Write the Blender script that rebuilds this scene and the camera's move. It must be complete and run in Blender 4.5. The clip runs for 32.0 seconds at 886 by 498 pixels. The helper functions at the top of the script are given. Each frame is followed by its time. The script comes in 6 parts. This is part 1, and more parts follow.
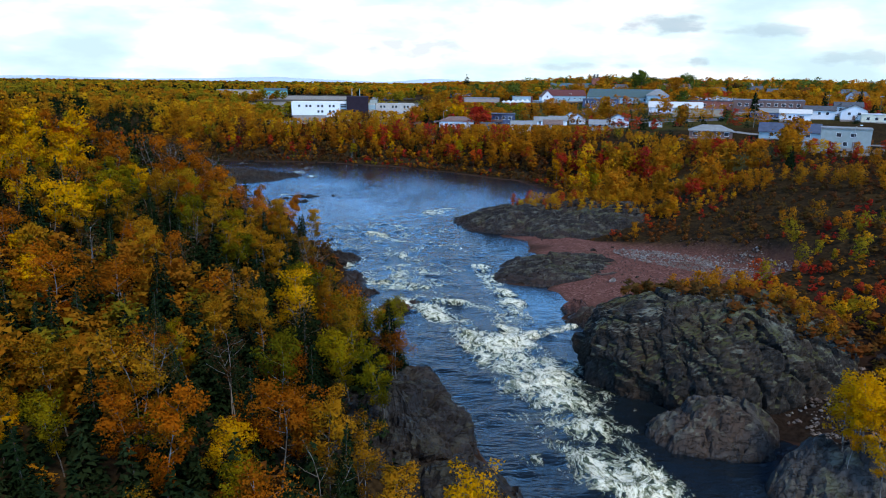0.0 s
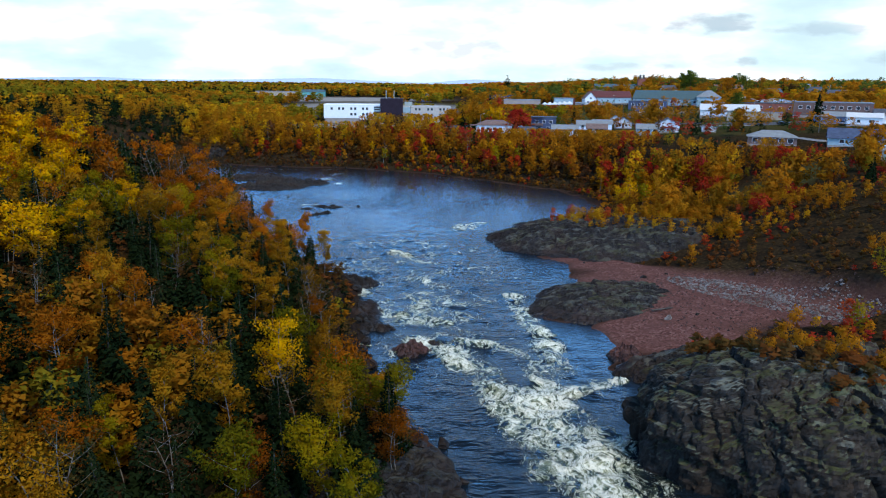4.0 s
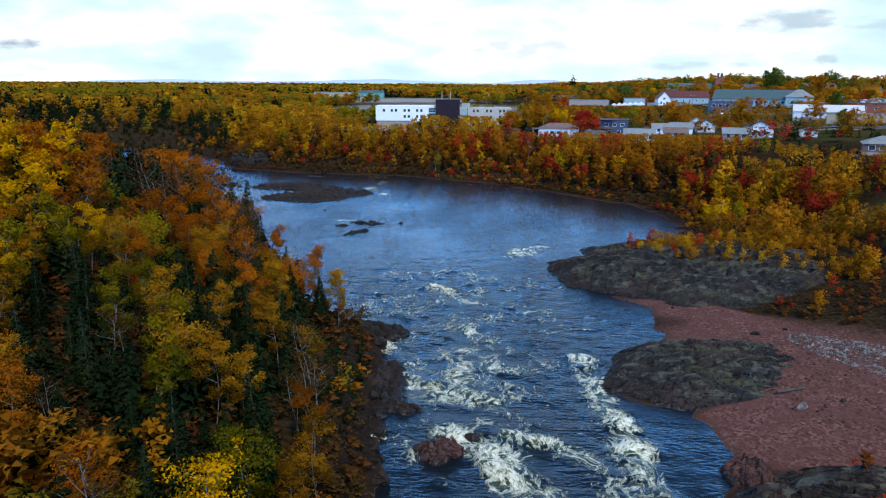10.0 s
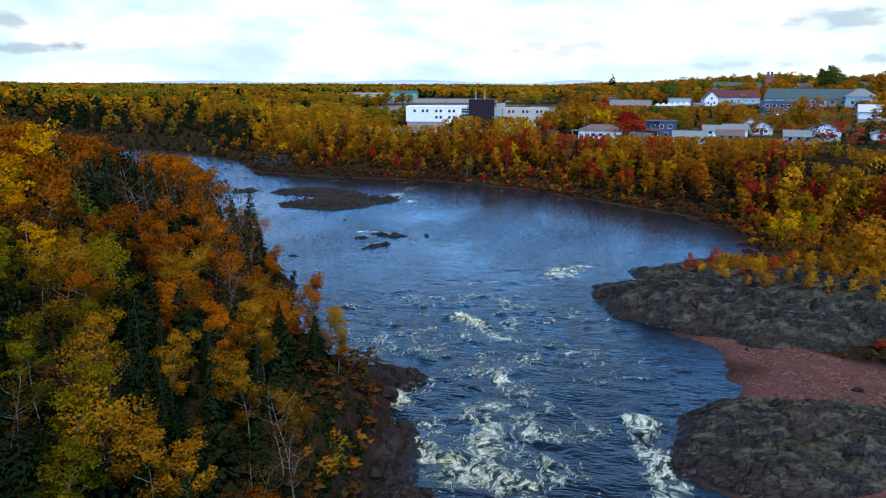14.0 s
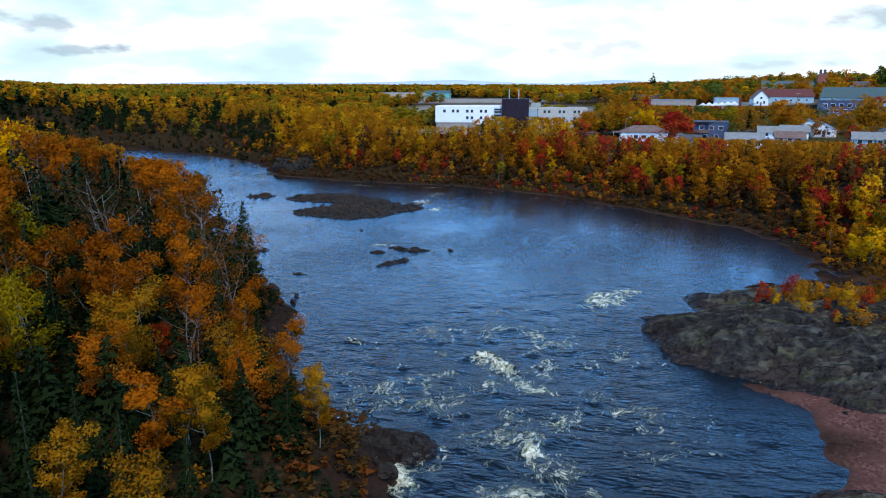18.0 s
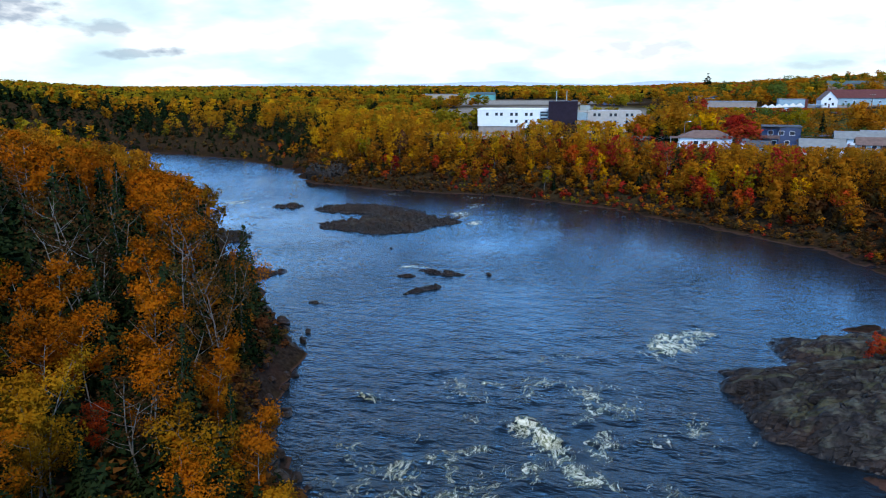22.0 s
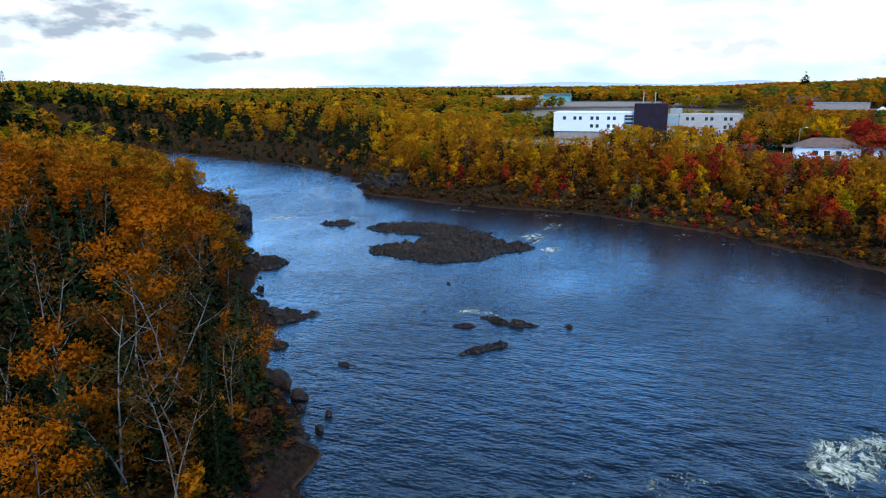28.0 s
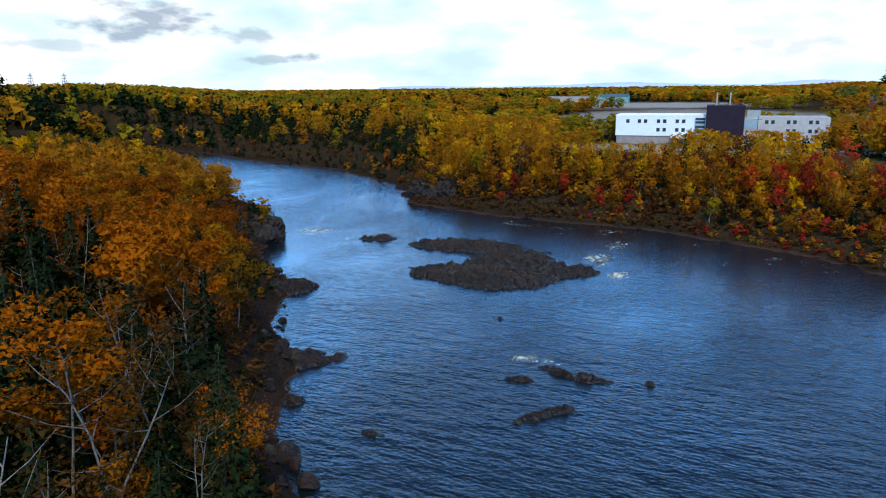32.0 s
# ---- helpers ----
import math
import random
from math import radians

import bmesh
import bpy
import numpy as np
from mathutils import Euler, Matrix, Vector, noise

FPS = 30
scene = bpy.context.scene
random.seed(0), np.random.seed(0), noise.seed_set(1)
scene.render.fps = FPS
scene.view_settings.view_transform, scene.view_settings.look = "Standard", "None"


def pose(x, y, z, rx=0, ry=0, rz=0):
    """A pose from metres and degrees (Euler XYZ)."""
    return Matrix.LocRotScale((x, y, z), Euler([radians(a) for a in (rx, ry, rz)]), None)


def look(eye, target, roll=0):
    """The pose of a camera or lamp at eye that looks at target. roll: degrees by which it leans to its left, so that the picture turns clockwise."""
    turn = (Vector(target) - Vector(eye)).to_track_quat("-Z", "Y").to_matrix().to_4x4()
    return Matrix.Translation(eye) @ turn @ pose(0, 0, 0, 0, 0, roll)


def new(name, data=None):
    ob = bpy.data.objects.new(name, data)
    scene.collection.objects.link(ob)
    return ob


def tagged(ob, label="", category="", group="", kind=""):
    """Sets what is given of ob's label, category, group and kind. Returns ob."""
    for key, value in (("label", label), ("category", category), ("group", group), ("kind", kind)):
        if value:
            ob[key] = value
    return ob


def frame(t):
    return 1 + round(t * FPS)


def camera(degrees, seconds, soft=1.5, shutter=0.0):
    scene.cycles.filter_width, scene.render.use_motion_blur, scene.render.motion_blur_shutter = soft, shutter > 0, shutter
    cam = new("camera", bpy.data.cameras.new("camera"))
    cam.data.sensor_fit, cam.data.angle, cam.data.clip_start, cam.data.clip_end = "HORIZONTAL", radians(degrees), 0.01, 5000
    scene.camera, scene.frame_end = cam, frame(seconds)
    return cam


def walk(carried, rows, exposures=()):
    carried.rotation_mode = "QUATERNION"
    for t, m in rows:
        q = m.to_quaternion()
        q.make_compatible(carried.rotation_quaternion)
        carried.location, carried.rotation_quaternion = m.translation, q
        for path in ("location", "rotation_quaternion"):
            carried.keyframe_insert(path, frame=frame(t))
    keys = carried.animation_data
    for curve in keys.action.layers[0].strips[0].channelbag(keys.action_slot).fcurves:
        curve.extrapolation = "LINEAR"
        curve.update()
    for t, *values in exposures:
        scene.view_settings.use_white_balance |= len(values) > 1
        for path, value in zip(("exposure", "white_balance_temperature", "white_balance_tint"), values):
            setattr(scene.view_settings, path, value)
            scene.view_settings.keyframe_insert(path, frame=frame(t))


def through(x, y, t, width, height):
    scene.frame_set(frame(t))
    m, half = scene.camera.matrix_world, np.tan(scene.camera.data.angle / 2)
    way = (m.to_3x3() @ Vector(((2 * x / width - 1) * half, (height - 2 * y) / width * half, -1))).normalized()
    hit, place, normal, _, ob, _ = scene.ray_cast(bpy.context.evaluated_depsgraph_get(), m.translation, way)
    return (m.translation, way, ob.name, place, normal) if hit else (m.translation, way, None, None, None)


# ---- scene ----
cam = camera(65.8, 32.0, soft=1.1)
PATH = [
    (0, (-6.063, 3.612, 37.513), (-5.986, 5.552, 37.034), 0.7),
    (3, (-3.929, 16.74, 37.95), (-3.939, 18.682, 37.471), 0.6),
    (6, (-2.511, 30.808, 37.883), (-2.607, 32.748, 37.406), 0.5),
    (9, (-2.173, 45.216, 37.567), (-2.36, 47.149, 37.089), 0.3),
    (13, (-2.973, 63.672, 36.862), (-3.265, 65.592, 36.385), 0.2),
    (17, (-4.118, 82.158, 35.895), (-4.503, 84.062, 35.419), 0.0),
    (19, (-5.066, 91.328, 35.632), (-5.506, 93.22, 35.157), 0.0),
    (23, (-8.095, 108.766, 35.845), (-8.663, 110.625, 35.374), -0.3),
    (28, (-14.569, 130.798, 35.773), (-15.297, 132.601, 35.305), -0.5),
    (30, (-17.775, 139.672, 35.754), (-18.572, 141.446, 35.289), -0.6),
    (32, (-21.897, 148.325, 35.638), (-22.758, 150.07, 35.174), -0.7),
]
walk(cam, [(t, look(eye, target, roll)) for t, eye, target, roll in PATH])

# ---- daylight: bright broken cloud with a soft sun ----
SUN_EL, SUN_AZ = 50.0, 150.0  # degrees, azimuth clockwise from +y
CLOUDS = [  # azimuth, elevation, half-width, half-height in degrees, darkness
    (19.0, 4.2, 3.0, 0.9, 0.55), (26.5, 3.8, 3.4, 0.5, 0.35), (22.0, 1.5, 0.8, 0.5, 0.45), (-48.5, 4.7, 4.8, 1.5, 0.85), (-41.2, 3.9, 2.0, 0.6, 0.6),
    (-37.0, 2.35, 1.5, 0.45, 0.85), (-40.2, 2.15, 1.8, 0.4, 0.6), (0.0, 2.4, 4.0, 0.9, 0.32), (13.0, 1.2, 5.0, 0.35, 0.3), (-55.0, 3.2, 4.0, 0.5, 0.4), (33.0, 1.8, 3.0, 0.6, 0.35),
]


def build_world():
    w = bpy.data.worlds.new("sky")
    scene.world = w
    w.use_nodes = True
    nt = w.node_tree
    N, L = nt.nodes, nt.links
    N.clear()
    out = N.new("ShaderNodeOutputWorld")
    bg = N.new("ShaderNodeBackground")
    sky = N.new("ShaderNodeTexSky")
    sky.sky_type, sky.sun_disc = "NISHITA", False
    sky.sun_elevation, sky.sun_rotation = radians(SUN_EL), radians(SUN_AZ)
    blue = N.new("ShaderNodeMix")
    blue.data_type, blue.blend_type = "RGBA", "MULTIPLY"
    blue.inputs[0].default_value = 1.0
    L.new(sky.outputs[0], blue.inputs[6])
    blue.inputs[7].default_value = (0.232, 0.455, 0.645, 1)
    tc = N.new("ShaderNodeTexCoord")
    sep = N.new("ShaderNodeSeparateXYZ")
    L.new(tc.outputs["Generated"], sep.inputs[0])
    deep = N.new("ShaderNodeValToRGB")
    deep.color_ramp.elements[0].position, deep.color_ramp.elements[0].color = 0.26, (1.75, 1.80, 1.84, 1)
    deep.color_ramp.elements[1].position, deep.color_ramp.elements[1].color = 0.72, (0.13, 0.15, 0.19, 1)
    deep.color_ramp.elements.new(0.44).color = (0.66, 0.66, 0.68, 1)
    L.new(sep.outputs[2], deep.inputs[0])
    over = N.new("ShaderNodeMix")
    over.data_type, over.blend_type = "RGBA", "MULTIPLY"
    over.inputs[0].default_value = 1.0
    L.new(blue.outputs[2], over.inputs[6])
    L.new(deep.outputs[0], over.inputs[7])
    up = N.new("ShaderNodeMath")
    up.operation = "ADD"
    up.inputs[1].default_value = 0.10
    L.new(sep.outputs[2], up.inputs[0])
    lim = N.new("ShaderNodeMath")
    lim.operation = "MAXIMUM"
    lim.inputs[1].default_value = 0.06
    L.new(up.outputs[0], lim.inputs[0])
    flat = N.new("ShaderNodeCombineXYZ")
    for i in (0, 1):
        dv = N.new("ShaderNodeMath")
        dv.operation = "DIVIDE"
        L.new(sep.outputs[i], dv.inputs[0])
        L.new(lim.outputs[0], dv.inputs[1])
        L.new(dv.outputs[0], flat.inputs[i])
    # cover: white cloud low down, opening to blue overhead
    n1 = N.new("ShaderNodeTexNoise")
    n1.inputs["Scale"].default_value, n1.inputs["Detail"].default_value = 0.8, 7
    n1.inputs["Roughness"].default_value = 0.55
    L.new(flat.outputs[0], n1.inputs["Vector"])
    low = N.new("ShaderNodeValToRGB")
    low.color_ramp.elements[0].position, low.color_ramp.elements[0].color = 0.12, (0.46, 0.46, 0.46, 1)
    low.color_ramp.elements[1].position, low.color_ramp.elements[1].color = 0.75, (0.0, 0.0, 0.0, 1)
    low.color_ramp.elements.new(0.22).color = (0.07, 0.07, 0.07, 1)
    low.color_ramp.elements.new(0.42).color = (0.05, 0.05, 0.05, 1)
    L.new(sep.outputs[2], low.inputs[0])
    amount = N.new("ShaderNodeMath")
    amount.operation = "ADD"
    L.new(n1.outputs[0], amount.inputs[0])
    L.new(low.outputs[0], amount.inputs[1])
    cover = N.new("ShaderNodeValToRGB")
    cover.color_ramp.elements[0].position, cover.color_ramp.elements[0].color = 0.58, (0.0, 0.0, 0.0, 1)
    cover.color_ramp.elements[1].position, cover.color_ramp.elements[1].color = 0.70, (1, 1, 1, 1)
    L.new(amount.outputs[0], cover.inputs[0])
    # grey undersides
    n2 = N.new("ShaderNodeTexNoise")
    n2.inputs["Scale"].default_value, n2.inputs["Detail"].default_value = 6.0, 6
    mp = N.new("ShaderNodeMapping")
    mp.inputs["Location"].default_value, mp.inputs["Scale"].default_value = (3.1, 7.7, 0.3), (1, 1, 3.0)
    L.new(tc.outputs["Generated"], mp.inputs[0])
    L.new(mp.outputs[0], n2.inputs["Vector"])
    tone = N.new("ShaderNodeValToRGB")
    e = tone.color_ramp.elements
    e[0].position, e[0].color = 0.34, (0.70, 0.93, 1.04, 1)
    e[1].position, e[1].color = 0.40, (0.76, 1.00, 1.08, 1)
    e.new(0.47).color = (0.90, 1.08, 1.14, 1)
    e.new(0.54).color = (1.12, 1.18, 1.22, 1)
    L.new(n2.outputs[0], tone.inputs[0])
    # separate grey clouds low over the horizon
    def calc(op, a, b=0.0):
        m = N.new("ShaderNodeMath")
        m.operation = op
        for i, v in enumerate((a, b)):
            if isinstance(v, (int, float)):
                m.inputs[i].default_value = v
            else:
                L.new(v, m.inputs[i])
        return m.outputs[0]

    n3 = N.new("ShaderNodeTexNoise")
    n3.inputs["Scale"].default_value, n3.inputs["Detail"].default_value = 26.0, 6
    mp3 = N.new("ShaderNodeMapping")
    mp3.inputs["Scale"].default_value = (1, 1, 2.6)
    L.new(tc.outputs["Generated"], mp3.inputs[0])
    L.new(mp3.outputs[0], n3.inputs["Vector"])
    rag = calc("MULTIPLY", calc("SUBTRACT", n3.outputs[0], 0.5), 5.0)
    azim, elev = calc("ARCTAN2", sep.outputs[0], sep.outputs[1]), calc("ARCSINE", sep.outputs[2])
    grey = 0.0
    for ca, ce, cw, ch, dark in CLOUDS:
        du = calc("DIVIDE", calc("SUBTRACT", azim, radians(ca)), radians(cw))
        dv = calc("DIVIDE", calc("SUBTRACT", elev, radians(ce)), radians(ch))
        far = calc("ADD", calc("ADD", calc("MULTIPLY", du, du), calc("MULTIPLY", dv, dv)), rag)
        one = calc("MULTIPLY", calc("MINIMUM", calc("MAXIMUM", calc("SUBTRACT", 1.0, far), 0.0), 1.0), dark)
        grey = calc("MAXIMUM", grey, one)
    dull = N.new("ShaderNodeMix")
    dull.data_type = "RGBA"
    L.new(grey, dull.inputs[0])
    L.new(tone.outputs[0], dull.inputs[6])
    dull.inputs[7].default_value = (0.36, 0.46, 0.60, 1)
    mix = N.new("ShaderNodeMix")
    mix.data_type = "RGBA"
    L.new(cover.outputs[0], mix.inputs[0])
    L.new(over.outputs[2], mix.inputs[6])
    L.new(dull.outputs[2], mix.inputs[7])
    L.new(mix.outputs[2], bg.inputs[0])
    bg.inputs[1].default_value = 1.0
    L.new(bg.outputs[0], out.inputs[0])


build_world()
sun = new("sun", bpy.data.lights.new("sun", "SUN"))
sun.data.energy, sun.data.angle, sun.data.color = 3.2, radians(14), (1.0, 0.90, 0.74)
az, el = radians(SUN_AZ), radians(SUN_EL)
sun.matrix_world = look((100 * math.sin(az) * math.cos(el), 100 * math.cos(az) * math.cos(el), 100 * math.sin(el)), (0, 0, 0))

# ---- small tools ----
rng = np.random.default_rng(7)


def hash2(ix, iy, seed):
    ix, iy = ix.astype(np.int64), iy.astype(np.int64)
    h = (ix * 374761393 + iy * 668265263 + seed * 974634211) & 0xFFFFFFFF
    h = ((h ^ (h >> 13)) * 1274126177) & 0xFFFFFFFF
    h = ((h ^ (h >> 16)) * 2246822519) & 0xFFFFFFFF
    return ((h ^ (h >> 15)) & 0xFFFFFF) / float(0xFFFFFF)


def vnoise(x, y, size, seed=0):
    x, y = np.asarray(x, float) / size, np.asarray(y, float) / size
    ix, iy = np.floor(x), np.floor(y)
    fx, fy = x - ix, y - iy
    fx, fy = fx * fx * (3 - 2 * fx), fy * fy * (3 - 2 * fy)
    a, b = hash2(ix, iy, seed), hash2(ix + 1, iy, seed)
    c, d = hash2(ix, iy + 1, seed), hash2(ix + 1, iy + 1, seed)
    return (a + (b - a) * fx) * (1 - fy) + (c + (d - c) * fx) * fy


def fbm(x, y, size, seed=0, octaves=4):
    """Noise from -1 to 1."""
    total, amp, norm = 0.0, 1.0, 0.0
    for k in range(octaves):
        total = total + amp * (vnoise(x, y, size / 2 ** k, seed + 31 * k) * 2 - 1)
        norm += amp
        amp *= 0.5
    return total / norm


def blocks(x, y, size, seed=0):
    """Tilted blocks with cracks between them, as in jointed rock: height from about -1 to 1, and crack depth from 0 to 1."""
    px, py = np.asarray(x, float) / size, np.asarray(y, float) / size
    ix, iy = np.floor(px), np.floor(py)
    best = np.full(px.shape, 9.0)
    second = np.full(px.shape, 9.0)
    val = np.zeros(px.shape)
    for dx in (-1, 0, 1):
        for dy in (-1, 0, 1):
            cx, cy = ix + dx, iy + dy
            ox, oy = cx + hash2(cx, cy, seed), cy + hash2(cx, cy, seed + 1)
            ex, ey = px - ox, py - oy
            dist = np.hypot(ex, ey)
            v = (hash2(cx, cy, seed + 2) * 2 - 1) * 0.6 + ex * (hash2(cx, cy, seed + 3) * 2 - 1) + ey * (hash2(cx, cy, seed + 4) * 2 - 1)
            near = dist < best
            second = np.where(near, best, np.minimum(second, dist))
            val = np.where(near, v, val)
            best = np.where(near, dist, best)
    return val, np.clip(1 - (second - best) / 0.16, 0, 1)


def sstep(a, b, v):
    t = np.clip((np.asarray(v, float) - a) / (b - a), 0, 1)
    return t * t * (3 - 2 * t)


def to_line(x, y, line):
    """Distance to a line of points."""
    x, y = np.asarray(x, float), np.asarray(y, float)
    best = np.full(x.shape, 1e9)
    for (ax, ay), (bx, by) in zip(line[:-1], line[1:]):
        vx, vy = bx - ax, by - ay
        t = np.clip(((x - ax) * vx + (y - ay) * vy) / (vx * vx + vy * vy), 0, 1)
        best = np.minimum(best, np.hypot(x - ax - t * vx, y - ay - t * vy))
    return best


def inside(x, y, poly):
    x, y = np.asarray(x, float), np.asarray(y, float)
    res = np.zeros(x.shape, bool)
    for (ax, ay), (bx, by) in zip(poly, poly[1:] + poly[:1]):
        if ay == by:
            continue
        res ^= ((ay > y) != (by > y)) & (x < (bx - ax) * (y - ay) / (by - ay) + ax)
    return res


# ---- the plan: river banks, heights ----
LEFT = [(14, -300), (10, 0), (6, 40), (2, 61), (-2, 75), (-7, 89), (-11, 97), (-15, 108), (-18, 121), (-20, 132), (-22, 144), (-31, 149),
        (-42, 161), (-46, 168), (-50, 183), (-68, 199), (-78, 216), (-91, 226), (-101, 244), (-126, 264), (-130, 280), (-164, 308),
        (-234, 350), (-294, 391), (-350, 408), (-420, 405)]
RIGHT = [(40, -300), (34, 0), (26, 40), (20, 62), (21, 75), (15, 88), (21, 100), (18.4, 108.4), (20, 113.6), (21, 116), (20.4, 119), (20, 122.7), (17, 126), (12, 128.5), (11, 139), (14, 143.5), (20.4, 149.5), (20.1, 157), (21, 164),
         (5, 180), (7, 203), (22, 212), (39, 221), (40, 248), (33, 265), (10, 285), (-16, 307), (-50, 321), (-90, 323), (-124, 333),
         (-150, 368), (-198, 400), (-260, 417), (-324, 442), (-420, 452)]
RIVER = LEFT + RIGHT[::-1]


def ell(x, y, cx, cy, rx, ry, rot=0.0, soft=0.25):
    """1 inside an ellipse, fading to 0 outside it."""
    c, s = math.cos(radians(rot)), math.sin(radians(rot))
    u, v = ((x - cx) * c + (y - cy) * s) / rx, (-(x - cx) * s + (y - cy) * c) / ry
    return 1 - sstep(1 - soft, 1 + soft, np.hypot(u, v))


def banks(x, y):
    dl, dr = to_line(x, y, LEFT), to_line(x, y, RIGHT)
    wet = inside(x, y, RIVER)
    d = np.where(wet, -np.minimum(dl, dr), np.minimum(dl, dr))
    return d, dl < dr


def plateau(x, y, left):
    far = np.hypot(x, y)
    lp = 17 * (0.55 + 0.45 * sstep(45, 105, y)) + 4 * sstep(350, 1300, far) - 1.5 * sstep(1400, 3600, far) + 5 * fbm(x, y, 420, 3, 2) * sstep(200, 700, far)
    lp = lp * (1 - 0.24 * sstep(212, 250, y) * sstep(420, 330, y))
    lp = lp + 7 * sstep(-150, -500, x) * sstep(900, 300, y)
    rp = 12.8 + 0.055 * np.clip(x - 20, 0, 170) + 0.012 * np.clip(y - 340, -100, 300) + 3.0 * np.exp(-((x - 150) / 260) ** 2 - ((y - 900) / 230) ** 2)
    rp = rp - 10 * sstep(800, 2000, y) * sstep(300, -100, x - 0.12 * y) + 11 * sstep(-60, -420, x) * sstep(500, 900, y - 0.3 * x) * 0.2
    rp = rp + 3 * sstep(60, 260, x) * sstep(420, 900, y)
    side = np.degrees(np.arctan2(x + 20, np.maximum(y - 140, 1.0)))
    hill = 12 * sstep(-38, -54, side) * sstep(330, 620, far) * sstep(2200, 1200, far)
    return np.where(left, lp, rp) + hill


def beach_mask(x, y):
    m = np.maximum(ell(x, y, 38, 141, 23, 20, -8, 0.2), ell(x, y, 34, 163, 19, 9, -12, 0.2))
    m = np.maximum.reduce([m, ell(x, y, 50, 129, 16, 8, -20, 0.25), ell(x, y, 29, 121, 12, 9, 0, 0.2)])
    return m * (1 - sstep(-1, 4, 0.707 * (x - 45) + 0.707 * (y - 149) + 2 * fbm(x, y, 8, 12, 2)))


def height(x, y):
    x, y = np.asarray(x, float), np.asarray(y, float)
    d, left = banks(x, y)
    p = plateau(x, y, left)
    wl = 55.0
    wr = 34 + 40 * sstep(275, 235, y)
    power = np.where(left, 0.8, 1.0 + 0.5 * sstep(275, 235, y))
    u = np.clip(d / np.where(left, wl, wr), 0, 1)
    h = p * np.where(left, u ** (0.95 - 0.33 * sstep(85, 135, y) + 0.3 * sstep(215, 260, y)), (u * u * (3 - 2 * u)) ** power)
    h = h + 0.9 * fbm(x, y, 14, 5) * sstep(2, 12, d) + 0.25 * fbm(x, y, 3.5, 6) * sstep(0, 3, d)
    b = beach_mask(x, y)
    h = h * (1 - b) + (0.06 + 0.11 * np.clip(d, 0, 8) + 0.035 * np.clip(d - 8, 0, 60) + 0.06 * fbm(x, y, 5, 8) * sstep(1, 6, d)) * b
    pool = np.maximum.reduce([ell(x, y, 27, 64, 9, 6, 20, 0.35), ell(x, y, 22, 86, 8, 22, 4, 0.2), ell(x, y, 25, 184, 24, 15, -4, 0.15), ell(x, y, 17, 203, 16, 8, 20, 0.15)])
    h = h * (1 - pool) - 0.9 * pool
    bed = -np.clip(-d * 0.28, 0, 2.4)
    h = np.where(d < 0, bed, h)
    rk = rocky(x, y, d)
    v1, c1 = blocks(x + 0.3 * y, y, 3.6, 11)
    v2, c2 = blocks(x, y - 0.4 * x, 1.4, 21)
    h = h + rk * (1 - pool) * (0.75 * v1 - 0.35 * c1 + 0.28 * v2 - 0.12 * c2 + 0.25)
    return h


def rocky(x, y, d):
    near = sstep(-1.5, 0.3, d) * (1 - sstep(3, 7, d + 3 * fbm(x, y, 9, 41)))
    far = sstep(250, 275, y) * sstep(-140, -110, x)
    r = near * (1 - 0.75 * far)
    r = np.maximum(r, ell(x, y, 42, 74, 30, 30, 0, 0.3) * sstep(-1, 1, d) * 0.95)
    return r * (1 - beach_mask(x, y))


def ground_z(x, y):
    return float(height(np.array([float(x)]), np.array([float(y)]))[0])


# ---- materials ----
def shader(name, rough=0.8, metal=0.0):
    m = bpy.data.materials.new(name)
    m.use_nodes = True
    nt = m.node_tree
    b = nt.nodes["Principled BSDF"]
    b.inputs["Roughness"].default_value, b.inputs["Metallic"].default_value = rough, metal
    return m, nt.nodes, nt.links, b


def tex(N, L, kind, scale, detail=4, coord=None, stretch=None):
    t = N.new("ShaderNodeTex" + kind)
    t.inputs["Scale"].default_value = scale
    if kind == "Noise":
        t.inputs["Detail"].default_value = detail
    if coord is not None:
        if stretch:
            mp = N.new("ShaderNodeMapping")
            mp.inputs["Scale"].default_value = stretch
            L.new(coord, mp.inputs[0])
            coord = mp.outputs[0]
        L.new(coord, t.inputs["Vector"])
    return t.outputs[0]


def ramp(N, L, src, stops):
    r = N.new("ShaderNodeValToRGB")
    e = r.color_ramp.elements
    while len(e) < len(stops):
        e.new(0.5)
    for k, (pos, col) in enumerate(stops):
        e[k].position, e[k].color = pos, (*col, 1) if len(col) == 3 else col
    L.new(src, r.inputs[0])
    return r.outputs[0]


def mixc(N, L, fac, a, b, blend="MIX"):
    m = N.new("ShaderNodeMix")
    m.data_type, m.blend_type = "RGBA", blend
    for sock, v in ((m.inputs[0], fac), (m.inputs[6], a), (m.inputs[7], b)):
        if isinstance(v, (int, float)):
            sock.default_value = v
        elif isinstance(v, tuple):
            sock.default_value = (*v, 1)
        else:
            L.new(v, sock)
    return m.outputs[2]


def attr(N, name):
    a = N.new("ShaderNodeAttribute")
    a.attribute_name = name
    return a.outputs["Fac"]


def math_(N, L, op, a, b=0.0):
    m = N.new("ShaderNodeMath")
    m.operation = op
    for i, v in enumerate((a, b)):
        if isinstance(v, (int, float)):
            m.inputs[i].default_value = v
        else:
            L.new(v, m.inputs[i])
    return m.outputs[0]


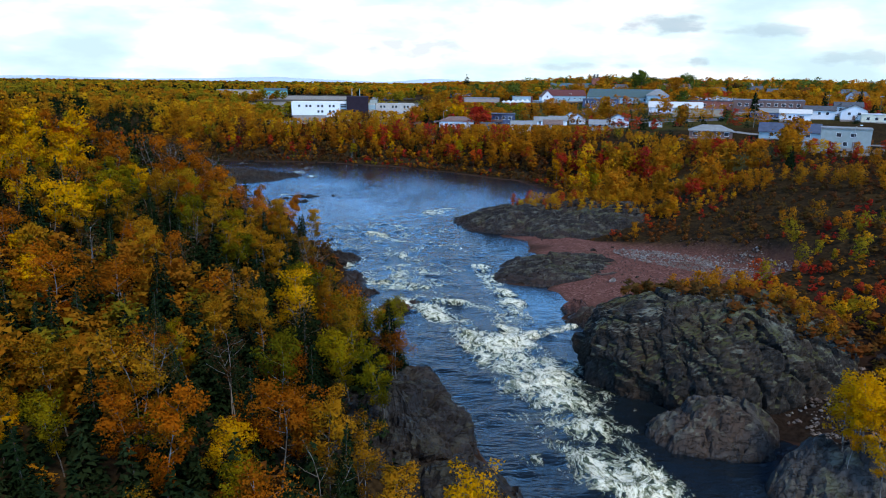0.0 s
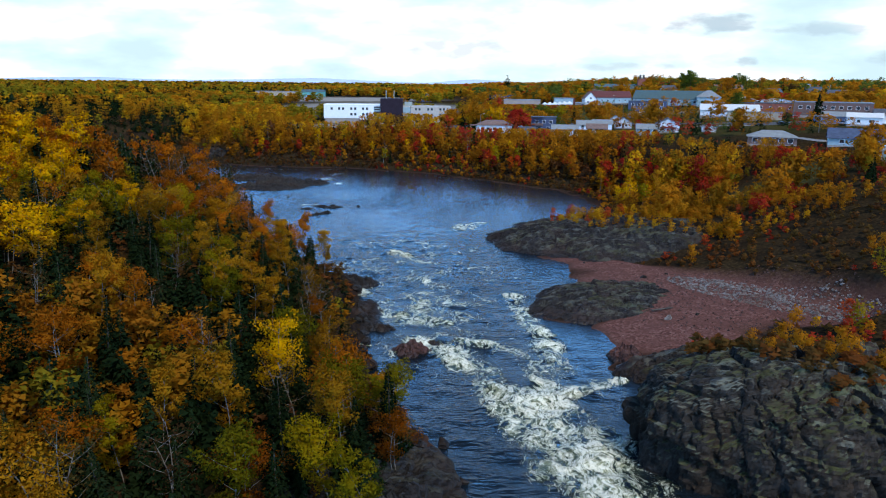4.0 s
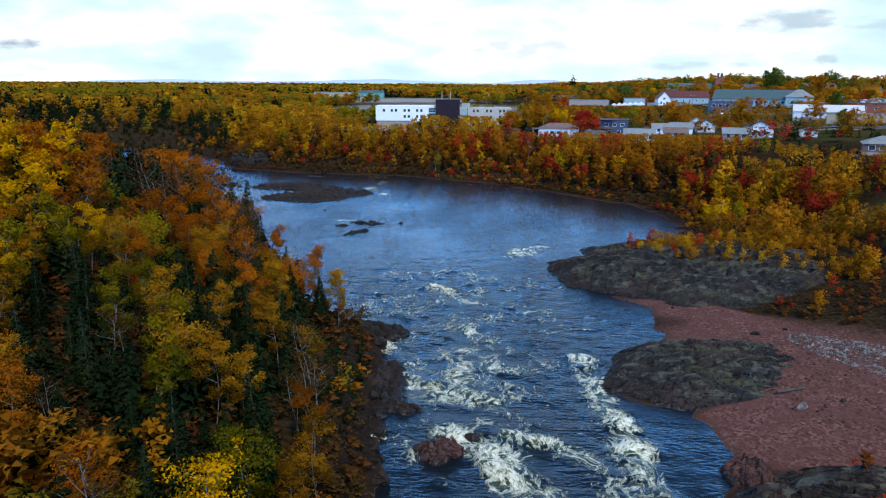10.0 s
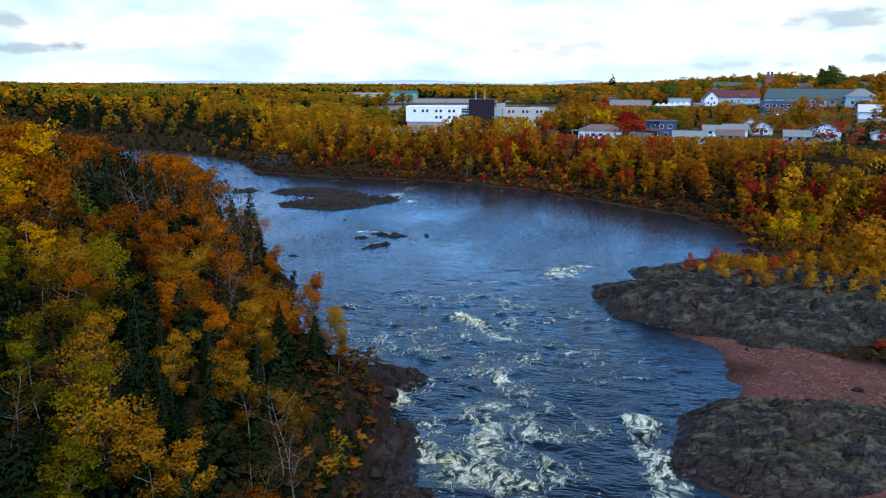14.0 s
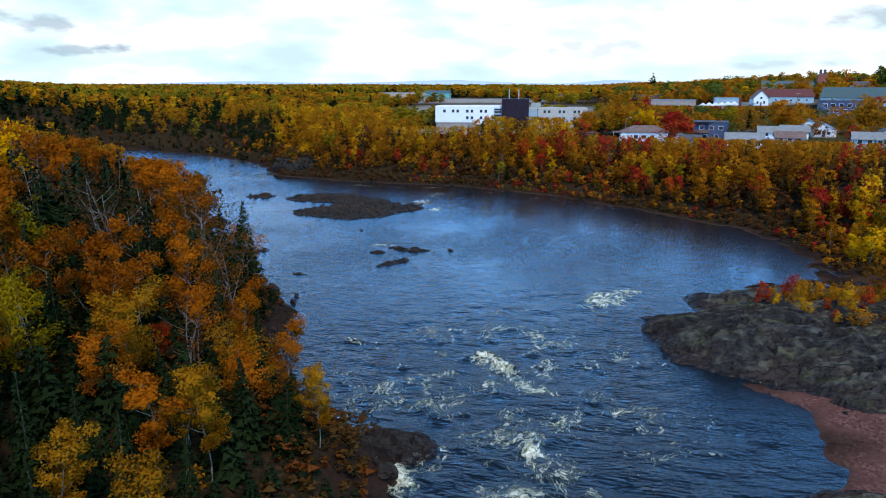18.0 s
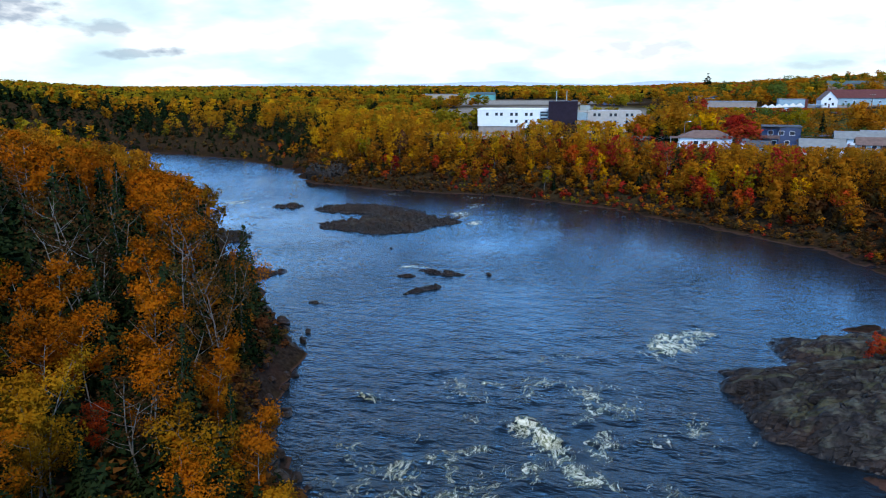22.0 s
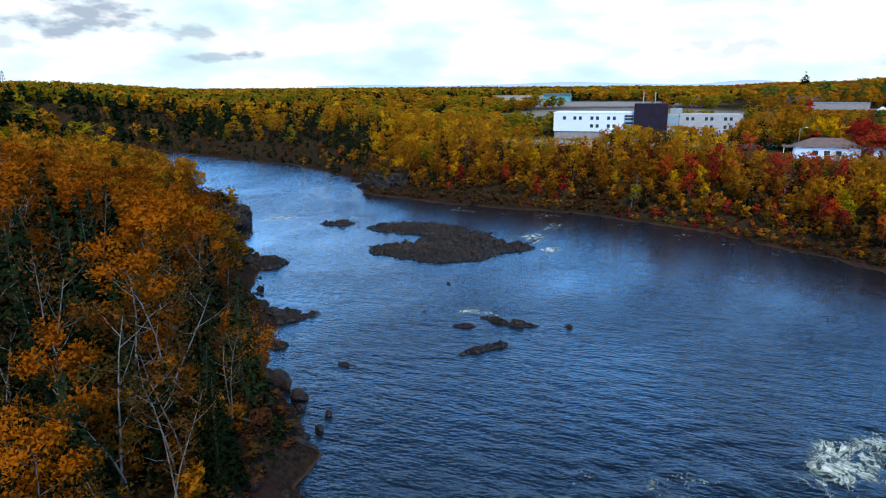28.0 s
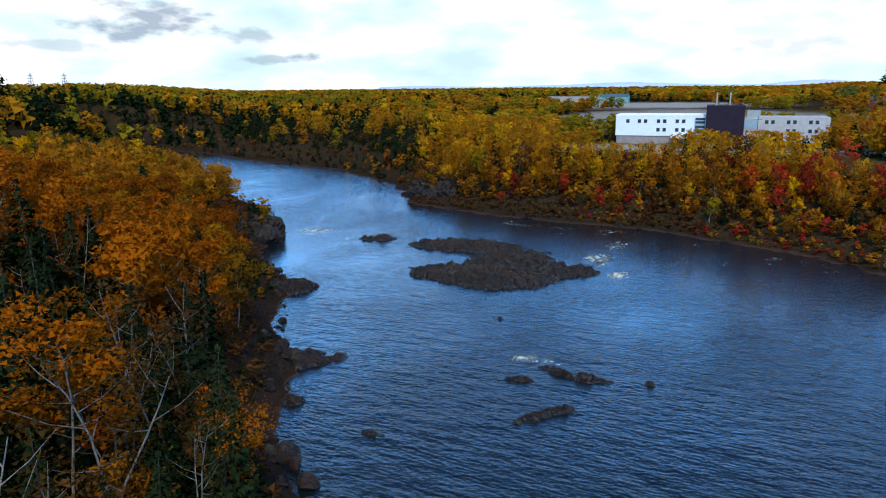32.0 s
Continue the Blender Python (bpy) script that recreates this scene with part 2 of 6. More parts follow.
def bump(N, L, src, b, strength, distance):
    u = N.new("ShaderNodeBump")
    u.inputs["Strength"].default_value, u.inputs["Distance"].default_value = strength, distance
    L.new(src, u.inputs["Height"])
    L.new(u.outputs[0], b.inputs["Normal"])


def pos(N):
    return N.new("ShaderNodeNewGeometry").outputs["Position"]


def mat_leaf(name, cols, joined=False, through=0.25):
    """Foliage: colour varies from tree to tree and from leaf to leaf."""
    m, N, L, b = shader(name, 0.6)
    tree = attr(N, "tone") if joined else N.new("ShaderNodeObjectInfo").outputs["Random"]
    leaf = N.new("ShaderNodeNewGeometry").outputs["Random Per Island"]
    v = math_(N, L, "ADD", math_(N, L, "MULTIPLY", tree, 0.95 if joined else 0.88), math_(N, L, "MULTIPLY", leaf, 0.05 if joined else 0.12))
    c = ramp(N, L, v, [(k / (len(cols) - 1), col) for k, col in enumerate(cols)])
    L.new(c, b.inputs["Base Color"])
    b.inputs["Specular IOR Level"].default_value = 0.0
    tr = N.new("ShaderNodeBsdfTranslucent")
    L.new(c, tr.inputs[0])
    mx = N.new("ShaderNodeMixShader")
    mx.inputs[0].default_value = through
    L.new(b.outputs[0], mx.inputs[1])
    L.new(tr.outputs[0], mx.inputs[2])
    L.new(mx.outputs[0], N["Material Output"].inputs[0])
    return m


LEAVES = {  # near trees; shade put into the colour, so darker than the far copies
    "gold": [(0.14, 0.064, 0.005), (0.28, 0.124, 0.006), (0.38, 0.172, 0.008), (0.21, 0.100, 0.006)],
    "orange": [(0.15, 0.042, 0.004), (0.29, 0.080, 0.004), (0.40, 0.114, 0.005), (0.21, 0.064, 0.005)],
    "yellow": [(0.40, 0.195, 0.002), (0.62, 0.305, 0.002), (0.52, 0.265, 0.003)],
    "lime": [(0.080, 0.070, 0.004), (0.15, 0.115, 0.004), (0.25, 0.165, 0.004)],
    "red": [(0.13, 0.008, 0.006), (0.30, 0.02, 0.008), (0.36, 0.06, 0.006)],
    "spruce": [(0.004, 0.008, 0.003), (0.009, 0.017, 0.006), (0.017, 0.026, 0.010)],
    "green": [(0.022, 0.040, 0.008), (0.05, 0.072, 0.010), (0.10, 0.105, 0.012)],
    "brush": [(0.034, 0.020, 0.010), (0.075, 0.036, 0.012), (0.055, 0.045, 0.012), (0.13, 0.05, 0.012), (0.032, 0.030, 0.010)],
}
LIT_LEAVES = dict(LEAVES)  # the same kinds for far trees and scrub, with light put into the colour
LIT_LEAVES.update({
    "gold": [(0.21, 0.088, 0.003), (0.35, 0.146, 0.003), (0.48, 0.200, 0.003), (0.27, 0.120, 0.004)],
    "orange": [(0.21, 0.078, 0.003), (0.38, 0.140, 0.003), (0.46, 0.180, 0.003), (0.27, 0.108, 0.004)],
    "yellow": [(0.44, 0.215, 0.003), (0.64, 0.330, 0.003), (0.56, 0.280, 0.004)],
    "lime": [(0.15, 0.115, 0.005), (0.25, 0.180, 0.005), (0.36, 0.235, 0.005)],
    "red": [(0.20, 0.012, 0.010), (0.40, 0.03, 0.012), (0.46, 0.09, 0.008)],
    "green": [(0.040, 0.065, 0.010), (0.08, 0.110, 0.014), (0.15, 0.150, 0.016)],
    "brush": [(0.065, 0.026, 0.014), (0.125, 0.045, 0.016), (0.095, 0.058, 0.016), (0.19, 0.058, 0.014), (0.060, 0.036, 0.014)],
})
LEAF = {k: mat_leaf("leaf_" + k, v, False, 0.1 if k == "spruce" else 0.42) for k, v in LEAVES.items()}
LEAFF = {k: mat_leaf("lit_leaf_" + k, v, False, 0.1 if k == "spruce" else 0.3) for k, v in LIT_LEAVES.items()}
FAR = {k: [(0.98 * c[0], 0.96 * c[1] + 0.003, 0.96 * c[2] + 0.006) for c in v] if k not in ("spruce", "brush") else v for k, v in LIT_LEAVES.items()}  # haze put into the colour: green and blue lifted, the whole slightly duller
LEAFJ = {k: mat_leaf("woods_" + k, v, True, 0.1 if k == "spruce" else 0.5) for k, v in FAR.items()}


def mat_bark(name, dark, light):
    m, N, L, b = shader(name, 0.8)
    p = pos(N)
    n = tex(N, L, "Noise", 3.0, 5, p, (1, 1, 0.6))
    L.new(ramp(N, L, n, [(0.35, dark), (0.52, light)]), b.inputs["Base Color"])
    return m


BARK_WHITE = mat_bark("bark_birch", (0.036, 0.030, 0.025), (0.155, 0.135, 0.118))
BARK_BROWN = mat_bark("bark_brown", (0.016, 0.013, 0.010), (0.050, 0.040, 0.032))


def mat_rock(name, dark, light, warm, lichen=0.5, pale=(0.14, 0.142, 0.105), moss_from=0.5):
    m, N, L, b = shader(name, 0.8)
    b.inputs["Specular IOR Level"].default_value = 0.2
    p = pos(N)
    g = N.new("ShaderNodeNewGeometry")
    big, fine = tex(N, L, "Noise", 0.16, 5, p), tex(N, L, "Noise", 1.5, 9, p)
    lay = N.new("ShaderNodeMapping")
    lay.inputs["Rotation"].default_value, lay.inputs["Scale"].default_value = (0.5, 0.35, 0.5), (0.35, 1.6, 1.6)
    L.new(p, lay.inputs[0])
    seam = tex(N, L, "Noise", 1.1, 6, lay.outputs[0])
    c = ramp(N, L, fine, [(0.30, dark), (0.5, tuple((x + y) / 2 for x, y in zip(dark, light))), (0.72, light)])
    c = mixc(N, L, ramp(N, L, big, [(0.46, (0, 0, 0)), (0.62, (0.85, 0.85, 0.85))]), c, warm)
    # thin dark seams where the layered noise crosses its middle
    vein = ramp(N, L, math_(N, L, "ABSOLUTE", math_(N, L, "SUBTRACT", seam, 0.5)), [(0.0, (0.25, 0.25, 0.25)), (0.035, (1, 1, 1))])
    c = mixc(N, L, 0.7, c, vein, "MULTIPLY")
    sep = N.new("ShaderNodeSeparateXYZ")
    L.new(g.outputs["Normal"], sep.inputs[0])
    sp = N.new("ShaderNodeSeparateXYZ")
    L.new(p, sp.inputs[0])
    flat_ = ramp(N, L, sep.outputs[2], [(0.45, (0, 0, 0)), (0.85, (1, 1, 1))])
    dry = ramp(N, L, sp.outputs[2], [(0.9, (0, 0, 0)), (1.0, (1, 1, 1))])
    lic = math_(N, L, "MULTIPLY", math_(N, L, "MULTIPLY", flat_, dry), ramp(N, L, tex(N, L, "Noise", 0.55, 8, p), [(0.46, (0, 0, 0)), (0.6, (1, 1, 1))]))
    c = mixc(N, L, math_(N, L, "MULTIPLY", lic, lichen), c, pale)
    moss = math_(N, L, "MULTIPLY", math_(N, L, "MULTIPLY", flat_, dry), ramp(N, L, tex(N, L, "Noise", 0.3, 7, lay.outputs[0]), [(moss_from, (0, 0, 0)), (moss_from + 0.1, (1, 1, 1))]))
    c = mixc(N, L, math_(N, L, "MULTIPLY", moss, lichen), c, (0.052, 0.056, 0.014))
    wet = ramp(N, L, math_(N, L, "ADD", sp.outputs[2], math_(N, L, "MULTIPLY", big, 0.8)), [(0.55, (1, 1, 1)), (0.95, (0, 0, 0))])
    c = mixc(N, L, math_(N, L, "MULTIPLY", wet, 0.65), c, (0.012, 0.009, 0.008))
    L.new(c, b.inputs["Base Color"])
    L.new(ramp(N, L, wet, [(0, (0.85, 0.85, 0.85)), (1, (0.35, 0.35, 0.35))]), b.inputs["Roughness"])
    bump(N, L, math_(N, L, "ADD", math_(N, L, "MULTIPLY", vein, 0.5), fine), b, 0.9, 0.3)
    return m


ROCK = mat_rock("rock_grey", (0.018, 0.017, 0.017), (0.066, 0.060, 0.055), (0.045, 0.030, 0.022))
ROCK_DOME = mat_rock("rock_dome", (0.008, 0.007, 0.006), (0.034, 0.029, 0.025), (0.031, 0.021, 0.014), 0.7, (0.14, 0.147, 0.112), 0.45)
ROCK_LEDGE = mat_rock("rock_ledge", (0.006, 0.005, 0.005), (0.031, 0.026, 0.024), (0.030, 0.020, 0.017), 0.40)
ROCK_RED = mat_rock("rock_red", (0.028, 0.016, 0.015), (0.085, 0.045, 0.040), (0.10, 0.042, 0.034), 0.15)
# wet rock, with the shade of the trees above put into its colour
ROCK_WET_SHADE = mat_rock("rock_wet_shade", (0.005, 0.005, 0.006), (0.024, 0.022, 0.022), (0.020, 0.014, 0.011), 0.15)
ROCK_DARK = mat_rock("rock_dark", (0.008, 0.007, 0.006), (0.035, 0.028, 0.025), (0.030, 0.019, 0.014), 0.12)
ROCK_SHORE = mat_rock("rock_shore", (0.006, 0.005, 0.0045), (0.025, 0.018, 0.015), (0.027, 0.015, 0.011), 0.08)


def mat_ground():
    m, N, L, b = shader("ground_cover", 0.95)
    b.inputs["Specular IOR Level"].default_value = 0.0
    p = pos(N)
    fine, mid = tex(N, L, "Noise", 1.6, 8, p), tex(N, L, "Noise", 0.12, 5, p)
    soil = ramp(N, L, fine, [(0.3, (0.009, 0.007, 0.005)), (0.55, (0.024, 0.016, 0.009)), (0.75, (0.055, 0.032, 0.014))])
    moss = ramp(N, L, fine, [(0.35, (0.014, 0.010, 0.006)), (0.7, (0.050, 0.032, 0.014))])
    c = mixc(N, L, ramp(N, L, mid, [(0.42, (0, 0, 0)), (0.6, (1, 1, 1))]), soil, moss)
    grass = ramp(N, L, fine, [(0.3, (0.026, 0.032, 0.010)), (0.7, (0.080, 0.066, 0.024))])
    c = mixc(N, L, attr(N, "grass"), c, grass)
    yard = ramp(N, L, fine, [(0.3, (0.17, 0.155, 0.135)), (0.7, (0.31, 0.285, 0.25))])
    c = mixc(N, L, attr(N, "yard"), c, yard)
    peb = N.new("ShaderNodeTexVoronoi")
    peb.inputs["Scale"].default_value = 3.2
    L.new(p, peb.inputs["Vector"])
    gravel = ramp(N, L, peb.outputs["Color"], [(0.1, (0.058, 0.027, 0.022)), (0.5, (0.112, 0.049, 0.040)), (0.95, (0.19, 0.105, 0.088))])
    gravel = mixc(N, L, ramp(N, L, tex(N, L, "Noise", 0.35, 5, p), [(0.4, (0, 0, 0)), (0.62, (0.8, 0.8, 0.8))]), gravel, (0.098, 0.046, 0.037))
    c = mixc(N, L, attr(N, "beach"), c, gravel)
    rock = ramp(N, L, tex(N, L, "Noise", 2.2, 8, p), [(0.32, (0.008, 0.006, 0.005)), (0.7, (0.027, 0.019, 0.015))])
    rock = mixc(N, L, ramp(N, L, mid, [(0.5, (0, 0, 0)), (0.66, (0.8, 0.8, 0.8))]), rock, (0.032, 0.016, 0.012))
    c = mixc(N, L, attr(N, "rock"), c, rock)
    sp = N.new("ShaderNodeSeparateXYZ")
    L.new(p, sp.inputs[0])
    wet = ramp(N, L, sp.outputs[2], [(0.04, (1, 1, 1)), (0.16, (0, 0, 0))])
    c = mixc(N, L, math_(N, L, "MULTIPLY", wet, 0.55), c, (0.062, 0.034, 0.027))
    L.new(c, b.inputs["Base Color"])
    bump(N, L, math_(N, L, "ADD", fine, math_(N, L, "MULTIPLY", peb.outputs["Distance"], attr(N, "beach"))), b, 0.7, 0.15)
    return m


def mat_water():
    m, N, L, b = shader("river_water", 0.1)
    p = pos(N)
    b.inputs["IOR"].default_value = 1.33
    w1 = tex(N, L, "Noise", 0.45, 4, p, (0.5, 1.25, 1))
    w2 = tex(N, L, "Noise", 1.5, 5, p, (0.75, 1.5, 1))
    foam = attr(N, "foam")
    curl = N.new("ShaderNodeTexNoise")
    curl.inputs["Scale"].default_value, curl.inputs["Detail"].default_value = 0.22, 4
    L.new(p, curl.inputs["Vector"])
    warp = mixc(N, L, 1.0, p, mixc(N, L, 1.0, curl.outputs["Color"], (5.0, 5.0, 0.0), "MULTIPLY"), "ADD")
    turn = N.new("ShaderNodeMapping")
    turn.inputs["Rotation"].default_value, turn.inputs["Scale"].default_value = (0, 0, radians(-24)), (1.0, 0.55, 1)
    L.new(warp, turn.inputs[0])
    f1n = N.new("ShaderNodeTexNoise")
    f1n.inputs["Scale"].default_value, f1n.inputs["Detail"].default_value, f1n.inputs["Roughness"].default_value = 1.5, 10, 0.70
    L.new(turn.outputs[0], f1n.inputs["Vector"])
    f1 = f1n.outputs[0]
    # strings of foam along the folds of the current
    fold = math_(N, L, "ABSOLUTE", math_(N, L, "SUBTRACT", tex(N, L, "Noise", 0.55, 5, turn.outputs[0]), 0.5))
    fine_fold = math_(N, L, "ABSOLUTE", math_(N, L, "SUBTRACT", tex(N, L, "Noise", 1.5, 6, turn.outputs[0]), 0.5))
    web = math_(N, L, "ADD", ramp(N, L, fold, [(0.0, (0.24, 0.24, 0.24)), (0.06, (0, 0, 0))]), ramp(N, L, fine_fold, [(0.0, (0.30, 0.30, 0.30)), (0.05, (0, 0, 0))]))
    web = math_(N, L, "MULTIPLY", web, ramp(N, L, foam, [(0.05, (0, 0, 0)), (0.30, (1, 1, 1))]))
    sharp = math_(N, L, "ADD", math_(N, L, "MULTIPLY", math_(N, L, "SUBTRACT", f1, 0.5), 2.5), 0.42)
    level = math_(N, L, "ADD", math_(N, L, "ADD", sharp, web), math_(N, L, "MULTIPLY", foam, 0.80))
    mask = ramp(N, L, math_(N, L, "MULTIPLY", level, 0.5), [(0.485, (0, 0, 0)), (0.535, (0.42, 0.42, 0.42)), (0.67, (1, 1, 1))])
    air = ramp(N, L, math_(N, L, "MULTIPLY", level, 0.5), [(0.36, (0, 0, 0)), (0.52, (1, 1, 1))])
    air = math_(N, L, "MULTIPLY", air, ramp(N, L, foam, [(0.25, (0, 0, 0)), (0.6, (1, 1, 1))]))
    deep = mixc(N, L, air, (0.005, 0.009, 0.013), (0.070, 0.090, 0.045))
    spray = tex(N, L, "Noise", 4.5, 6, turn.outputs[0])
    froth = math_(N, L, "ADD", math_(N, L, "MULTIPLY", math_(N, L, "SUBTRACT", f1, 0.44), 2.2), math_(N, L, "MULTIPLY", math_(N, L, "SUBTRACT", spray, 0.42), 1.6))
    froth = math_(N, L, "ADD", froth, math_(N, L, "MULTIPLY", foam, 0.22))
    white = ramp(N, L, froth, [(0.05, (0.075, 0.092, 0.045)), (0.30, (0.27, 0.285, 0.17)), (0.62, (0.70, 0.69, 0.56))])
    L.new(mixc(N, L, mask, deep, white), b.inputs["Base Color"])
    L.new(ramp(N, L, mask, [(0, (0.10, 0.10, 0.10)), (1, (0.65, 0.65, 0.65))]), b.inputs["Roughness"])
    hgt = math_(N, L, "ADD", math_(N, L, "ADD", math_(N, L, "MULTIPLY", w1, 1.0), math_(N, L, "MULTIPLY", w2, 0.50)), math_(N, L, "MULTIPLY", mask, 0.25))
    calm = ramp(N, L, tex(N, L, "Noise", 0.03, 4, p, (1.0, 0.55, 1)), [(0.36, (0.22, 0.22, 0.22)), (0.62, (0.80, 0.80, 0.80))])
    calm = math_(N, L, "ADD", calm, math_(N, L, "MULTIPLY", attr(N, "chop"), 0.55))
    bump(N, L, math_(N, L, "MULTIPLY", hgt, calm), b, 0.5, 0.9)
    return m


def mat_plain(name, col, rough=0.7, vary=0.12, metal=0.0):
    m, N, L, b = shader(name, rough, metal)
    b.inputs["Specular IOR Level"].default_value = 0.5 if rough < 0.3 else 0.15
    n = tex(N, L, "Noise", 0.8, 6, pos(N))
    lo = tuple(v * (1 - vary) for v in col)
    hi = tuple(min(1, v * (1 + vary)) for v in col)
    L.new(ramp(N, L, n, [(0.3, lo), (0.7, hi)]), b.inputs["Base Color"])
    return m


GROUND, WATER = mat_ground(), mat_water()


# ---- meshes ----
def mesh_np(name, verts, faces, mat, smooth=False, attrs=None, normals=None):
    """A mesh from arrays; all faces have the same number of corners."""
    me = bpy.data.meshes.new(name)
    verts, faces = np.asarray(verts, np.float32), np.asarray(faces, np.int32)
    n, k = faces.shape
    me.vertices.add(len(verts))
    me.vertices.foreach_set("co", verts.ravel())
    me.loops.add(n * k)
    me.loops.foreach_set("vertex_index", faces.ravel())
    me.polygons.add(n)
    me.polygons.foreach_set("loop_start", np.arange(0, n * k, k, dtype=np.int32))
    me.polygons.foreach_set("loop_total", np.full(n, k, np.int32))
    me.update(calc_edges=True)
    me.polygons.foreach_set("use_smooth", np.full(n, smooth or normals is not None))
    if normals is not None:
        me.normals_split_custom_set_from_vertices(np.asarray(normals, np.float32))
    me.materials.append(mat)
    for key, val in (attrs or {}).items():
        me.attributes.new(key, "FLOAT", "POINT").data.foreach_set("value", np.asarray(val, np.float32).ravel())
    return me


def grid_faces(nx, ny):
    i = np.arange(ny - 1)[:, None] * nx + np.arange(nx - 1)[None, :]
    i = i.ravel()
    return np.stack([i, i + 1, i + 1 + nx, i + nx], 1)


def spaced(lo, a, b, hi, step, grow=1.09):
    """Coordinates: even steps from a to b, growing ones out to lo and hi."""
    core = list(np.arange(a, b + 1e-6, step))
    out, s, v = [], step, core[-1]
    while v < hi:
        s *= grow
        v += s
        out.append(v)
    inn, s, v = [], step, core[0]
    while v > lo:
        s *= grow
        v -= s
        inn.append(v)
    return np.array(inn[::-1] + core + out)


def part(name, bm, mat, parent=None, label=""):
    me = bpy.data.meshes.new(name)
    bm.to_mesh(me)
    bm.free()
    me.materials.append(mat)
    ob = new(name, me)
    if parent is not None:
        ob.parent = parent
    if label:
        tagged(ob, label)
    return ob


def under(name, me, parent, label=""):
    ob = new(name, me)
    ob.parent = parent
    if label:
        tagged(ob, label)
    return ob


# ---- ground sheet ----
gx, gy = spaced(-4600, -142, 104, 2600, 1.3, 1.1), spaced(-500, 28, 340, 4700, 1.3, 1.1)
X, Y = np.meshgrid(gx, gy)
D, SIDE = banks(X, Y)
Z = height(X, Y)
GRASS = np.maximum.reduce([ell(X, Y, 92, 218, 24, 10, 10, 0.6) * 0.8, ell(X, Y, 10, 348, 26, 9, 0, 0.4), ell(X, Y, 190, 335, 60, 12, 0, 0.4),
                           ell(X, Y, -62, 640, 80, 30, 0, 0.5) * 0.7, ell(X, Y, 130, 420, 190, 100, 0, 0.4), ell(X, Y, 95, 318, 60, 12, -8, 0.5) * 0.7])
YARD = np.maximum.reduce([ell(X, Y, -75, 575, 78, 95, 0, 0.25) * 0.8, ell(X, Y, -150, 770, 120, 75, 0, 0.3), ell(X, Y, -50, 398, 60, 14, 0, 0.3), ell(X, Y, 185, 352, 90, 4, 3, 0.3),
                          ell(X, Y, 60, 590, 80, 30, 0, 0.3), ell(X, Y, 142, 206, 22, 8, 0, 0.3), ell(X, Y, 128, 450, 40, 7, 0, 0.3)])
ground = new("ground", mesh_np("ground", np.stack([X, Y, Z], -1).reshape(-1, 3), grid_faces(len(gx), len(gy)), GROUND, True,
                               {"rock": rocky(X, Y, D), "beach": beach_mask(X, Y), "grass": GRASS, "yard": YARD}))
tagged(ground, "brown forest floor, pebble beach and rocky river banks", "ground", kind="structure")

# ---- river ----
CHUTES = [  # centre line from head to tail, half-width, strength
    ([(-18, 132.5), (-12, 128), (-6, 124.7), (-1.7, 120.2)], 3.0, 0.98),
    ([(-11, 134), (-8, 127)], 1.8, 0.75),
    ([(-8, 132), (-3.3, 129.5), (0.4, 126.5)], 1.8, 0.72),
    ([(-2.6, 122.4), (0.2, 121.4)], 1.4, 1.1),
    ([(-9, 117.8), (-3, 112.4), (0.7, 105.3), (2.7, 98.4), (6, 90), (9, 80)], 3.3, 1.12),
    ([(-2.5, 118), (3.7, 115.8), (7.1, 110.7), (7.5, 105.9)], 1.8, 0.95),
    ([(7, 105.5), (9, 101)], 1.8, 1.1),
    ([(7.0, 139.2), (7.6, 133), (8.6, 126), (9.6, 120), (10, 113.6), (11, 107)], 2.5, 1.15),
    ([(18.5, 104.2), (15.3, 103.2), (10.9, 100.5), (6.1, 100)], 1.6, 1.15),
    ([(7, 99), (10, 92), (12, 80), (13, 67), (16, 58), (20, 40), (22, 0)], 4.3, 1.35),
    ([(-9.8, 150), (-7.4, 145.6), (-5.5, 138)], 1.5, 1.1),
    ([(-17.4, 172.3), (-13.9, 168), (-10, 162.5)], 1.6, 1.05),
    ([(3, 206.0), (-0.5, 202), (-3, 195)], 2.9, 1.15),
    ([(-21.4, 143.2), (-17.4, 135.9)], 1.1, 0.8),
    ([(-0.6, 141.7), (2.5, 136)], 0.6, 0.7),
    ([(-10.2, 140.8), (-9, 138)], 0.9, 0.7),
    ([(-24, 180.4), (-22, 180.6)], 0.7, 0.8),
    ([(-20.4, 154), (-18.6, 153.2)], 0.8, 0.8),
    ([(-37.2, 173.4), (-34, 172.4)], 0.8, 0.75),
    ([(-33, 160), (-30, 158)], 0.8, 0.7),
    ([(-18.2, 116), (-13.8, 115), (-11.8, 111.5)], 0.8, 0.8),
    ([(-48, 312), (-30, 304), (-12, 296)], 1.0, 0.5),
    ([(-64, 306), (-52, 300), (-46, 296)], 1.4, 1.0),
    ([(-92, 317), (-74, 313), (-56, 314)], 1.4, 0.75),
    ([(14, 278), (0, 286), (-14, 298)], 0.8, 0.42),
    ([(-52, 281), (-46, 275)], 1.5, 1.0),
    ([(-62, 291), (-52, 287)], 1.3, 0.9),
    ([(-116, 286), (-112, 281), (-106, 277)], 1.6, 1.1),
    ([(-126, 287), (-118, 283)], 1.6, 0.75),
    ([(-140, 330), (-128, 318)], 1.5, 0.5),
    ([(24, 70), (28, 66)], 0.9, 0.8),
    ([(-53, 229), (-48, 230), (-44, 229.6)], 0.7, 0.75),
    ([(-38, 227.2), (-34, 227.6)], 0.5, 0.65),
]


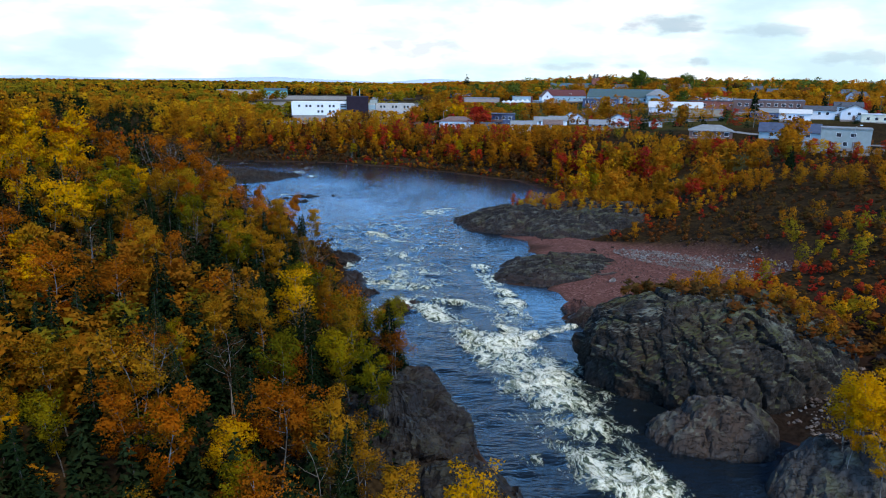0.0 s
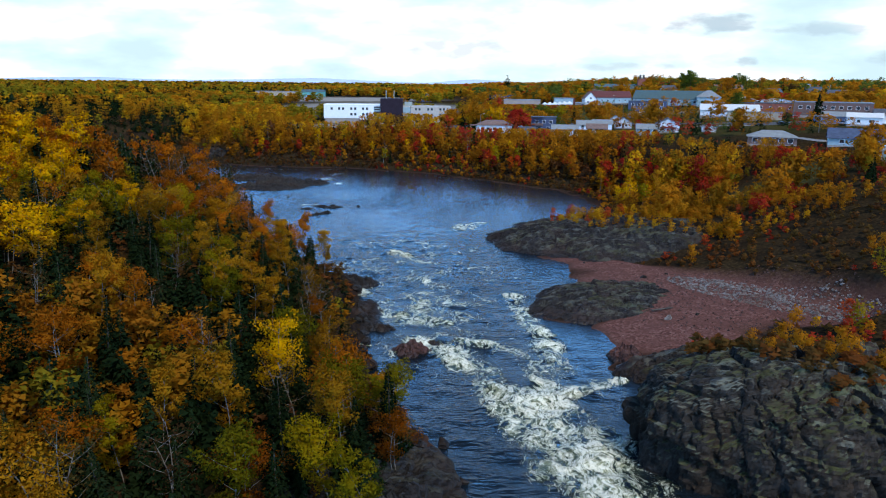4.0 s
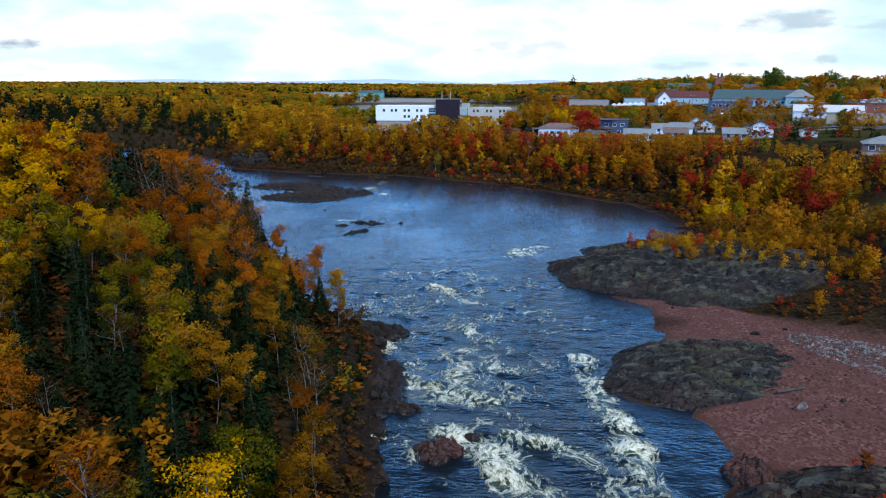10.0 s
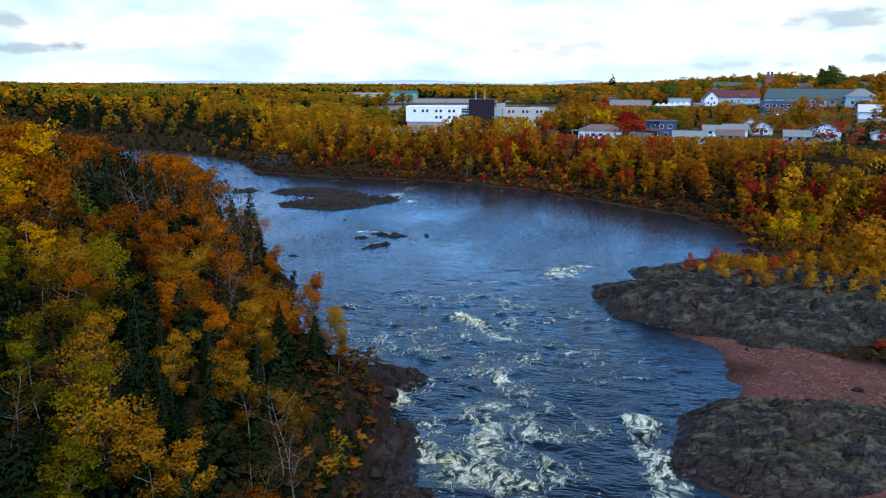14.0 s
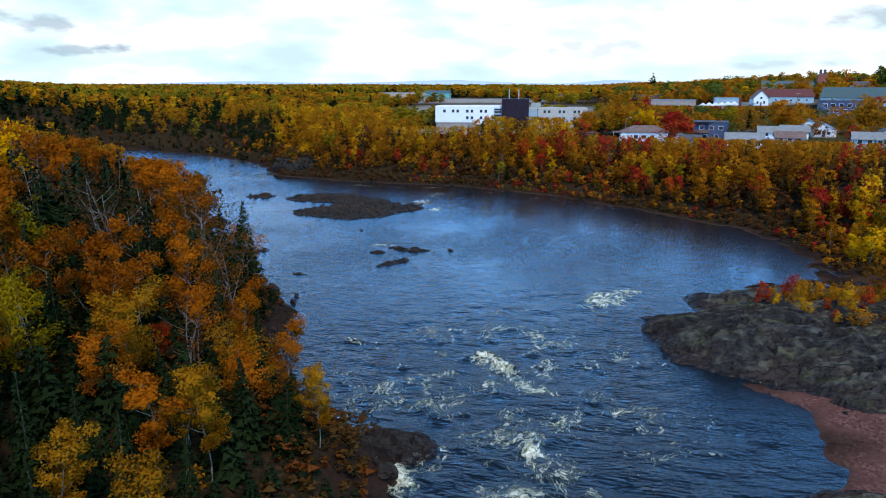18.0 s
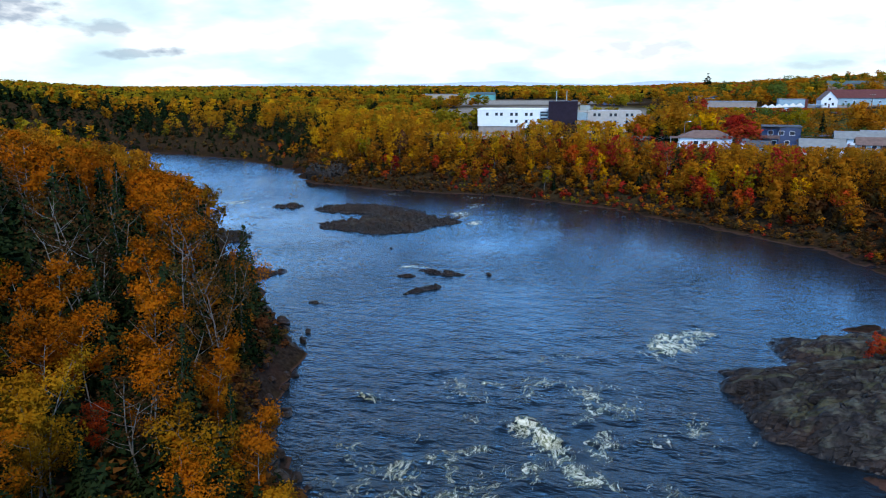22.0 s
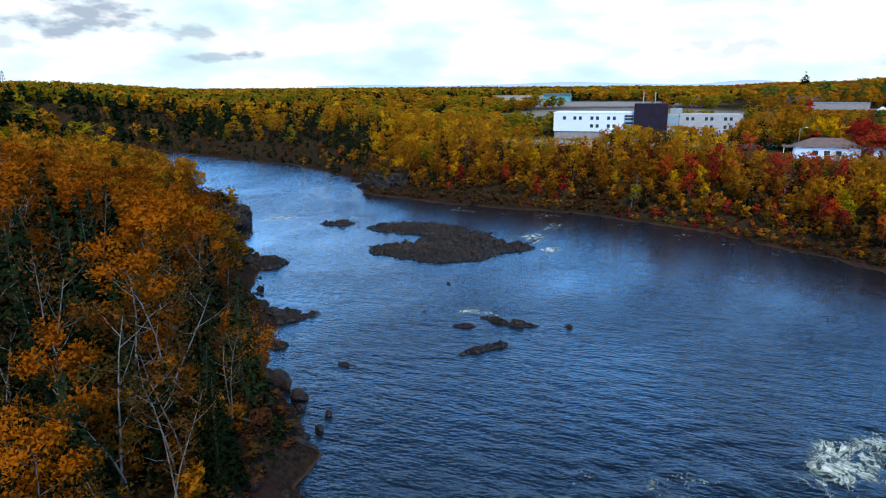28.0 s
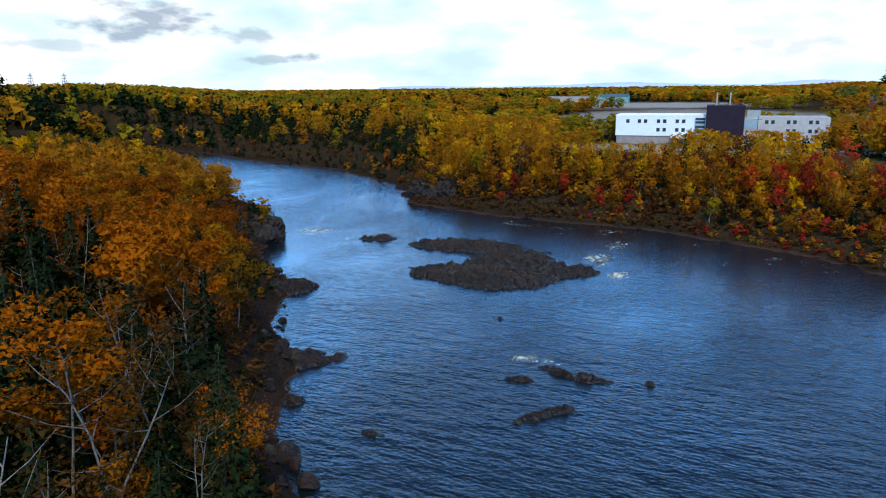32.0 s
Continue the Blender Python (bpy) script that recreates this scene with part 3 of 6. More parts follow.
def along(x, y, line):
    """Distance to a line and how far along it, from 0 at its head to 1 at its tail."""
    ends = [Vector(p) for p in line]
    total, gone = sum((b - a).length for a, b in zip(ends, ends[1:])), 0.0
    best, frac = np.full(x.shape, 1e9), np.zeros(x.shape)
    for a, b in zip(ends, ends[1:]):
        ax, ay = b - a
        t = np.clip(((x - a.x) * ax + (y - a.y) * ay) / (ax * ax + ay * ay), 0, 1)
        dist = np.hypot(x - a.x - t * ax, y - a.y - t * ay)
        frac = np.where(dist < best, (gone + t * (b - a).length) / total, frac)
        best = np.minimum(best, dist)
        gone += (b - a).length
    return best, frac


def foam_at(x, y):
    f = np.zeros(x.shape)
    wob = 0.8 * fbm(x, y, 5, 61, 3)
    lumps = (0.30 + 1.0 * vnoise(x, y, 3.6, 62)) * (0.58 + 0.80 * vnoise(x + 0.4 * y, y * 0.6, 1.4, 63))
    for line, half, power in CHUTES:
        dist, frac = along(x, y, line)
        width = half * (0.78 + 0.45 * frac)
        f = np.maximum(f, power * (1 - 0.42 * frac) * lumps * np.exp(-(np.abs(dist + wob) / width) ** 2.4))
    busy = ell(x, y, -14, 156, 24, 28, 20, 0.6) * 0.36 + ell(x, y, -4, 118, 14, 22, 20, 0.6) * 0.26 + ell(x, y, 12, 75, 8, 30, 0, 0.6) * 0.44
    busy = busy + ell(x, y, -40, 302, 60, 15, -15, 0.6) * 0.20 + ell(x, y, -120, 295, 22, 26, 0, 0.6) * 0.22 + ell(x, y, -10, 190, 22, 22, 0, 0.6) * 0.12
    f = np.maximum(f, busy * (0.66 + 1.3 * fbm(x, y, 3.0, 71, 3)))
    return np.clip(f, 0, 1)


wx, wy = spaced(-440, -40, 28, 64, 0.5, 1.07), spaced(-120, 58, 208, 470, 0.5, 1.07)
WX, WY = np.meshgrid(wx, wy)
F = foam_at(WX, WY)
ridge = 1 - np.abs(fbm(WX * 0.8 + WY * 0.35, WY, 4.5, 81, 3)) * 2
WZ = 0.045 * fbm(WX, WY, 3.0, 82, 3) + F * (0.75 * ridge + 0.35 * fbm(WX, WY, 1.6, 83, 3)) - 0.05
CHOP = np.maximum(ell(WX, WY, -12, 150, 32, 42, 0, 0.5), sstep(120, 90, WY)) * (1 - 0.8 * np.maximum(ell(WX, WY, 17, 115, 7, 12, 0, 0.5), ell(WX, WY, -14, 102, 7, 12, 0, 0.5)))
WZ = WZ + 0.30 * CHOP * fbm(WX, WY, 2.4, 84, 3)
river = new("water", mesh_np("water", np.stack([WX, WY, WZ], -1).reshape(-1, 3), grid_faces(len(wx), len(wy)), WATER, True, {"foam": F, "chop": CHOP}))
tagged(river, "dark blue river with white foaming rapids", "water", kind="structure")


# ---- rock masses ----
MASSES, DOMES = [], []


def blocks3(p, size, seed):
    """Tilted blocks in space."""
    q = p / size
    i = np.floor(q)
    best, val = np.full(len(p), 9.0), np.zeros(len(p))
    second = np.full(len(p), 9.0)
    for dx in (-1, 0, 1):
        for dy in (-1, 0, 1):
            for dz in (-1, 0, 1):
                c = i + (dx, dy, dz)
                ky = c[:, 1] + 57 * c[:, 2]
                o = c + np.stack([hash2(c[:, 0], ky, seed + k) for k in range(3)], 1)
                e = q - o
                dist = np.sqrt((e * e).sum(1))
                v = hash2(c[:, 0], ky, seed + 3) * 1.2 - 0.6 + sum(e[:, k] * (hash2(c[:, 0], ky, seed + 4 + k) * 2 - 1) for k in range(3))
                near = dist < best
                second = np.where(near, best, np.minimum(second, dist))
                val = np.where(near, v, val)
                best = np.where(near, dist, best)
    return val, np.clip(1 - (second - best) / 0.12, 0, 1)


def cliff(name, label, cx, cy, rx, ry, h, rot=0, seed=1, step=0.45, mat=None, box=0.5, lean=0.0, size=5.0, rough=1.0, sectors=6, dip=0.0):
    """A steep-sided rock mass, in faces that meet along joints."""
    nt, nf = int(2 * math.pi * math.sqrt((rx * rx + ry * ry) / 2) / step), int((h + 0.7 * min(rx, ry)) / step)
    th, ph = np.meshgrid(np.linspace(0, 2 * math.pi, nt), np.linspace(-0.12, 1, nf) * math.pi / 2)
    R = np.abs(np.cos(ph)) ** box
    Zf = np.sign(np.sin(ph)) * np.abs(np.sin(ph)) ** box
    wob = 1 + 0.16 * fbm(3 * np.cos(th) + 7, 3 * np.sin(th) + seed, 1.6, seed, 3) * (1 - 0.5 * Zf)
    u, v = R * np.cos(th) * wob, R * np.sin(th) * wob
    c, s = math.cos(radians(rot)), math.sin(radians(rot))
    p = np.stack([cx + u * rx * c - v * ry * s, cy + u * rx * s + v * ry * c, h * Zf * (1 + lean * u + dip * v)], -1).reshape(-1, 3)
    out = np.stack([np.cos(th) * c - np.sin(th) * s, np.cos(th) * s + np.sin(th) * c, 0 * th], -1).reshape(-1, 3) * (1 - Zf.reshape(-1, 1) ** 4)
    out[:, 2] += 0.35 + 0.65 * np.clip(Zf.ravel(), 0, 1) ** 3
    sk = p + np.stack([0.35 * p[:, 2], 0.2 * p[:, 2], 0 * p[:, 2]], 1)
    b1, k1 = blocks3(sk, size, seed)
    b2, k2 = blocks3(sk * (1, 1, 0.38), size * 0.34, seed + 40)
    b3, k3 = blocks3(sk * (1.2, 1, 0.35), size * 0.14, seed + 80)
    p = p + out * (rough * (1.0 * b1 - 0.4 * k1 + 0.55 * b2 - 0.32 * k2 + (0.22 * b3 - 0.16 * k3) * (size * 0.14 > 2.2 * step)))[:, None]
    p += 0.1 * np.stack([fbm(p[:, 1] * 1.3 + k, p[:, 2] * 1.7 + p[:, 0], 1.1, seed + 60 + k, 3) for k in range(3)], 1)
    p = p.reshape(nf, nt, 3)
    p[:, -1] = p[:, 0]
    DOMES.append((cx, cy, rx, ry, h, rot, box, lean, dip))
    base = new(name)
    base.location = (cx, cy, 0)
    tagged(base, label, "rock")
    cuts = np.linspace(0, nt - 1, sectors + 1).astype(int)
    for a0, a1 in zip(cuts[:-1], cuts[1:]):
        q = p[:, a0:a1 + 1].reshape(-1, 3) - (cx, cy, 0)
        under("rock_face", mesh_np("rock_face", q, grid_faces(a1 + 1 - a0, nf), mat or ROCK), base)
    return base


def rock_shape(x, y, cx, cy, rx, ry, h, rot=0, seed=1, flat=2.4, rough=1.0, lean=0.0, size=3.6, strike=None):
    """Height of a jointed outcrop: a dome whose top is broken into tilted blocks."""
    c, s = math.cos(radians(rot)), math.sin(radians(rot))
    u, v = ((x - cx) * c + (y - cy) * s) / rx, (-(x - cx) * s + (y - cy) * c) / ry
    r = np.hypot(u, v) * (1 + 0.25 * fbm(x, y, 0.7 * min(rx, ry) + 1, seed, 4))
    if strike is not None:
        cs, sn = math.cos(radians(strike)), math.sin(radians(strike))
        bx, by = (x * cs + y * sn) * 0.30, -x * sn + y * cs + 0.8 * fbm(x, y, 6, seed + 2, 2)
    else:
        bx, by = x, y
    b0, k0 = blocks(bx - 0.2 * by, by + 0.2 * bx, size * 2.1, seed + 7)
    b1, k1 = blocks(bx + 0.3 * by, by, size, seed + 5)
    b2, k2 = blocks(bx, by - 0.5 * bx, size * 0.4, seed + 9)
    edge = np.clip(1 - np.clip(r + 0.07 * b1, 0, 3) ** flat, -0.6, 1)
    z = h * (edge + lean * u * np.clip(edge, 0, 1)) * (1 + 0.22 * fbm(x, y, min(rx, ry) * 0.8 + 1, seed + 3, 2))
    amp = rough * min(1.0, h / 4) * np.clip(edge + 0.6, 0, 1)
    z = z + amp * (0.8 * b0 * min(1, h / 6) + 0.9 * b1 - 0.6 * k1 + 0.36 * b2 - 0.28 * k2 + 0.14 * fbm(x, y, 0.9, seed + 4, 3))
    return np.where(edge < -0.25, np.minimum(z, -0.8), z)


def rock_mass(name, label, cx, cy, rx, ry, h, rot=0, seed=1, step=0.5, mat=None, category="rock", slabs=0, **kw):
    n, m = max(10, int(2.5 * rx / step)), max(10, int(2.5 * ry / step))
    u, v = np.meshgrid(np.linspace(-1.25, 1.25, n), np.linspace(-1.25, 1.25, m))
    c, s = math.cos(radians(rot)), math.sin(radians(rot))
    x, y = cx + u * rx * c - v * ry * s, cy + u * rx * s + v * ry * c
    z = rock_shape(x, y, cx, cy, rx, ry, h, rot, seed, **kw)
    MASSES.append((cx, cy, rx, ry, h, rot, seed, kw))
    jx, jy = 0.5 * step * fbm(y + z, x, 0.8, seed + 6, 2), 0.5 * step * fbm(x + z, y, 0.8, seed + 16, 2)
    p = np.stack([x + jx, y + jy, z], -1)
    if slabs:
        ob = new(name)
        ob.location = (cx, cy, 0)
        cuts = np.linspace(0, m - 1, slabs + 1).astype(int)
        lift = np.random.default_rng(seed).uniform(-0.12, 0.3, slabs) * min(1, h / 3)
        for k in range(slabs):
            rows_ = p[cuts[k]:cuts[k + 1] + 1].copy()
            rows_[..., 2] += np.where(rows_[..., 2] > 0.1, lift[k], 0)
            edge = rows_[[0, -1]] - (0, 0, 0.7)
            rows_ = np.concatenate([edge[:1], rows_, edge[1:]])
            under("rock_slab", mesh_np("rock_slab", rows_.reshape(-1, 3) - (cx, cy, 0), grid_faces(n, len(rows_)), mat or ROCK), ob)
    else:
        ob = new(name, mesh_np(name, p.reshape(-1, 3), grid_faces(n, m), mat or ROCK, False))
    tagged(ob, label, category)
    return ob


def top_z(x, y):
    """The ground, or the rock that stands on it."""
    x, y = np.asarray(x, float), np.asarray(y, float)
    z = height(x, y)
    for cx, cy, rx, ry, h, rot, seed, kw in MASSES:
        near = np.hypot(x - cx, y - cy) < 1.3 * max(rx, ry)
        if near.any():
            z[near] = np.maximum(z[near], rock_shape(x[near], y[near], cx, cy, rx, ry, h, rot, seed, **kw))
    for cx, cy, rx, ry, h, rot, box_, lean, dip in DOMES:
        c, s = math.cos(radians(rot)), math.sin(radians(rot))
        u, v = ((x - cx) * c + (y - cy) * s) / rx, (-(x - cx) * s + (y - cy) * c) / ry
        r = np.hypot(u, v)
        z = np.where(r < 0.97, np.maximum(z, h * (1 - np.clip(r, 0, 1) ** (2 / box_)) ** (box_ / 2) * (1 + lean * u + dip * v)), z)
    return z


cliff("cliff", "dark grey jointed rock cliff beside the rapids", 34.0, 88, 19.5, 13.5, 10.6, 2, 3, 0.25, ROCK_DOME, 0.80, -0.24, 5.6, 0.72, 7, -0.32)
cliff("cliff", "dark wet cliff below the birch wood", -9.5, 71, 9, 12, 5.2, 14, 19, 0.3, ROCK_WET_SHADE, 0.7, 0.0, 5.2, 0.95, 5)
cliff("cliff", "dark rocky headland with brush on top", -140, 275, 14, 9, 6.5, -30, 23, 0.7, ROCK_DARK, 0.8, 0.0, 4.5, 1.0, 4)
cliff("cliff", "sheer dark cliff in the wooded bank", -119, 348, 12, 11, 6.5, 35, 24, 0.5, ROCK_DARK, 0.5, 0.0, 4.5, 0.9, 4)
for nm, lab, args, kw in [
    ("rock_outcrop", "rounded dark outcrop at the foot of the cliff", (26.5, 70, 7.5, 5.4, 3.8), dict(seed=13, step=0.3, rough=1.1, slabs=5)),
    ("rock_outcrop", "grey slab outcrop beside a side pool", (35, 59.5, 8, 5.5, 4.4), dict(seed=14, step=0.35, rough=1.1, slabs=4)),
    ("rock_outcrop", "dark low outcrop at the end of the beach", (30, 108, 11.5, 6.6, 2.8), dict(rot=-6, seed=15, step=0.28, size=2.4, rough=1.6, mat=ROCK_LEDGE, slabs=5, strike=10)),
    ("rock_outcrop", "red rock at the water beside the beach", (20.8, 112.6, 2.6, 2.6, 1.5), dict(rot=30, seed=30, step=0.18, size=1.3, rough=2.0, mat=ROCK_RED, slabs=3)),
    ("rock_outcrop", "dark broken rock between cliff and beach", (46, 105, 14, 8, 5.0), dict(rot=-5, seed=16, step=0.4)),
    ("rock_ledge", "long dark layered ledge jutting into the river", (35, 183.5, 31, 18.5, 5.2), dict(mat=ROCK_LEDGE, rot=-4, seed=17, step=0.42, flat=3.2, size=2.6, lean=0.35, rough=1.15, slabs=9, strike=4)),
    ("rock_ledge", "low grey slabs behind the ledge at the water", (27, 204, 18, 7.5, 2.4), dict(mat=ROCK_LEDGE, rot=22, seed=29, step=0.42, flat=2.0, size=2.2, rough=1.2, slabs=4, strike=14)),
    ("rock_ledge", "low dark layered ledge crossing the pebble beach", (23.6, 137.4, 14.6, 10.2, 2.3), dict(mat=ROCK_LEDGE, rot=20, seed=18, step=0.24, flat=2.8, size=1.5, rough=1.15, slabs=9, strike=14)),
    ("rock_outcrop", "dark outcrop at the water below the cliff", (-3, 58, 7, 6, 4.5), dict(seed=20, step=0.35, rough=1.1, mat=ROCK_WET_SHADE)),
    ("rock_island", "low dark rock island in the river", (-71, 265.5, 14.5, 7.6, 2.1), dict(rot=6, seed=21, step=0.3, rough=1.7, size=2.2, flat=1.7, mat=ROCK_DARK, slabs=6)),
    ("rock_island", "dark rock ridge joining the bar to the island", (-70, 278.5, 9.5, 6.5, 1.7), dict(rot=30, seed=43, step=0.3, rough=2.3, size=1.8, flat=1.6, mat=ROCK_DARK)),
    ("rock_island", "dark rock spit at the end of the island", (-59, 273.5, 8.5, 4.2, 1.5), dict(rot=28, seed=41, step=0.3, rough=2.3, size=1.8, flat=1.6, mat=ROCK_DARK)),
    ("rock_island", "narrow dark rock bar beside the island", (-83, 286, 16, 5.2, 1.8), dict(rot=9, seed=22, step=0.3, rough=1.8, size=2.0, flat=1.5, mat=ROCK_DARK)),
    ("rock_outcrop", "dark shore rock below the trees", (-23, 146, 6, 3.5, 1.8), dict(rot=20, seed=25, step=0.3, flat=1.4, rough=1.8, size=2.6, mat=ROCK_SHORE)),
    ("rock_outcrop", "dark shore rock below the trees", (-19, 128, 3.5, 8, 1.6), dict(rot=8, seed=26, step=0.3, flat=1.4, rough=1.8, size=2.6, mat=ROCK_SHORE)),
    ("rock_outcrop", "dark shore rock below the trees", (-80, 216, 8, 4, 2.0), dict(rot=30, seed=27, step=0.4, flat=1.4, rough=1.8, size=2.6, mat=ROCK_SHORE)),
    ("rock_outcrop", "dark shore rock below the trees", (-101, 243, 7, 4, 2.0), dict(rot=30, seed=28, step=0.4, flat=1.4, rough=1.8, size=2.6, mat=ROCK_SHORE)),
]:
    kw.setdefault("slabs", 4)
    rock_mass(nm, lab, *args, **kw)

for lab, args, kw in [
    ("reddish wet rock breaking the rapids", (-9.6, 113.2, 3.0, 2.2, 1.5), dict(seed=31, mat=ROCK_RED)),
    ("dark wet rock in the rapids", (-15.4, 122.2, 2.6, 1.5, 1.1), dict(seed=32, mat=ROCK_DARK)),
    ("small dark rock in the rapids", (-6.5, 116.8, 0.9, 0.7, 0.7), dict(seed=33, mat=ROCK_DARK)),
    ("low dark rock in calm water", (-45.0, 227.5, 3.0, 1.0, 0.7), dict(seed=34, rot=-20, mat=ROCK_SHORE)),
    ("low dark rock in calm water", (-40.6, 226.9, 2.9, 0.9, 0.6), dict(seed=44, rot=10, mat=ROCK_SHORE)),
    ("low dark rock in calm water", (-43.7, 214.4, 2.6, 0.9, 0.6), dict(seed=35, rot=50, mat=ROCK_SHORE)),
    ("low dark rock in calm water", (-41.4, 217.3, 2.7, 1.0, 0.7), dict(seed=45, rot=40, mat=ROCK_SHORE)),
    ("small low rock in calm water", (-48.7, 223.4, 1.7, 0.7, 0.5), dict(seed=36, rot=20, mat=ROCK_SHORE)),
    ("small low rock in calm water", (-33.7, 228.4, 0.7, 0.5, 0.4), dict(seed=46, mat=ROCK_SHORE)),
    ("small lone rock in calm water", (-58.1, 204.0, 1.4, 0.7, 0.5), dict(seed=37, mat=ROCK_SHORE)),
    ("small dark rock near the shore", (-70.6, 206.4, 2.0, 0.9, 0.8), dict(seed=38, rot=25, mat=ROCK_SHORE)),
    ("low dark rock beside the island", (-107, 285.3, 4.8, 1.9, 1.1), dict(seed=39, rot=24, mat=ROCK_DARK)),
    ("submerged rock under a standing wave", (-17, 172, 1.6, 1.0, 0.5), dict(seed=40, mat=ROCK_DARK)),
    ("small rock tip in the river", (-59, 243.7, 0.6, 0.5, 0.5), dict(seed=42, mat=ROCK_DARK)),
]:
    rock_mass("river_rock", lab, *args, step=0.16, size=1.5, rough=2.4, flat=1.4, **kw)


# ---- loose stones ----
def stone_mesh(name, seed, mat, sub=2):
    bm = bmesh.new()
    bmesh.ops.create_icosphere(bm, subdivisions=sub, radius=1)
    r = random.Random(seed)
    planes = [(Vector((r.uniform(-1, 1), r.uniform(-1, 1), r.uniform(-1, 1))).normalized(), r.uniform(0.42, 0.72)) for _ in range(10)]
    for v in bm.verts:
        for nrm, dist in planes:
            over = v.co.dot(nrm) - dist
            if over > 0:
                v.co -= nrm * over
        v.co *= 1 + 0.06 * noise.noise(v.co * 3 + Vector((seed, 0, 0)))
    me = bpy.data.meshes.new(name)
    bm.to_mesh(me)
    bm.free()
    me.materials.append(mat)
    return me


STONES = [stone_mesh("boulder", s, (ROCK_SHORE, ROCK_DARK, ROCK_SHORE, ROCK_SHORE, ROCK_DARK, ROCK_SHORE, ROCK_SHORE, ROCK_SHORE)[s]) for s in range(8)]
PALE = mat_rock("rock_pale", (0.060, 0.054, 0.050), (0.28, 0.25, 0.235), (0.11, 0.075, 0.062), 0.1)


def boulder(x, y, size, k, label, z=None, group="boulders on the shore"):
    ob = new("boulder", STONES[k % len(STONES)])
    r = random.Random(k * 7 + 1)
    zz = (max(ground_z(x, y), -0.25) if z is None else z) + size * 0.22
    ob.matrix_basis = pose(x, y, zz, r.uniform(-15, 15), r.uniform(-15, 15), r.uniform(0, 360)) @ Matrix.Diagonal((size, size * r.uniform(0.7, 1), size * r.uniform(0.55, 0.8), 1))
    tagged(ob, label, "rock", group)
    return ob


r = random.Random(5)
k = 0
for (x0, y0), (x1, y1), n, big in [((-43, 161), (-51, 184), 12, 0.9), ((-51, 184), (-69, 200), 12, 1.0), ((-69, 200), (-102, 244), 24, 1.3), ((-11, 96), (-21, 140), 26, 1.2),
                                   ((-21, 140), (-43, 161), 30, 1.3), ((-24, 146), (-34, 152), 12, 0.8), ((-102, 244), (-128, 266), 12, 1.4), ((10, 285), (-50, 321), 26, 0.8), ((-50, 321), (-120, 330), 20, 0.8), ((0, 62), (-6, 88), 9, 1.3)]:
    for i in range(n):
        f = r.random()
        boulder(x0 + (x1 - x0) * f + r.uniform(-2.2, 1.8), y0 + (y1 - y0) * f + r.uniform(-2, 2), big * r.uniform(0.25, 1.0) ** 1.5 + 0.2, k,
                "dark angular boulder at the water's edge")
        k += 1
for i in range(34):
    x, y = r.uniform(34, 60), r.uniform(62, 84)
    boulder(x, y, r.uniform(0.3, 1.2), k, "grey boulder in the dry gully below the cliff", group="boulders in the gully")
    k += 1
for bx, by, bs in [(-63.4, 196.2, 2.2), (-61.3, 195.2, 1.3), (-58.2, 193.2, 1.6), (-56.4, 190.8, 1.0), (-51.4, 183.3, 1.9), (-53.2, 184.6, 1.5), (-50.2, 181.4, 1.1), (-51.8, 187.4, 1.0), (-52.8, 191.0, 0.8), (-48.2, 175.6, 1.0), (-46.6, 172.6, 0.9)]:
    boulder(bx, by, bs, k, "large dark angular boulder at the water's edge", z=0.0)
    k += 1
pale = new("boulder", stone_mesh("boulder", 50, PALE))
pale.matrix_basis = pose(30.9, 126.2, ground_z(30.9, 126.2) + 0.25, 0, 0, 20) @ Matrix.Diagonal((0.95, 0.7, 0.55, 1))
tagged(pale, "pale grey boulder lying on the pebble beach", "rock")
for bx, by, bs in [(24, 163, 0.45), (33, 150, 0.8), (41, 120, 0.6), (36, 128, 0.5), (38, 152, 0.5)]:
    boulder(bx, by, bs, k, "small stone lying on the pebble beach", group="stones on the beach")
    k += 1


def pebbles(name, label, n, cx, cy, rx, ry, rot, smin, smax, mat, seed):
    """Loose cobbles, joined, as they cannot be counted."""
    g = np.random.default_rng(seed)
    a, q = g.uniform(0, 2 * np.pi, n), np.sqrt(g.uniform(0, 1, n))
    u, v = q * np.cos(a) * rx, q * np.sin(a) * ry
    c, s = math.cos(radians(rot)), math.sin(radians(rot))
    x, y = cx + u * c - v * s, cy + u * s + v * c
    z = height(x, y)
    keep = z > 0.02
    x, y, z = x[keep], y[keep], z[keep]
    n = len(x)
    size = smin + (smax - smin) * g.uniform(0, 1, n) ** 3
    base = np.array([(1, 0, 0), (0, 1, 0), (-1, 0, 0), (0, -1, 0), (0, 0, 0.8), (0, 0, -0.6)], float)
    tri = np.array([(0, 1, 4), (1, 2, 4), (2, 3, 4), (3, 0, 4), (1, 0, 5), (2, 1, 5), (3, 2, 5), (0, 3, 5)])
    pts = base[None] * g.uniform(0.6, 1.2, (n, 6, 3)) * size[:, None, None]
    th = g.uniform(0, 2 * np.pi, n)
    co, si = np.cos(th)[:, None], np.sin(th)[:, None]
    pts = np.stack([pts[..., 0] * co - pts[..., 1] * si + x[:, None], pts[..., 0] * si + pts[..., 1] * co + y[:, None], pts[..., 2] + z[:, None] + 0.2 * size[:, None]], -1)
    faces = (np.arange(n)[:, None, None] * 6 + tri[None]).reshape(-1, 3)
    ob = new(name, mesh_np(name, pts.reshape(-1, 3), faces, mat))
    tagged(ob, label, "stones", kind="stuff")


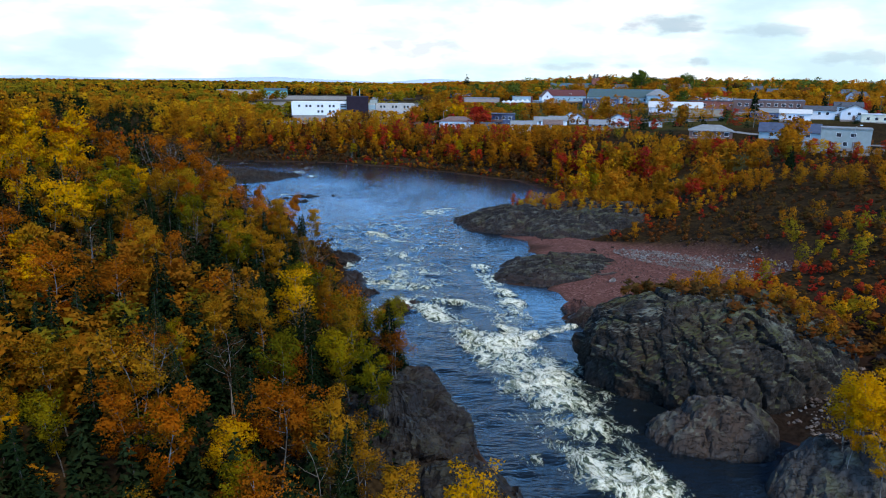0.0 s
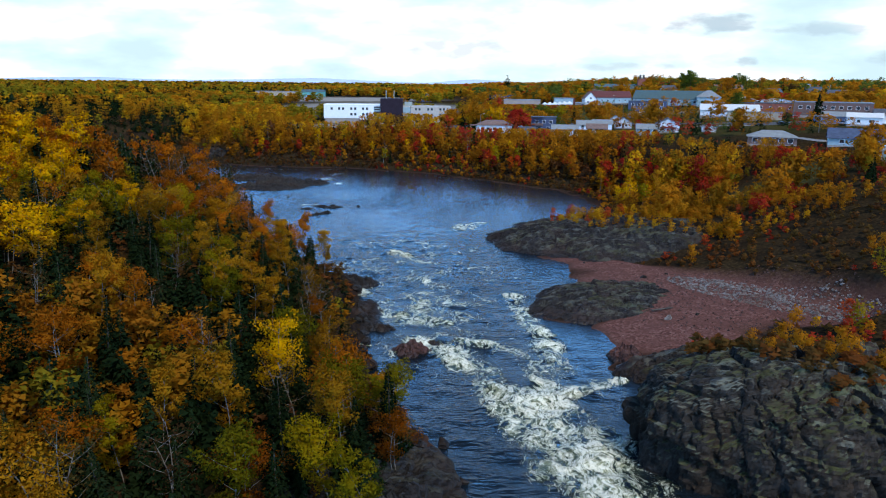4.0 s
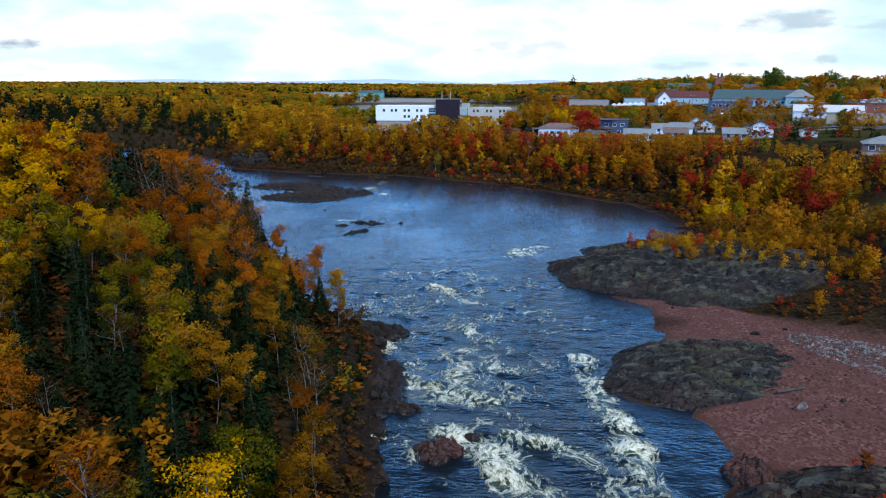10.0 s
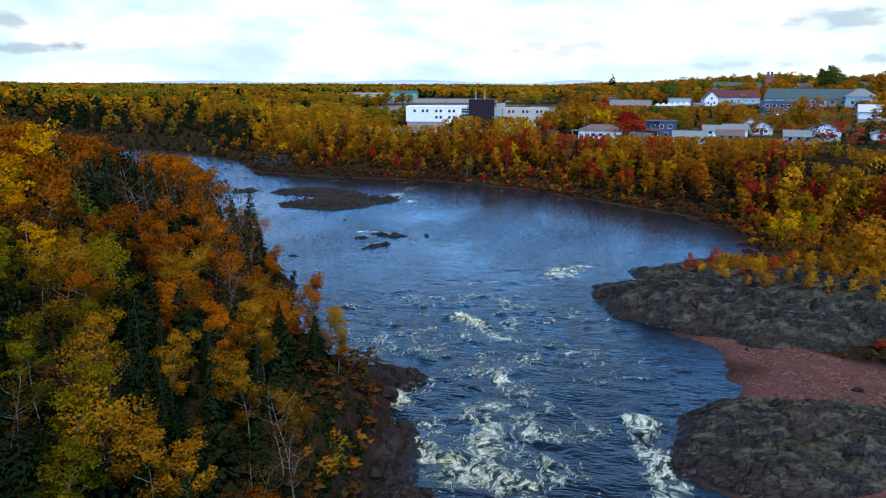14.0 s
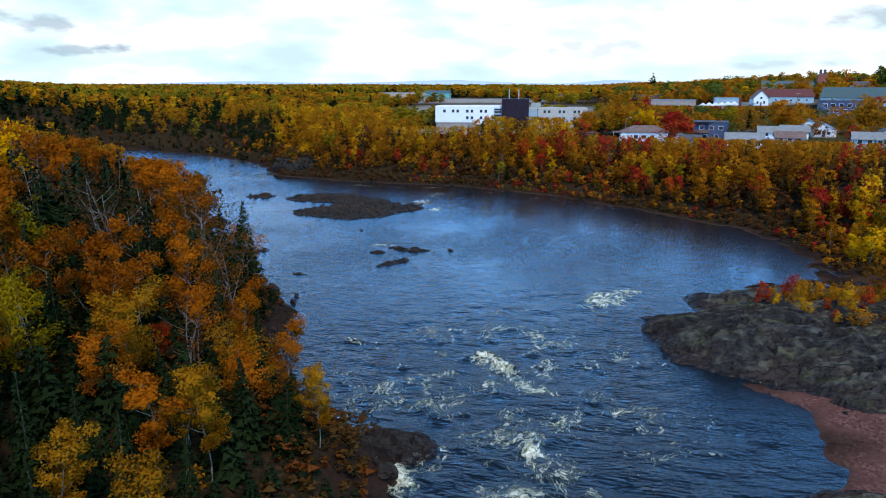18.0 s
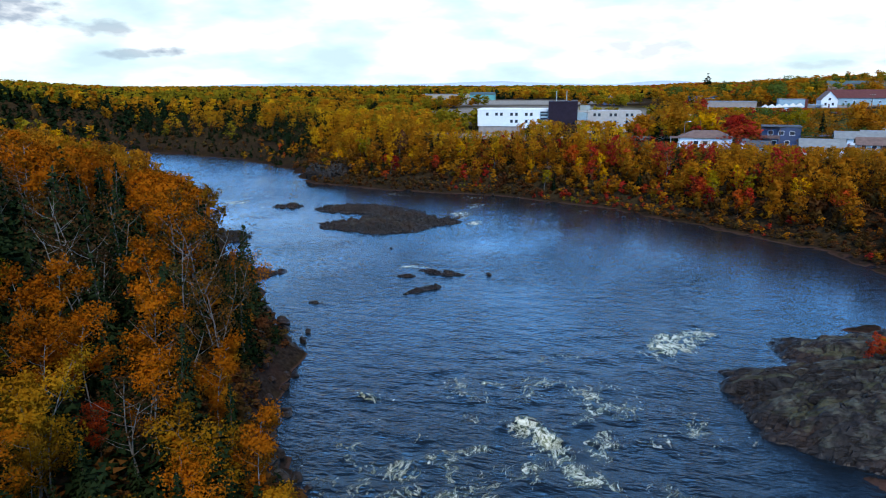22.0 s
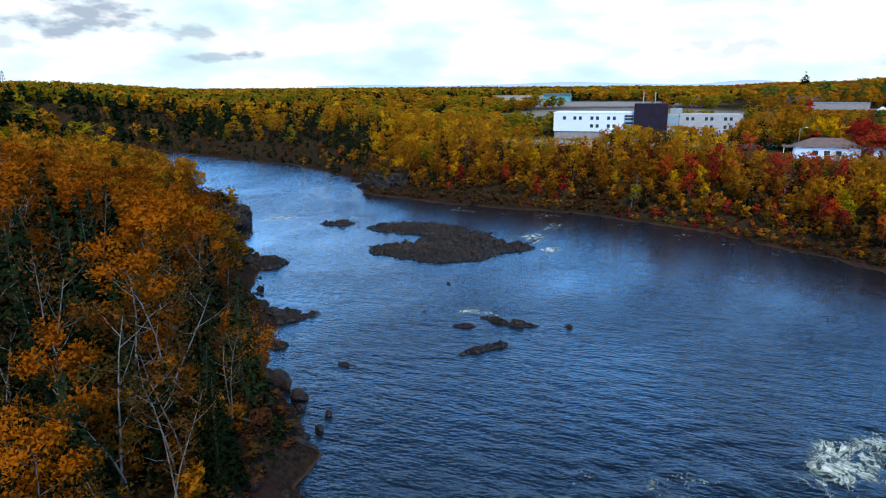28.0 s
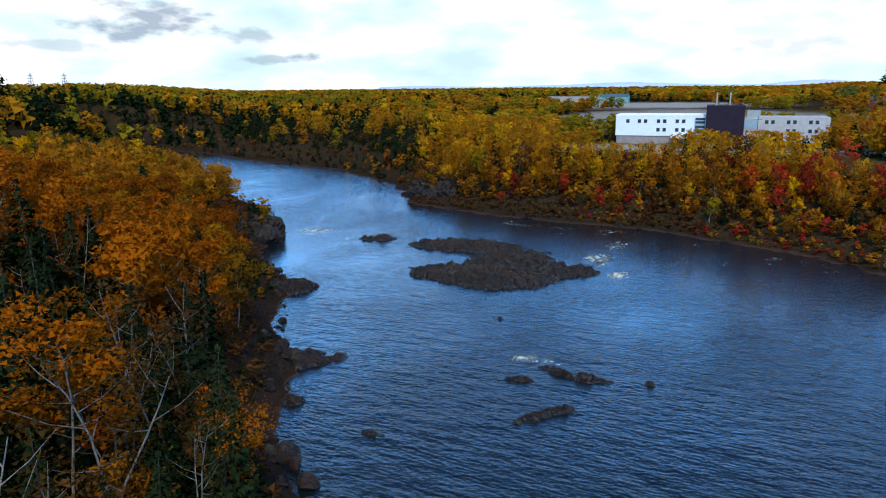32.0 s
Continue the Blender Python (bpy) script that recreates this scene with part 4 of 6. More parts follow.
pebbles("cobbles", "pale and grey cobbles strewn along the beach", 2800, 51, 136, 19, 6.0, -46, 0.07, 0.42, PALE, 3)
pebbles("cobbles", "reddish cobbles scattered over the beach", 2200, 42, 136, 22, 16, -10, 0.06, 0.28, ROCK_RED, 4)
pebbles("cobbles", "grey cobbles in the dry gully", 1400, 48, 72, 12, 10, 0, 0.1, 0.4, PALE, 6)


# ---- buildings ----
def box(bm, x0, x1, y0, y1, z0, z1):
    v = [bm.verts.new(p) for p in ((x0, y0, z0), (x1, y0, z0), (x1, y1, z0), (x0, y1, z0), (x0, y0, z1), (x1, y0, z1), (x1, y1, z1), (x0, y1, z1))]
    for f in ((3, 2, 1, 0), (4, 5, 6, 7), (0, 1, 5, 4), (1, 2, 6, 5), (2, 3, 7, 6), (3, 0, 4, 7)):
        bm.faces.new([v[i] for i in f])
    return bm


def boxp(name, dims, mat, parent, label=""):
    return part(name, box(bmesh.new(), *dims), mat, parent, label)


def gable_bm(w, d, z, rise, over=0.5, thick=0.18, axis="x"):
    """Two sloping slabs; the ridge runs along axis."""
    bm = bmesh.new()
    a, b = (w / 2 + over, d / 2 + over) if axis == "x" else (d / 2 + over, w / 2 + over)
    for sgn in (-1, 1):
        low = z - rise * over / (b - over)
        pts = [(-a, sgn * b, low), (a, sgn * b, low), (a, 0, z + rise), (-a, 0, z + rise)]
        pts += [(p[0], p[1], p[2] + thick) for p in pts]
        v = [bm.verts.new(p if axis == "x" else (-p[1], p[0], p[2])) for p in pts]
        for f in ((3, 2, 1, 0), (4, 5, 6, 7), (0, 1, 5, 4), (1, 2, 6, 5), (2, 3, 7, 6), (3, 0, 4, 7)):
            bm.faces.new([v[i] for i in f])
    bmesh.ops.recalc_face_normals(bm, faces=bm.faces)
    return bm


def hip_bm(w, d, z, rise, over=0.6):
    bm = bmesh.new()
    a, b = w / 2 + over, d / 2 + over
    k = max(a - b, 0.3)
    lo = [bm.verts.new(p) for p in ((-a, -b, z), (a, -b, z), (a, b, z), (-a, b, z))]
    hi = [bm.verts.new(p) for p in ((-k, 0, z + rise), (k, 0, z + rise))]
    bm.faces.new(lo[::-1])
    for f in ((lo[0], lo[1], hi[1], hi[0]), (lo[1], lo[2], hi[1]), (lo[2], lo[3], hi[0], hi[1]), (lo[3], lo[0], hi[0])):
        bm.faces.new(f)
    return bm


def gable_wall(w, d, h, rise, axis="x"):
    """Walls with their gable ends."""
    bm = bmesh.new()
    a, b = (w / 2, d / 2) if axis == "x" else (d / 2, w / 2)
    pro = [(-b, 0), (b, 0), (b, h), (0, h + rise), (-b, h)]
    ends = []
    for sx in (-a, a):
        ends.append([bm.verts.new((sx, p, q) if axis == "x" else (-p, sx, q)) for p, q in pro])
    for i in range(5):
        bm.faces.new((ends[0][i], ends[0][(i + 1) % 5], ends[1][(i + 1) % 5], ends[1][i]))
    bm.faces.new(ends[0][::-1])
    bm.faces.new(ends[1])
    bmesh.ops.recalc_face_normals(bm, faces=bm.faces)
    return bm


PANE = mat_plain("window_pane", (0.03, 0.035, 0.045), 0.12, 0.2)
TRIM = mat_plain("white_trim", (0.75, 0.75, 0.74), 0.6, 0.06)
PAINT = {
    "white": mat_plain("siding_white", (0.62, 0.64, 0.67), 0.6, 0.05), "cream": mat_plain("siding_cream", (0.62, 0.58, 0.45), 0.7, 0.08),
    "navy": mat_plain("siding_navy", (0.05, 0.065, 0.12), 0.6, 0.15), "grey": mat_plain("siding_grey", (0.26, 0.30, 0.29), 0.7, 0.08),
    "blue": mat_plain("siding_blue", (0.10, 0.14, 0.26), 0.65, 0.12), "brick": mat_plain("brick_red", (0.22, 0.075, 0.055), 0.85, 0.25),
    "brown": mat_plain("brick_brown", (0.14, 0.085, 0.075), 0.85, 0.2), "pale": mat_plain("siding_pale_blue", (0.24, 0.33, 0.37), 0.6, 0.08),
    "purple": mat_plain("cladding_dark_plum", (0.018, 0.012, 0.020), 0.85, 0.2), "teal": mat_plain("metal_teal", (0.10, 0.30, 0.28), 0.5, 0.12),
    "tan": mat_plain("block_tan", (0.33, 0.26, 0.19), 0.85, 0.12), "beige": mat_plain("siding_beige_grey", (0.36, 0.33, 0.30), 0.75, 0.1), "concrete": mat_plain("concrete_base", (0.26, 0.21, 0.18), 0.9, 0.15),
}
ROOFS = {
    "dark": mat_plain("shingle_dark", (0.07, 0.075, 0.085), 0.9, 0.2), "brown": mat_plain("shingle_brown", (0.15, 0.10, 0.085), 0.9, 0.2),
    "grey": mat_plain("shingle_grey", (0.19, 0.20, 0.20), 0.85, 0.15), "green": mat_plain("metal_roof_green", (0.065, 0.10, 0.10), 0.5, 0.12),
    "white": mat_plain("metal_roof_white", (0.52, 0.52, 0.50), 0.5, 0.06), "navy": mat_plain("shingle_blue", (0.055, 0.07, 0.11), 0.9, 0.2),
    "red": mat_plain("roof_red", (0.10, 0.034, 0.032), 0.7, 0.15),
}


def window(parent, x, z, w, h, face, off):
    """A framed window on the wall that faces -y, +x or -x."""
    ob = bpy.data.objects.new("window", None)
    scene.collection.objects.link(ob)
    ob.parent = parent
    turn = {"s": 0, "e": 90, "w": -90}[face]
    ob.matrix_basis = pose(0, 0, 0, 0, 0, turn)
    boxp("frame", (x - w / 2 - 0.09, x + w / 2 + 0.09, -off - 0.06, -off + 0.05, z - 0.09, z + h + 0.09), TRIM, ob)
    boxp("pane", (x - w / 2, x + w / 2, -off - 0.075, -off - 0.02, z, z + h), PANE, ob)


def house(name, label, x, y, rot, w, d, h, rise, wall, roof, style="x", wins=(), door=None, z=None, chimney=None, category="house", extras=()):
    base = new(name)
    zz = min(ground_z(x, y), ground_z(x + 4, y + 2)) if z is None else z
    base.matrix_basis = pose(x, y, zz, 0, 0, rot)
    tagged(base, label, category)
    if style in ("x", "y"):
        part("wall", gable_wall(w, d, h, rise, style), PAINT[wall], base)
        part("roof", gable_bm(w, d, h, rise, 0.5, 0.18, style), ROOFS[roof], base)
    else:
        boxp("wall", (-w / 2, w / 2, -d / 2, d / 2, -0.5, h), PAINT[wall], base)
        if style == "hip":
            part("roof", hip_bm(w, d, h, rise), ROOFS[roof], base)
        else:
            bm = box(bmesh.new(), -w / 2 - 0.2, w / 2 + 0.2, -d / 2 - 0.2, d / 2 + 0.2, h, h + 0.35)
            part("roof", bm, ROOFS[roof], base)
    boxp("foundation", (-w / 2 - 0.05, w / 2 + 0.05, -d / 2 - 0.05, d / 2 + 0.05, -2.5, 0.3), PAINT["concrete"], base)
    for wx_, wz_, ww, wh in wins:
        window(base, wx_, wz_, ww, wh, "s", d / 2)
    if style == "x":
        window(base, 0, 1.2, 1.1, 1.1, "w", w / 2)
    if door is not None:
        boxp("door", (door - 0.5, door + 0.5, -d / 2 - 0.06, -d / 2 + 0.02, 0.2, 2.3), PAINT["brown"], base)
    if chimney is not None:
        boxp("chimney", (chimney - 0.4, chimney + 0.4, 0.3, 1.1, h, h + rise + 0.9), PAINT["brick"], base)
    for nm, dims, mat in extras:
        boxp(nm, dims, mat, base)
    return base


def row(n, w, z=1.1, ww=1.2, wh=1.2):
    return [((i + 0.5) / n * w - w / 2, z, ww, wh) for i in range(n)]


# the long white building with its dark tower
inst = new("institution")
inst.matrix_basis = pose(-79, 413, 13.0, 0, 0, 5)
tagged(inst, "long white three-storey public building with a dark tower", "building")
boxp("wing", (0, 31.5, 0, 16, 3.6, 10.9), PAINT["white"], inst, "white panelled wing on a brick base")
boxp("base_storey", (0.4, 36, 0.4, 16, -3, 3.6), PAINT["concrete"], inst)
boxp("parapet", (-0.15, 31.6, -0.15, 16.1, 10.9, 11.2), TRIM, inst)
boxp("glazed_link", (28.0, 31.8, -0.1, 0.1, 3.9, 10.2), PAINT["pale"], inst)
boxp("tower", (31.8, 44.5, -2, 12, -2, 14.6), PAINT["purple"], inst, "dark plum clad tower")
boxp("wing", (44.5, 72, 3, 17, -2, 10.4), PAINT["beige"], inst, "beige panelled wing with small windows")
boxp("glazed_link", (44.5, 49, 2.8, 3.1, 6.5, 9.8), PAINT["pale"], inst)
boxp("awning", (20, 27, -2.2, 0.3, 2.9, 3.5), TRIM, inst)
boxp("entrance", (21, 26, -0.2, 0.3, -1, 2.9), PANE, inst)
for fx in (35, 39.5):
    boxp("flue", (fx - 0.2, fx + 0.2, 4, 4.4, 14.6, 19.0), PAINT["grey"], inst)
boxp("roof_unit", (45.5, 50, 6, 10, 10.4, 12.6), PAINT["grey"], inst)
for zz, cols in ((8.3, (4.4, 8.6, 10.8, 15.4, 17.6, 22, 24.2)), (5.2, (15.4, 17.6, 22, 24.2)), (8.1, (52, 54, 59, 61, 66, 68)), (5.0, (66, 68, 59, 61))):
    for cx_ in cols:
        wn = new("window")
        wn.parent = inst
        yy = 0 if cx_ < 40 else 3
        boxp("frame", (cx_ - 0.65, cx_ + 0.65, yy - 0.05, yy + 0.05, zz - 0.1, zz + 1.35), PAINT["grey"], wn)
        boxp("pane", (cx_ - 0.55, cx_ + 0.55, yy - 0.07, yy - 0.02, zz, zz + 1.25), PANE, wn)
for zz in (5.0, 6.6, 8.2, 9.4):
    boxp("window_band", (28.3, 31.5, -0.16, -0.09, zz, zz + 0.8), PANE, inst)

house("house", "white bungalow with a brown hip roof and a veranda", 14.5, 362, -3, 17, 9, 3.6, 2.4, "white", "brown", "hip", row(3, 9, 1.3, 1.5, 1.3), 3.0,
      extras=(("veranda", (-11.5, -8.6, -4.2, 2, -0.6, 0.2), PAINT["tan"]), ("veranda_post", (-11.4, -11.2, -4.1, -3.9, 0.2, 3.3), TRIM), ("veranda_post", (-8.9, -8.7, -4.1, -3.9, 0.2, 3.3), TRIM),
              ("veranda_roof", (-11.8, -8.2, -4.6, 2.4, 3.3, 3.55), ROOFS["brown"])))
house("shed", "small white shed between the houses", 27.5, 358, -4, 4.5, 4, 2.6, 1.4, "white", "grey", "y", ((0, 1, 1, 1),))
house("house", "navy two-storey flat-roofed house with white trim", 39, 366, -6, 12, 9, 6.8, 0, "navy", "dark", "flat", row(3, 10, 4.2, 1.5, 1.3) + row(2, 8, 1.0, 1.4, 1.3), -3.5,
      extras=(("balcony", (-6.2, -0.4, -6.4, -4.5, 3.1, 3.35), PAINT["brown"]), ("balcony_rail", (-6.2, -0.4, -6.4, -6.3, 3.35, 4.2), PAINT["brown"]), ("balcony", (-6.2, -0.4, -6.4, -4.5, 0.2, 0.45), PAINT["brown"]),
              ("balcony_rail", (-6.2, -0.4, -6.4, -6.3, 0.45, 1.3), PAINT["brown"]), ("balcony_post", (-6.2, -6.0, -6.4, -6.2, -1.5, 7.0), PAINT["brown"]), ("balcony_post", (-3.4, -3.2, -6.4, -6.2, -1.5, 7.0), PAINT["brown"]),
              ("balcony_post", (-0.6, -0.4, -6.4, -6.2, -1.5, 7.0), PAINT["brown"]), ("balcony_roof", (-6.5, 0, -6.8, -4.3, 7.0, 7.2), ROOFS["dark"])))
house("house", "white house with a long grey gabled roof behind the bungalow", 60, 357, -9, 12.0, 8, 2.4, 1.9, "white", "grey", "x", row(3, 10), None)
house("house", "small white bungalow with a pale roof among trees", 66, 357, -10, 9, 7, 2.8, 1.8, "white", "grey", "x", row(2, 6), 0)
house("house", "small white gabled house with a dark roof", 77, 362, -11, 8, 7, 3.0, 2.2, "white", "dark", "y", ((-1.5, 1.1, 1.1, 1.1), (1.5, 1.1, 1.1, 1.1)), 0)
house("shed", "low dark bungalow beside the navy house", 28.5, 340, -5, 6.5, 6, 2.6, 1.5, "grey", "dark", "x", row(2, 5, 1.0, 1.0, 1.0), None)
house("shed", "small grey shed with a red roof", 88, 326, -14, 6.5, 5, 2.2, 1.2, "grey", "red", "x", ((0, 0.9, 1.0, 0.9),), None)
house("house", "white bungalow with a pale grey roof and a railed deck", 44.5, 332, -8, 11.5, 8, 2.8, 2.0, "white", "grey", "x", row(4, 11, 1.1, 1.2, 1.1), None,
      extras=(("deck", (-6, 4, -7.2, -4.02, -0.5, -0.1), PAINT["tan"]), ("deck_rail", (-6, 4, -7.2, -7.1, 0.55, 0.75), TRIM)) + tuple(("rail_post", (px, px + 0.12, -7.2, -7.1, -0.1, 0.6), TRIM) for px in (-6, -4, -2, 0, 2, 3.88)))
house("house", "grey bungalow with a brown gabled roof", 59.5, 337, -10, 8.8, 7, 2.4, 1.8, "grey", "brown", "x", row(3, 8), 2.0)
house("shed", "small white gabled cottage among trees", 79, 386, -11, 5, 6, 2.8, 1.8, "white", "grey", "y", ((0, 1, 1.2, 1.2),))
house("house", "white house with a steep gable and grey wing", 88.5, 328, -14, 9.6, 9, 3.6, 2.4, "white", "dark", "y", ((-2, 1.2, 1.2, 1.2), (2, 1.2, 1.2, 1.2)), 0)
house("house", "grey low wing beside the gabled house", 78, 321, -13, 9, 7, 2.6, 1.8, "pale", "grey", "x", row(3, 8), None)
house("shed", "small white gabled shed", 105.6, 325, -17, 5.8, 5, 2.1, 1.5, "white", "grey", "y", ((0, 1, 1.2, 0.9),))
house("house", "low house with a pale grey hip roof and porch posts", 108, 269, -21, 15.5, 9, 2.8, 2.2, "brown", "grey", "hip", row(5, 14, 1.0, 1.6, 1.4), 0)
house("house", "grey house with a dark blue gabled roof", 131, 254, -26, 20, 9, 2.8, 2.8, "pale", "navy", "x", row(4, 16, 1.0, 1.3, 1.2), 2)
house("house", "grey two-storey flat-roofed house", 131.5, 221, -30, 14, 9, 6.2, 0, "grey", "grey", "flat", row(2, 8, 3.8, 1.4, 1.2) + row(1, 6, 1.0, 1.2, 1.2), 2.5)
house("house", "low grey annex beside the flat-roofed house", 120.5, 219, -28, 7, 7, 2.8, 0, "pale", "grey", "flat", row(1, 5), None)
house("house", "blue bungalow with a grey roof", 166, 340, -24, 16, 9, 3.2, 1.8, "blue", "grey", "x", row(4, 14), 3)
house("house", "white two-storey house with a low addition", 184, 327, -27, 13, 9, 4.4, 1.8, "white", "dark", "x", row(3, 10, 2.4), None)
house("garage", "low white garage beside the road", 171, 324, -26, 13, 7, 3.4, 1.6, "white", "white", "x", row(2, 9), 3)
house("house", "white two-storey house with a dark roof", 206, 340, -28, 12, 9, 5.0, 2.0, "white", "dark", "x", row(3, 10, 3.0), 0)
house("house", "white gabled house beside the road", 194.5, 317, -29, 10.4, 9, 4.4, 2.6, "white", "dark", "y", ((-2, 2.4, 1.2, 1.2), (2, 2.4, 1.2, 1.2)), 0)
house("house", "cream bungalow by the road", 200, 306, -30, 15, 8, 3.4, 0.8, "cream", "white", "flat", row(4, 13), None)
house("house", "small grey house with a steep dark gable", 239, 446, -25, 9, 8, 3.4, 2.4, "grey", "dark", "y", ((0, 1.4, 1.2, 1.4),), None)
house("house", "low brown building with a wide shallow roof", 226, 626, 0, 23, 12, 5.0, 4.0, "brown", "brown", "x", row(5, 20, 2), None)
house("house", "white gabled house on the wooded rise", 328, 700, 0, 16, 10, 5.0, 4.6, "white", "grey", "y", row(2, 10, 2), None)
house("house", "long grey-roofed house on the wooded rise", 352, 712, 0, 30, 12, 4.6, 4.0, "grey", "grey", "x", row(5, 26, 2), None)
house("school", "large hall with a grey-green metal roof and pale gable", 147, 522, -24, 48, 22, 4.6, 5.4, "pale", "green", "x", row(8, 40, 2.0, 1.6, 1.6), None, category="building")
house("school_wing", "pale stepped gable end of the large hall", 166, 500, -16, 15, 12, 6.0, 4.4, "pale", "grey", "hip", row(3, 12, 2.0, 1.6, 1.6), 0, category="building")
house("shop", "long low building with dark upper windows", 116, 466, -13, 23, 12, 6.4, 0, "navy", "dark", "flat", row(6, 21, 3.6, 1.8, 1.6) + row(5, 19, 0.9, 1.8, 1.6), None, category="building")
house("warehouse", "low white-roofed warehouse behind the shops", 143, 402, -18, 29, 13, 3.4, 2.8, "white", "white", "x", row(4, 24), None, category="building")
house("warehouse", "low tan block building", 145, 374, -19, 25, 5, 3.8, 0, "tan", "grey", "flat", (), None, category="building")
house("warehouse", "red-brown brick commercial block", 170, 414, -20, 30, 10, 5.4, 0, "brick", "dark", "flat", row(5, 24, 2.6), None, category="building")
house("shop", "brown brick building with a row of dark windows", 182, 372, -24, 34, 12, 6.6, 0, "brown", "grey", "flat", row(9, 32, 3.6, 1.6, 1.4), None, category="building")
house("house", "white arched-roof building behind the block", 197, 468, -20, 17, 10, 4.0, 1.4, "white", "white", "y", row(3, 11, 1.5), None)
house("house", "white gabled house with red walls behind the block", 183, 480, -19, 13, 9, 3.4, 2.2, "brick", "white", "y", row(2, 8, 1), None)
house("warehouse", "long low grey-green warehouse behind the trees", 50, 608, -6, 30, 16, 4.6, 0.5, "concrete", "grey", "flat", (), None, category="building")
house("warehouse", "pale blue block with a rust-coloured end wall", 78, 566, -4, 14, 12, 6.2, 0, "pale", "grey", "flat", (), None, category="building", extras=(("end_wall", (7.02, 8.6, -6.2, 6.2, -0.5, 6.4), ROOFS["red"]), ("carport_roof", (8.6, 18, -5, 4, 3.0, 3.3), PAINT["grey"])))
for i in range(6):
    house("tent", "white peaked canopy tent beside the warehouse", 63 + i * 3.7, 558 - i * 0.2, 0, 3.7, 3.7, 2.3, 2.0, "white", "white", "hip", (), None, category="tent")
house("church_hall", "pale hall with a long dark red roof", 116, 580, 4, 32, 12, 4.6, 4.4, "pale", "red", "x", row(6, 28, 1.6), None, category="building")
house("church_hall", "white gabled front of the hall", 99, 572, 4, 9, 9, 5.0, 4.6, "white", "brown", "y", ((-2, 1.4, 1.2, 1.6), (2, 1.4, 1.2, 1.6), (0, 4.4, 1.4, 1.4)), 0, category="building")
house("church", "large church with a grey-green roof and brick tower", 150, 714, -6, 40, 16, 4.0, 6.0, "brick", "green", "x", row(6, 34, 1.2), None, category="church", extras=(("tower", (21, 28, -5, 2, -1, 15), PAINT["brick"]), ("belfry", (22.2, 23.8, -3.4, -1.0, 15, 19), ROOFS["dark"]), ("belfry", (25.2, 26.8, -3.4, -1.0, 15, 19), ROOFS["dark"])))
house("warehouse", "teal metal shed at the edge of the gravel yard", -172, 836, 4, 26, 14, 6, 2.4, "teal", "green", "x", row(3, 20), None, category="building")
house("warehouse", "long low grey warehouse beside the gravel yard", -215, 862, 4, 62, 16, 6, 1.5, "tan", "grey", "flat", row(6, 50), None, category="building")
house("house", "small dark house with a white gable", -34, 700, 0, 9, 9, 4, 4, "navy", "dark", "y", ((0, 2, 1.6, 1.6),), None)
house("shop", "dark two-storey block on the hill road", 36, 668, 4, 20, 12, 7, 0, "navy", "dark", "flat", row(5, 17, 4, 1.6, 1.6), None, category="building")
for hx, hy, hc in ((120, 640, "brick"), (180, 640, "white"), (235, 560, "white"), (262, 520, "grey"), (150, 700, "white"), (215, 690, "brick"), (290, 610, "white"), (300, 480, "white"), (330, 540, "pale"), (60, 720, "white")):
    house("house", "distant house half hidden by trees", hx, hy, rng.uniform(-20, 20), 12, 9, 5.5, 3.5, hc, "brown" if hc == "brick" else "dark", "x", row(3, 10, 3), None)


# ---- streets, poles, vehicles ----
ASPHALT = mat_plain("asphalt", (0.075, 0.075, 0.078), 0.9, 0.15)
GRAVEL = mat_plain("gravel_road", (0.17, 0.155, 0.14), 0.95, 0.2)


def ribbon(name, label, pts, width, mat):
    """A road that lies on the ground."""
    P = []
    for (ax, ay), (bx, by) in zip(pts[:-1], pts[1:]):
        n = max(2, int(math.hypot(bx - ax, by - ay) / 3))
        P += [(ax + (bx - ax) * i / n, ay + (by - ay) * i / n) for i in range(n)]
    P = np.array(P + [pts[-1]])
    t = np.gradient(P, axis=0)
    t /= np.linalg.norm(t, axis=1, keepdims=True)
    nrm = np.stack([-t[:, 1], t[:, 0]], 1)
    cols = [P + nrm * width * k for k in (-0.5, -0.17, 0.17, 0.5)]
    v = np.stack([np.stack([c[:, 0], c[:, 1], height(c[:, 0], c[:, 1]) + 0.18], 1) for c in cols], 1)
    ob = new(name, mesh_np(name, v.reshape(-1, 3), grid_faces(4, len(P)), mat, True))
    return tagged(ob, label, "road", kind="structure")


ribbon("road", "grey asphalt street through the town", [(70, 396), (110, 362), (150, 352), (200, 350), (270, 352), (340, 360)], 7, ASPHALT)
ribbon("road", "grey asphalt side street up the hill", [(114, 361), (96, 420), (98, 480), (92, 545)], 6, ASPHALT)
ribbon("road", "gravel lane beside the houses", [(118, 300), (132, 252), (136, 226), (160, 205)], 4.5, GRAVEL)
ribbon("road", "asphalt drive in front of the long building", [(-60, 402), (-20, 404), (20, 384), (70, 396)], 5, ASPHALT)

POLE = mat_plain("pole_wood", (0.10, 0.085, 0.07), 0.9, 0.2)
STEEL = mat_plain("galvanised_steel", (0.32, 0.33, 0.34), 0.5, 0.1, 0.6)


def rod(a, b, r, sides=6):
    bm = bmesh.new()
    a, b = Vector(a), Vector(b)
    m = Matrix.Translation((a + b) / 2) @ (b - a).to_track_quat("Z", "Y").to_matrix().to_4x4()
    bmesh.ops.create_cone(bm, cap_ends=True, segments=sides, radius1=r, radius2=r * 0.75, depth=(b - a).length, matrix=m)
    return bm


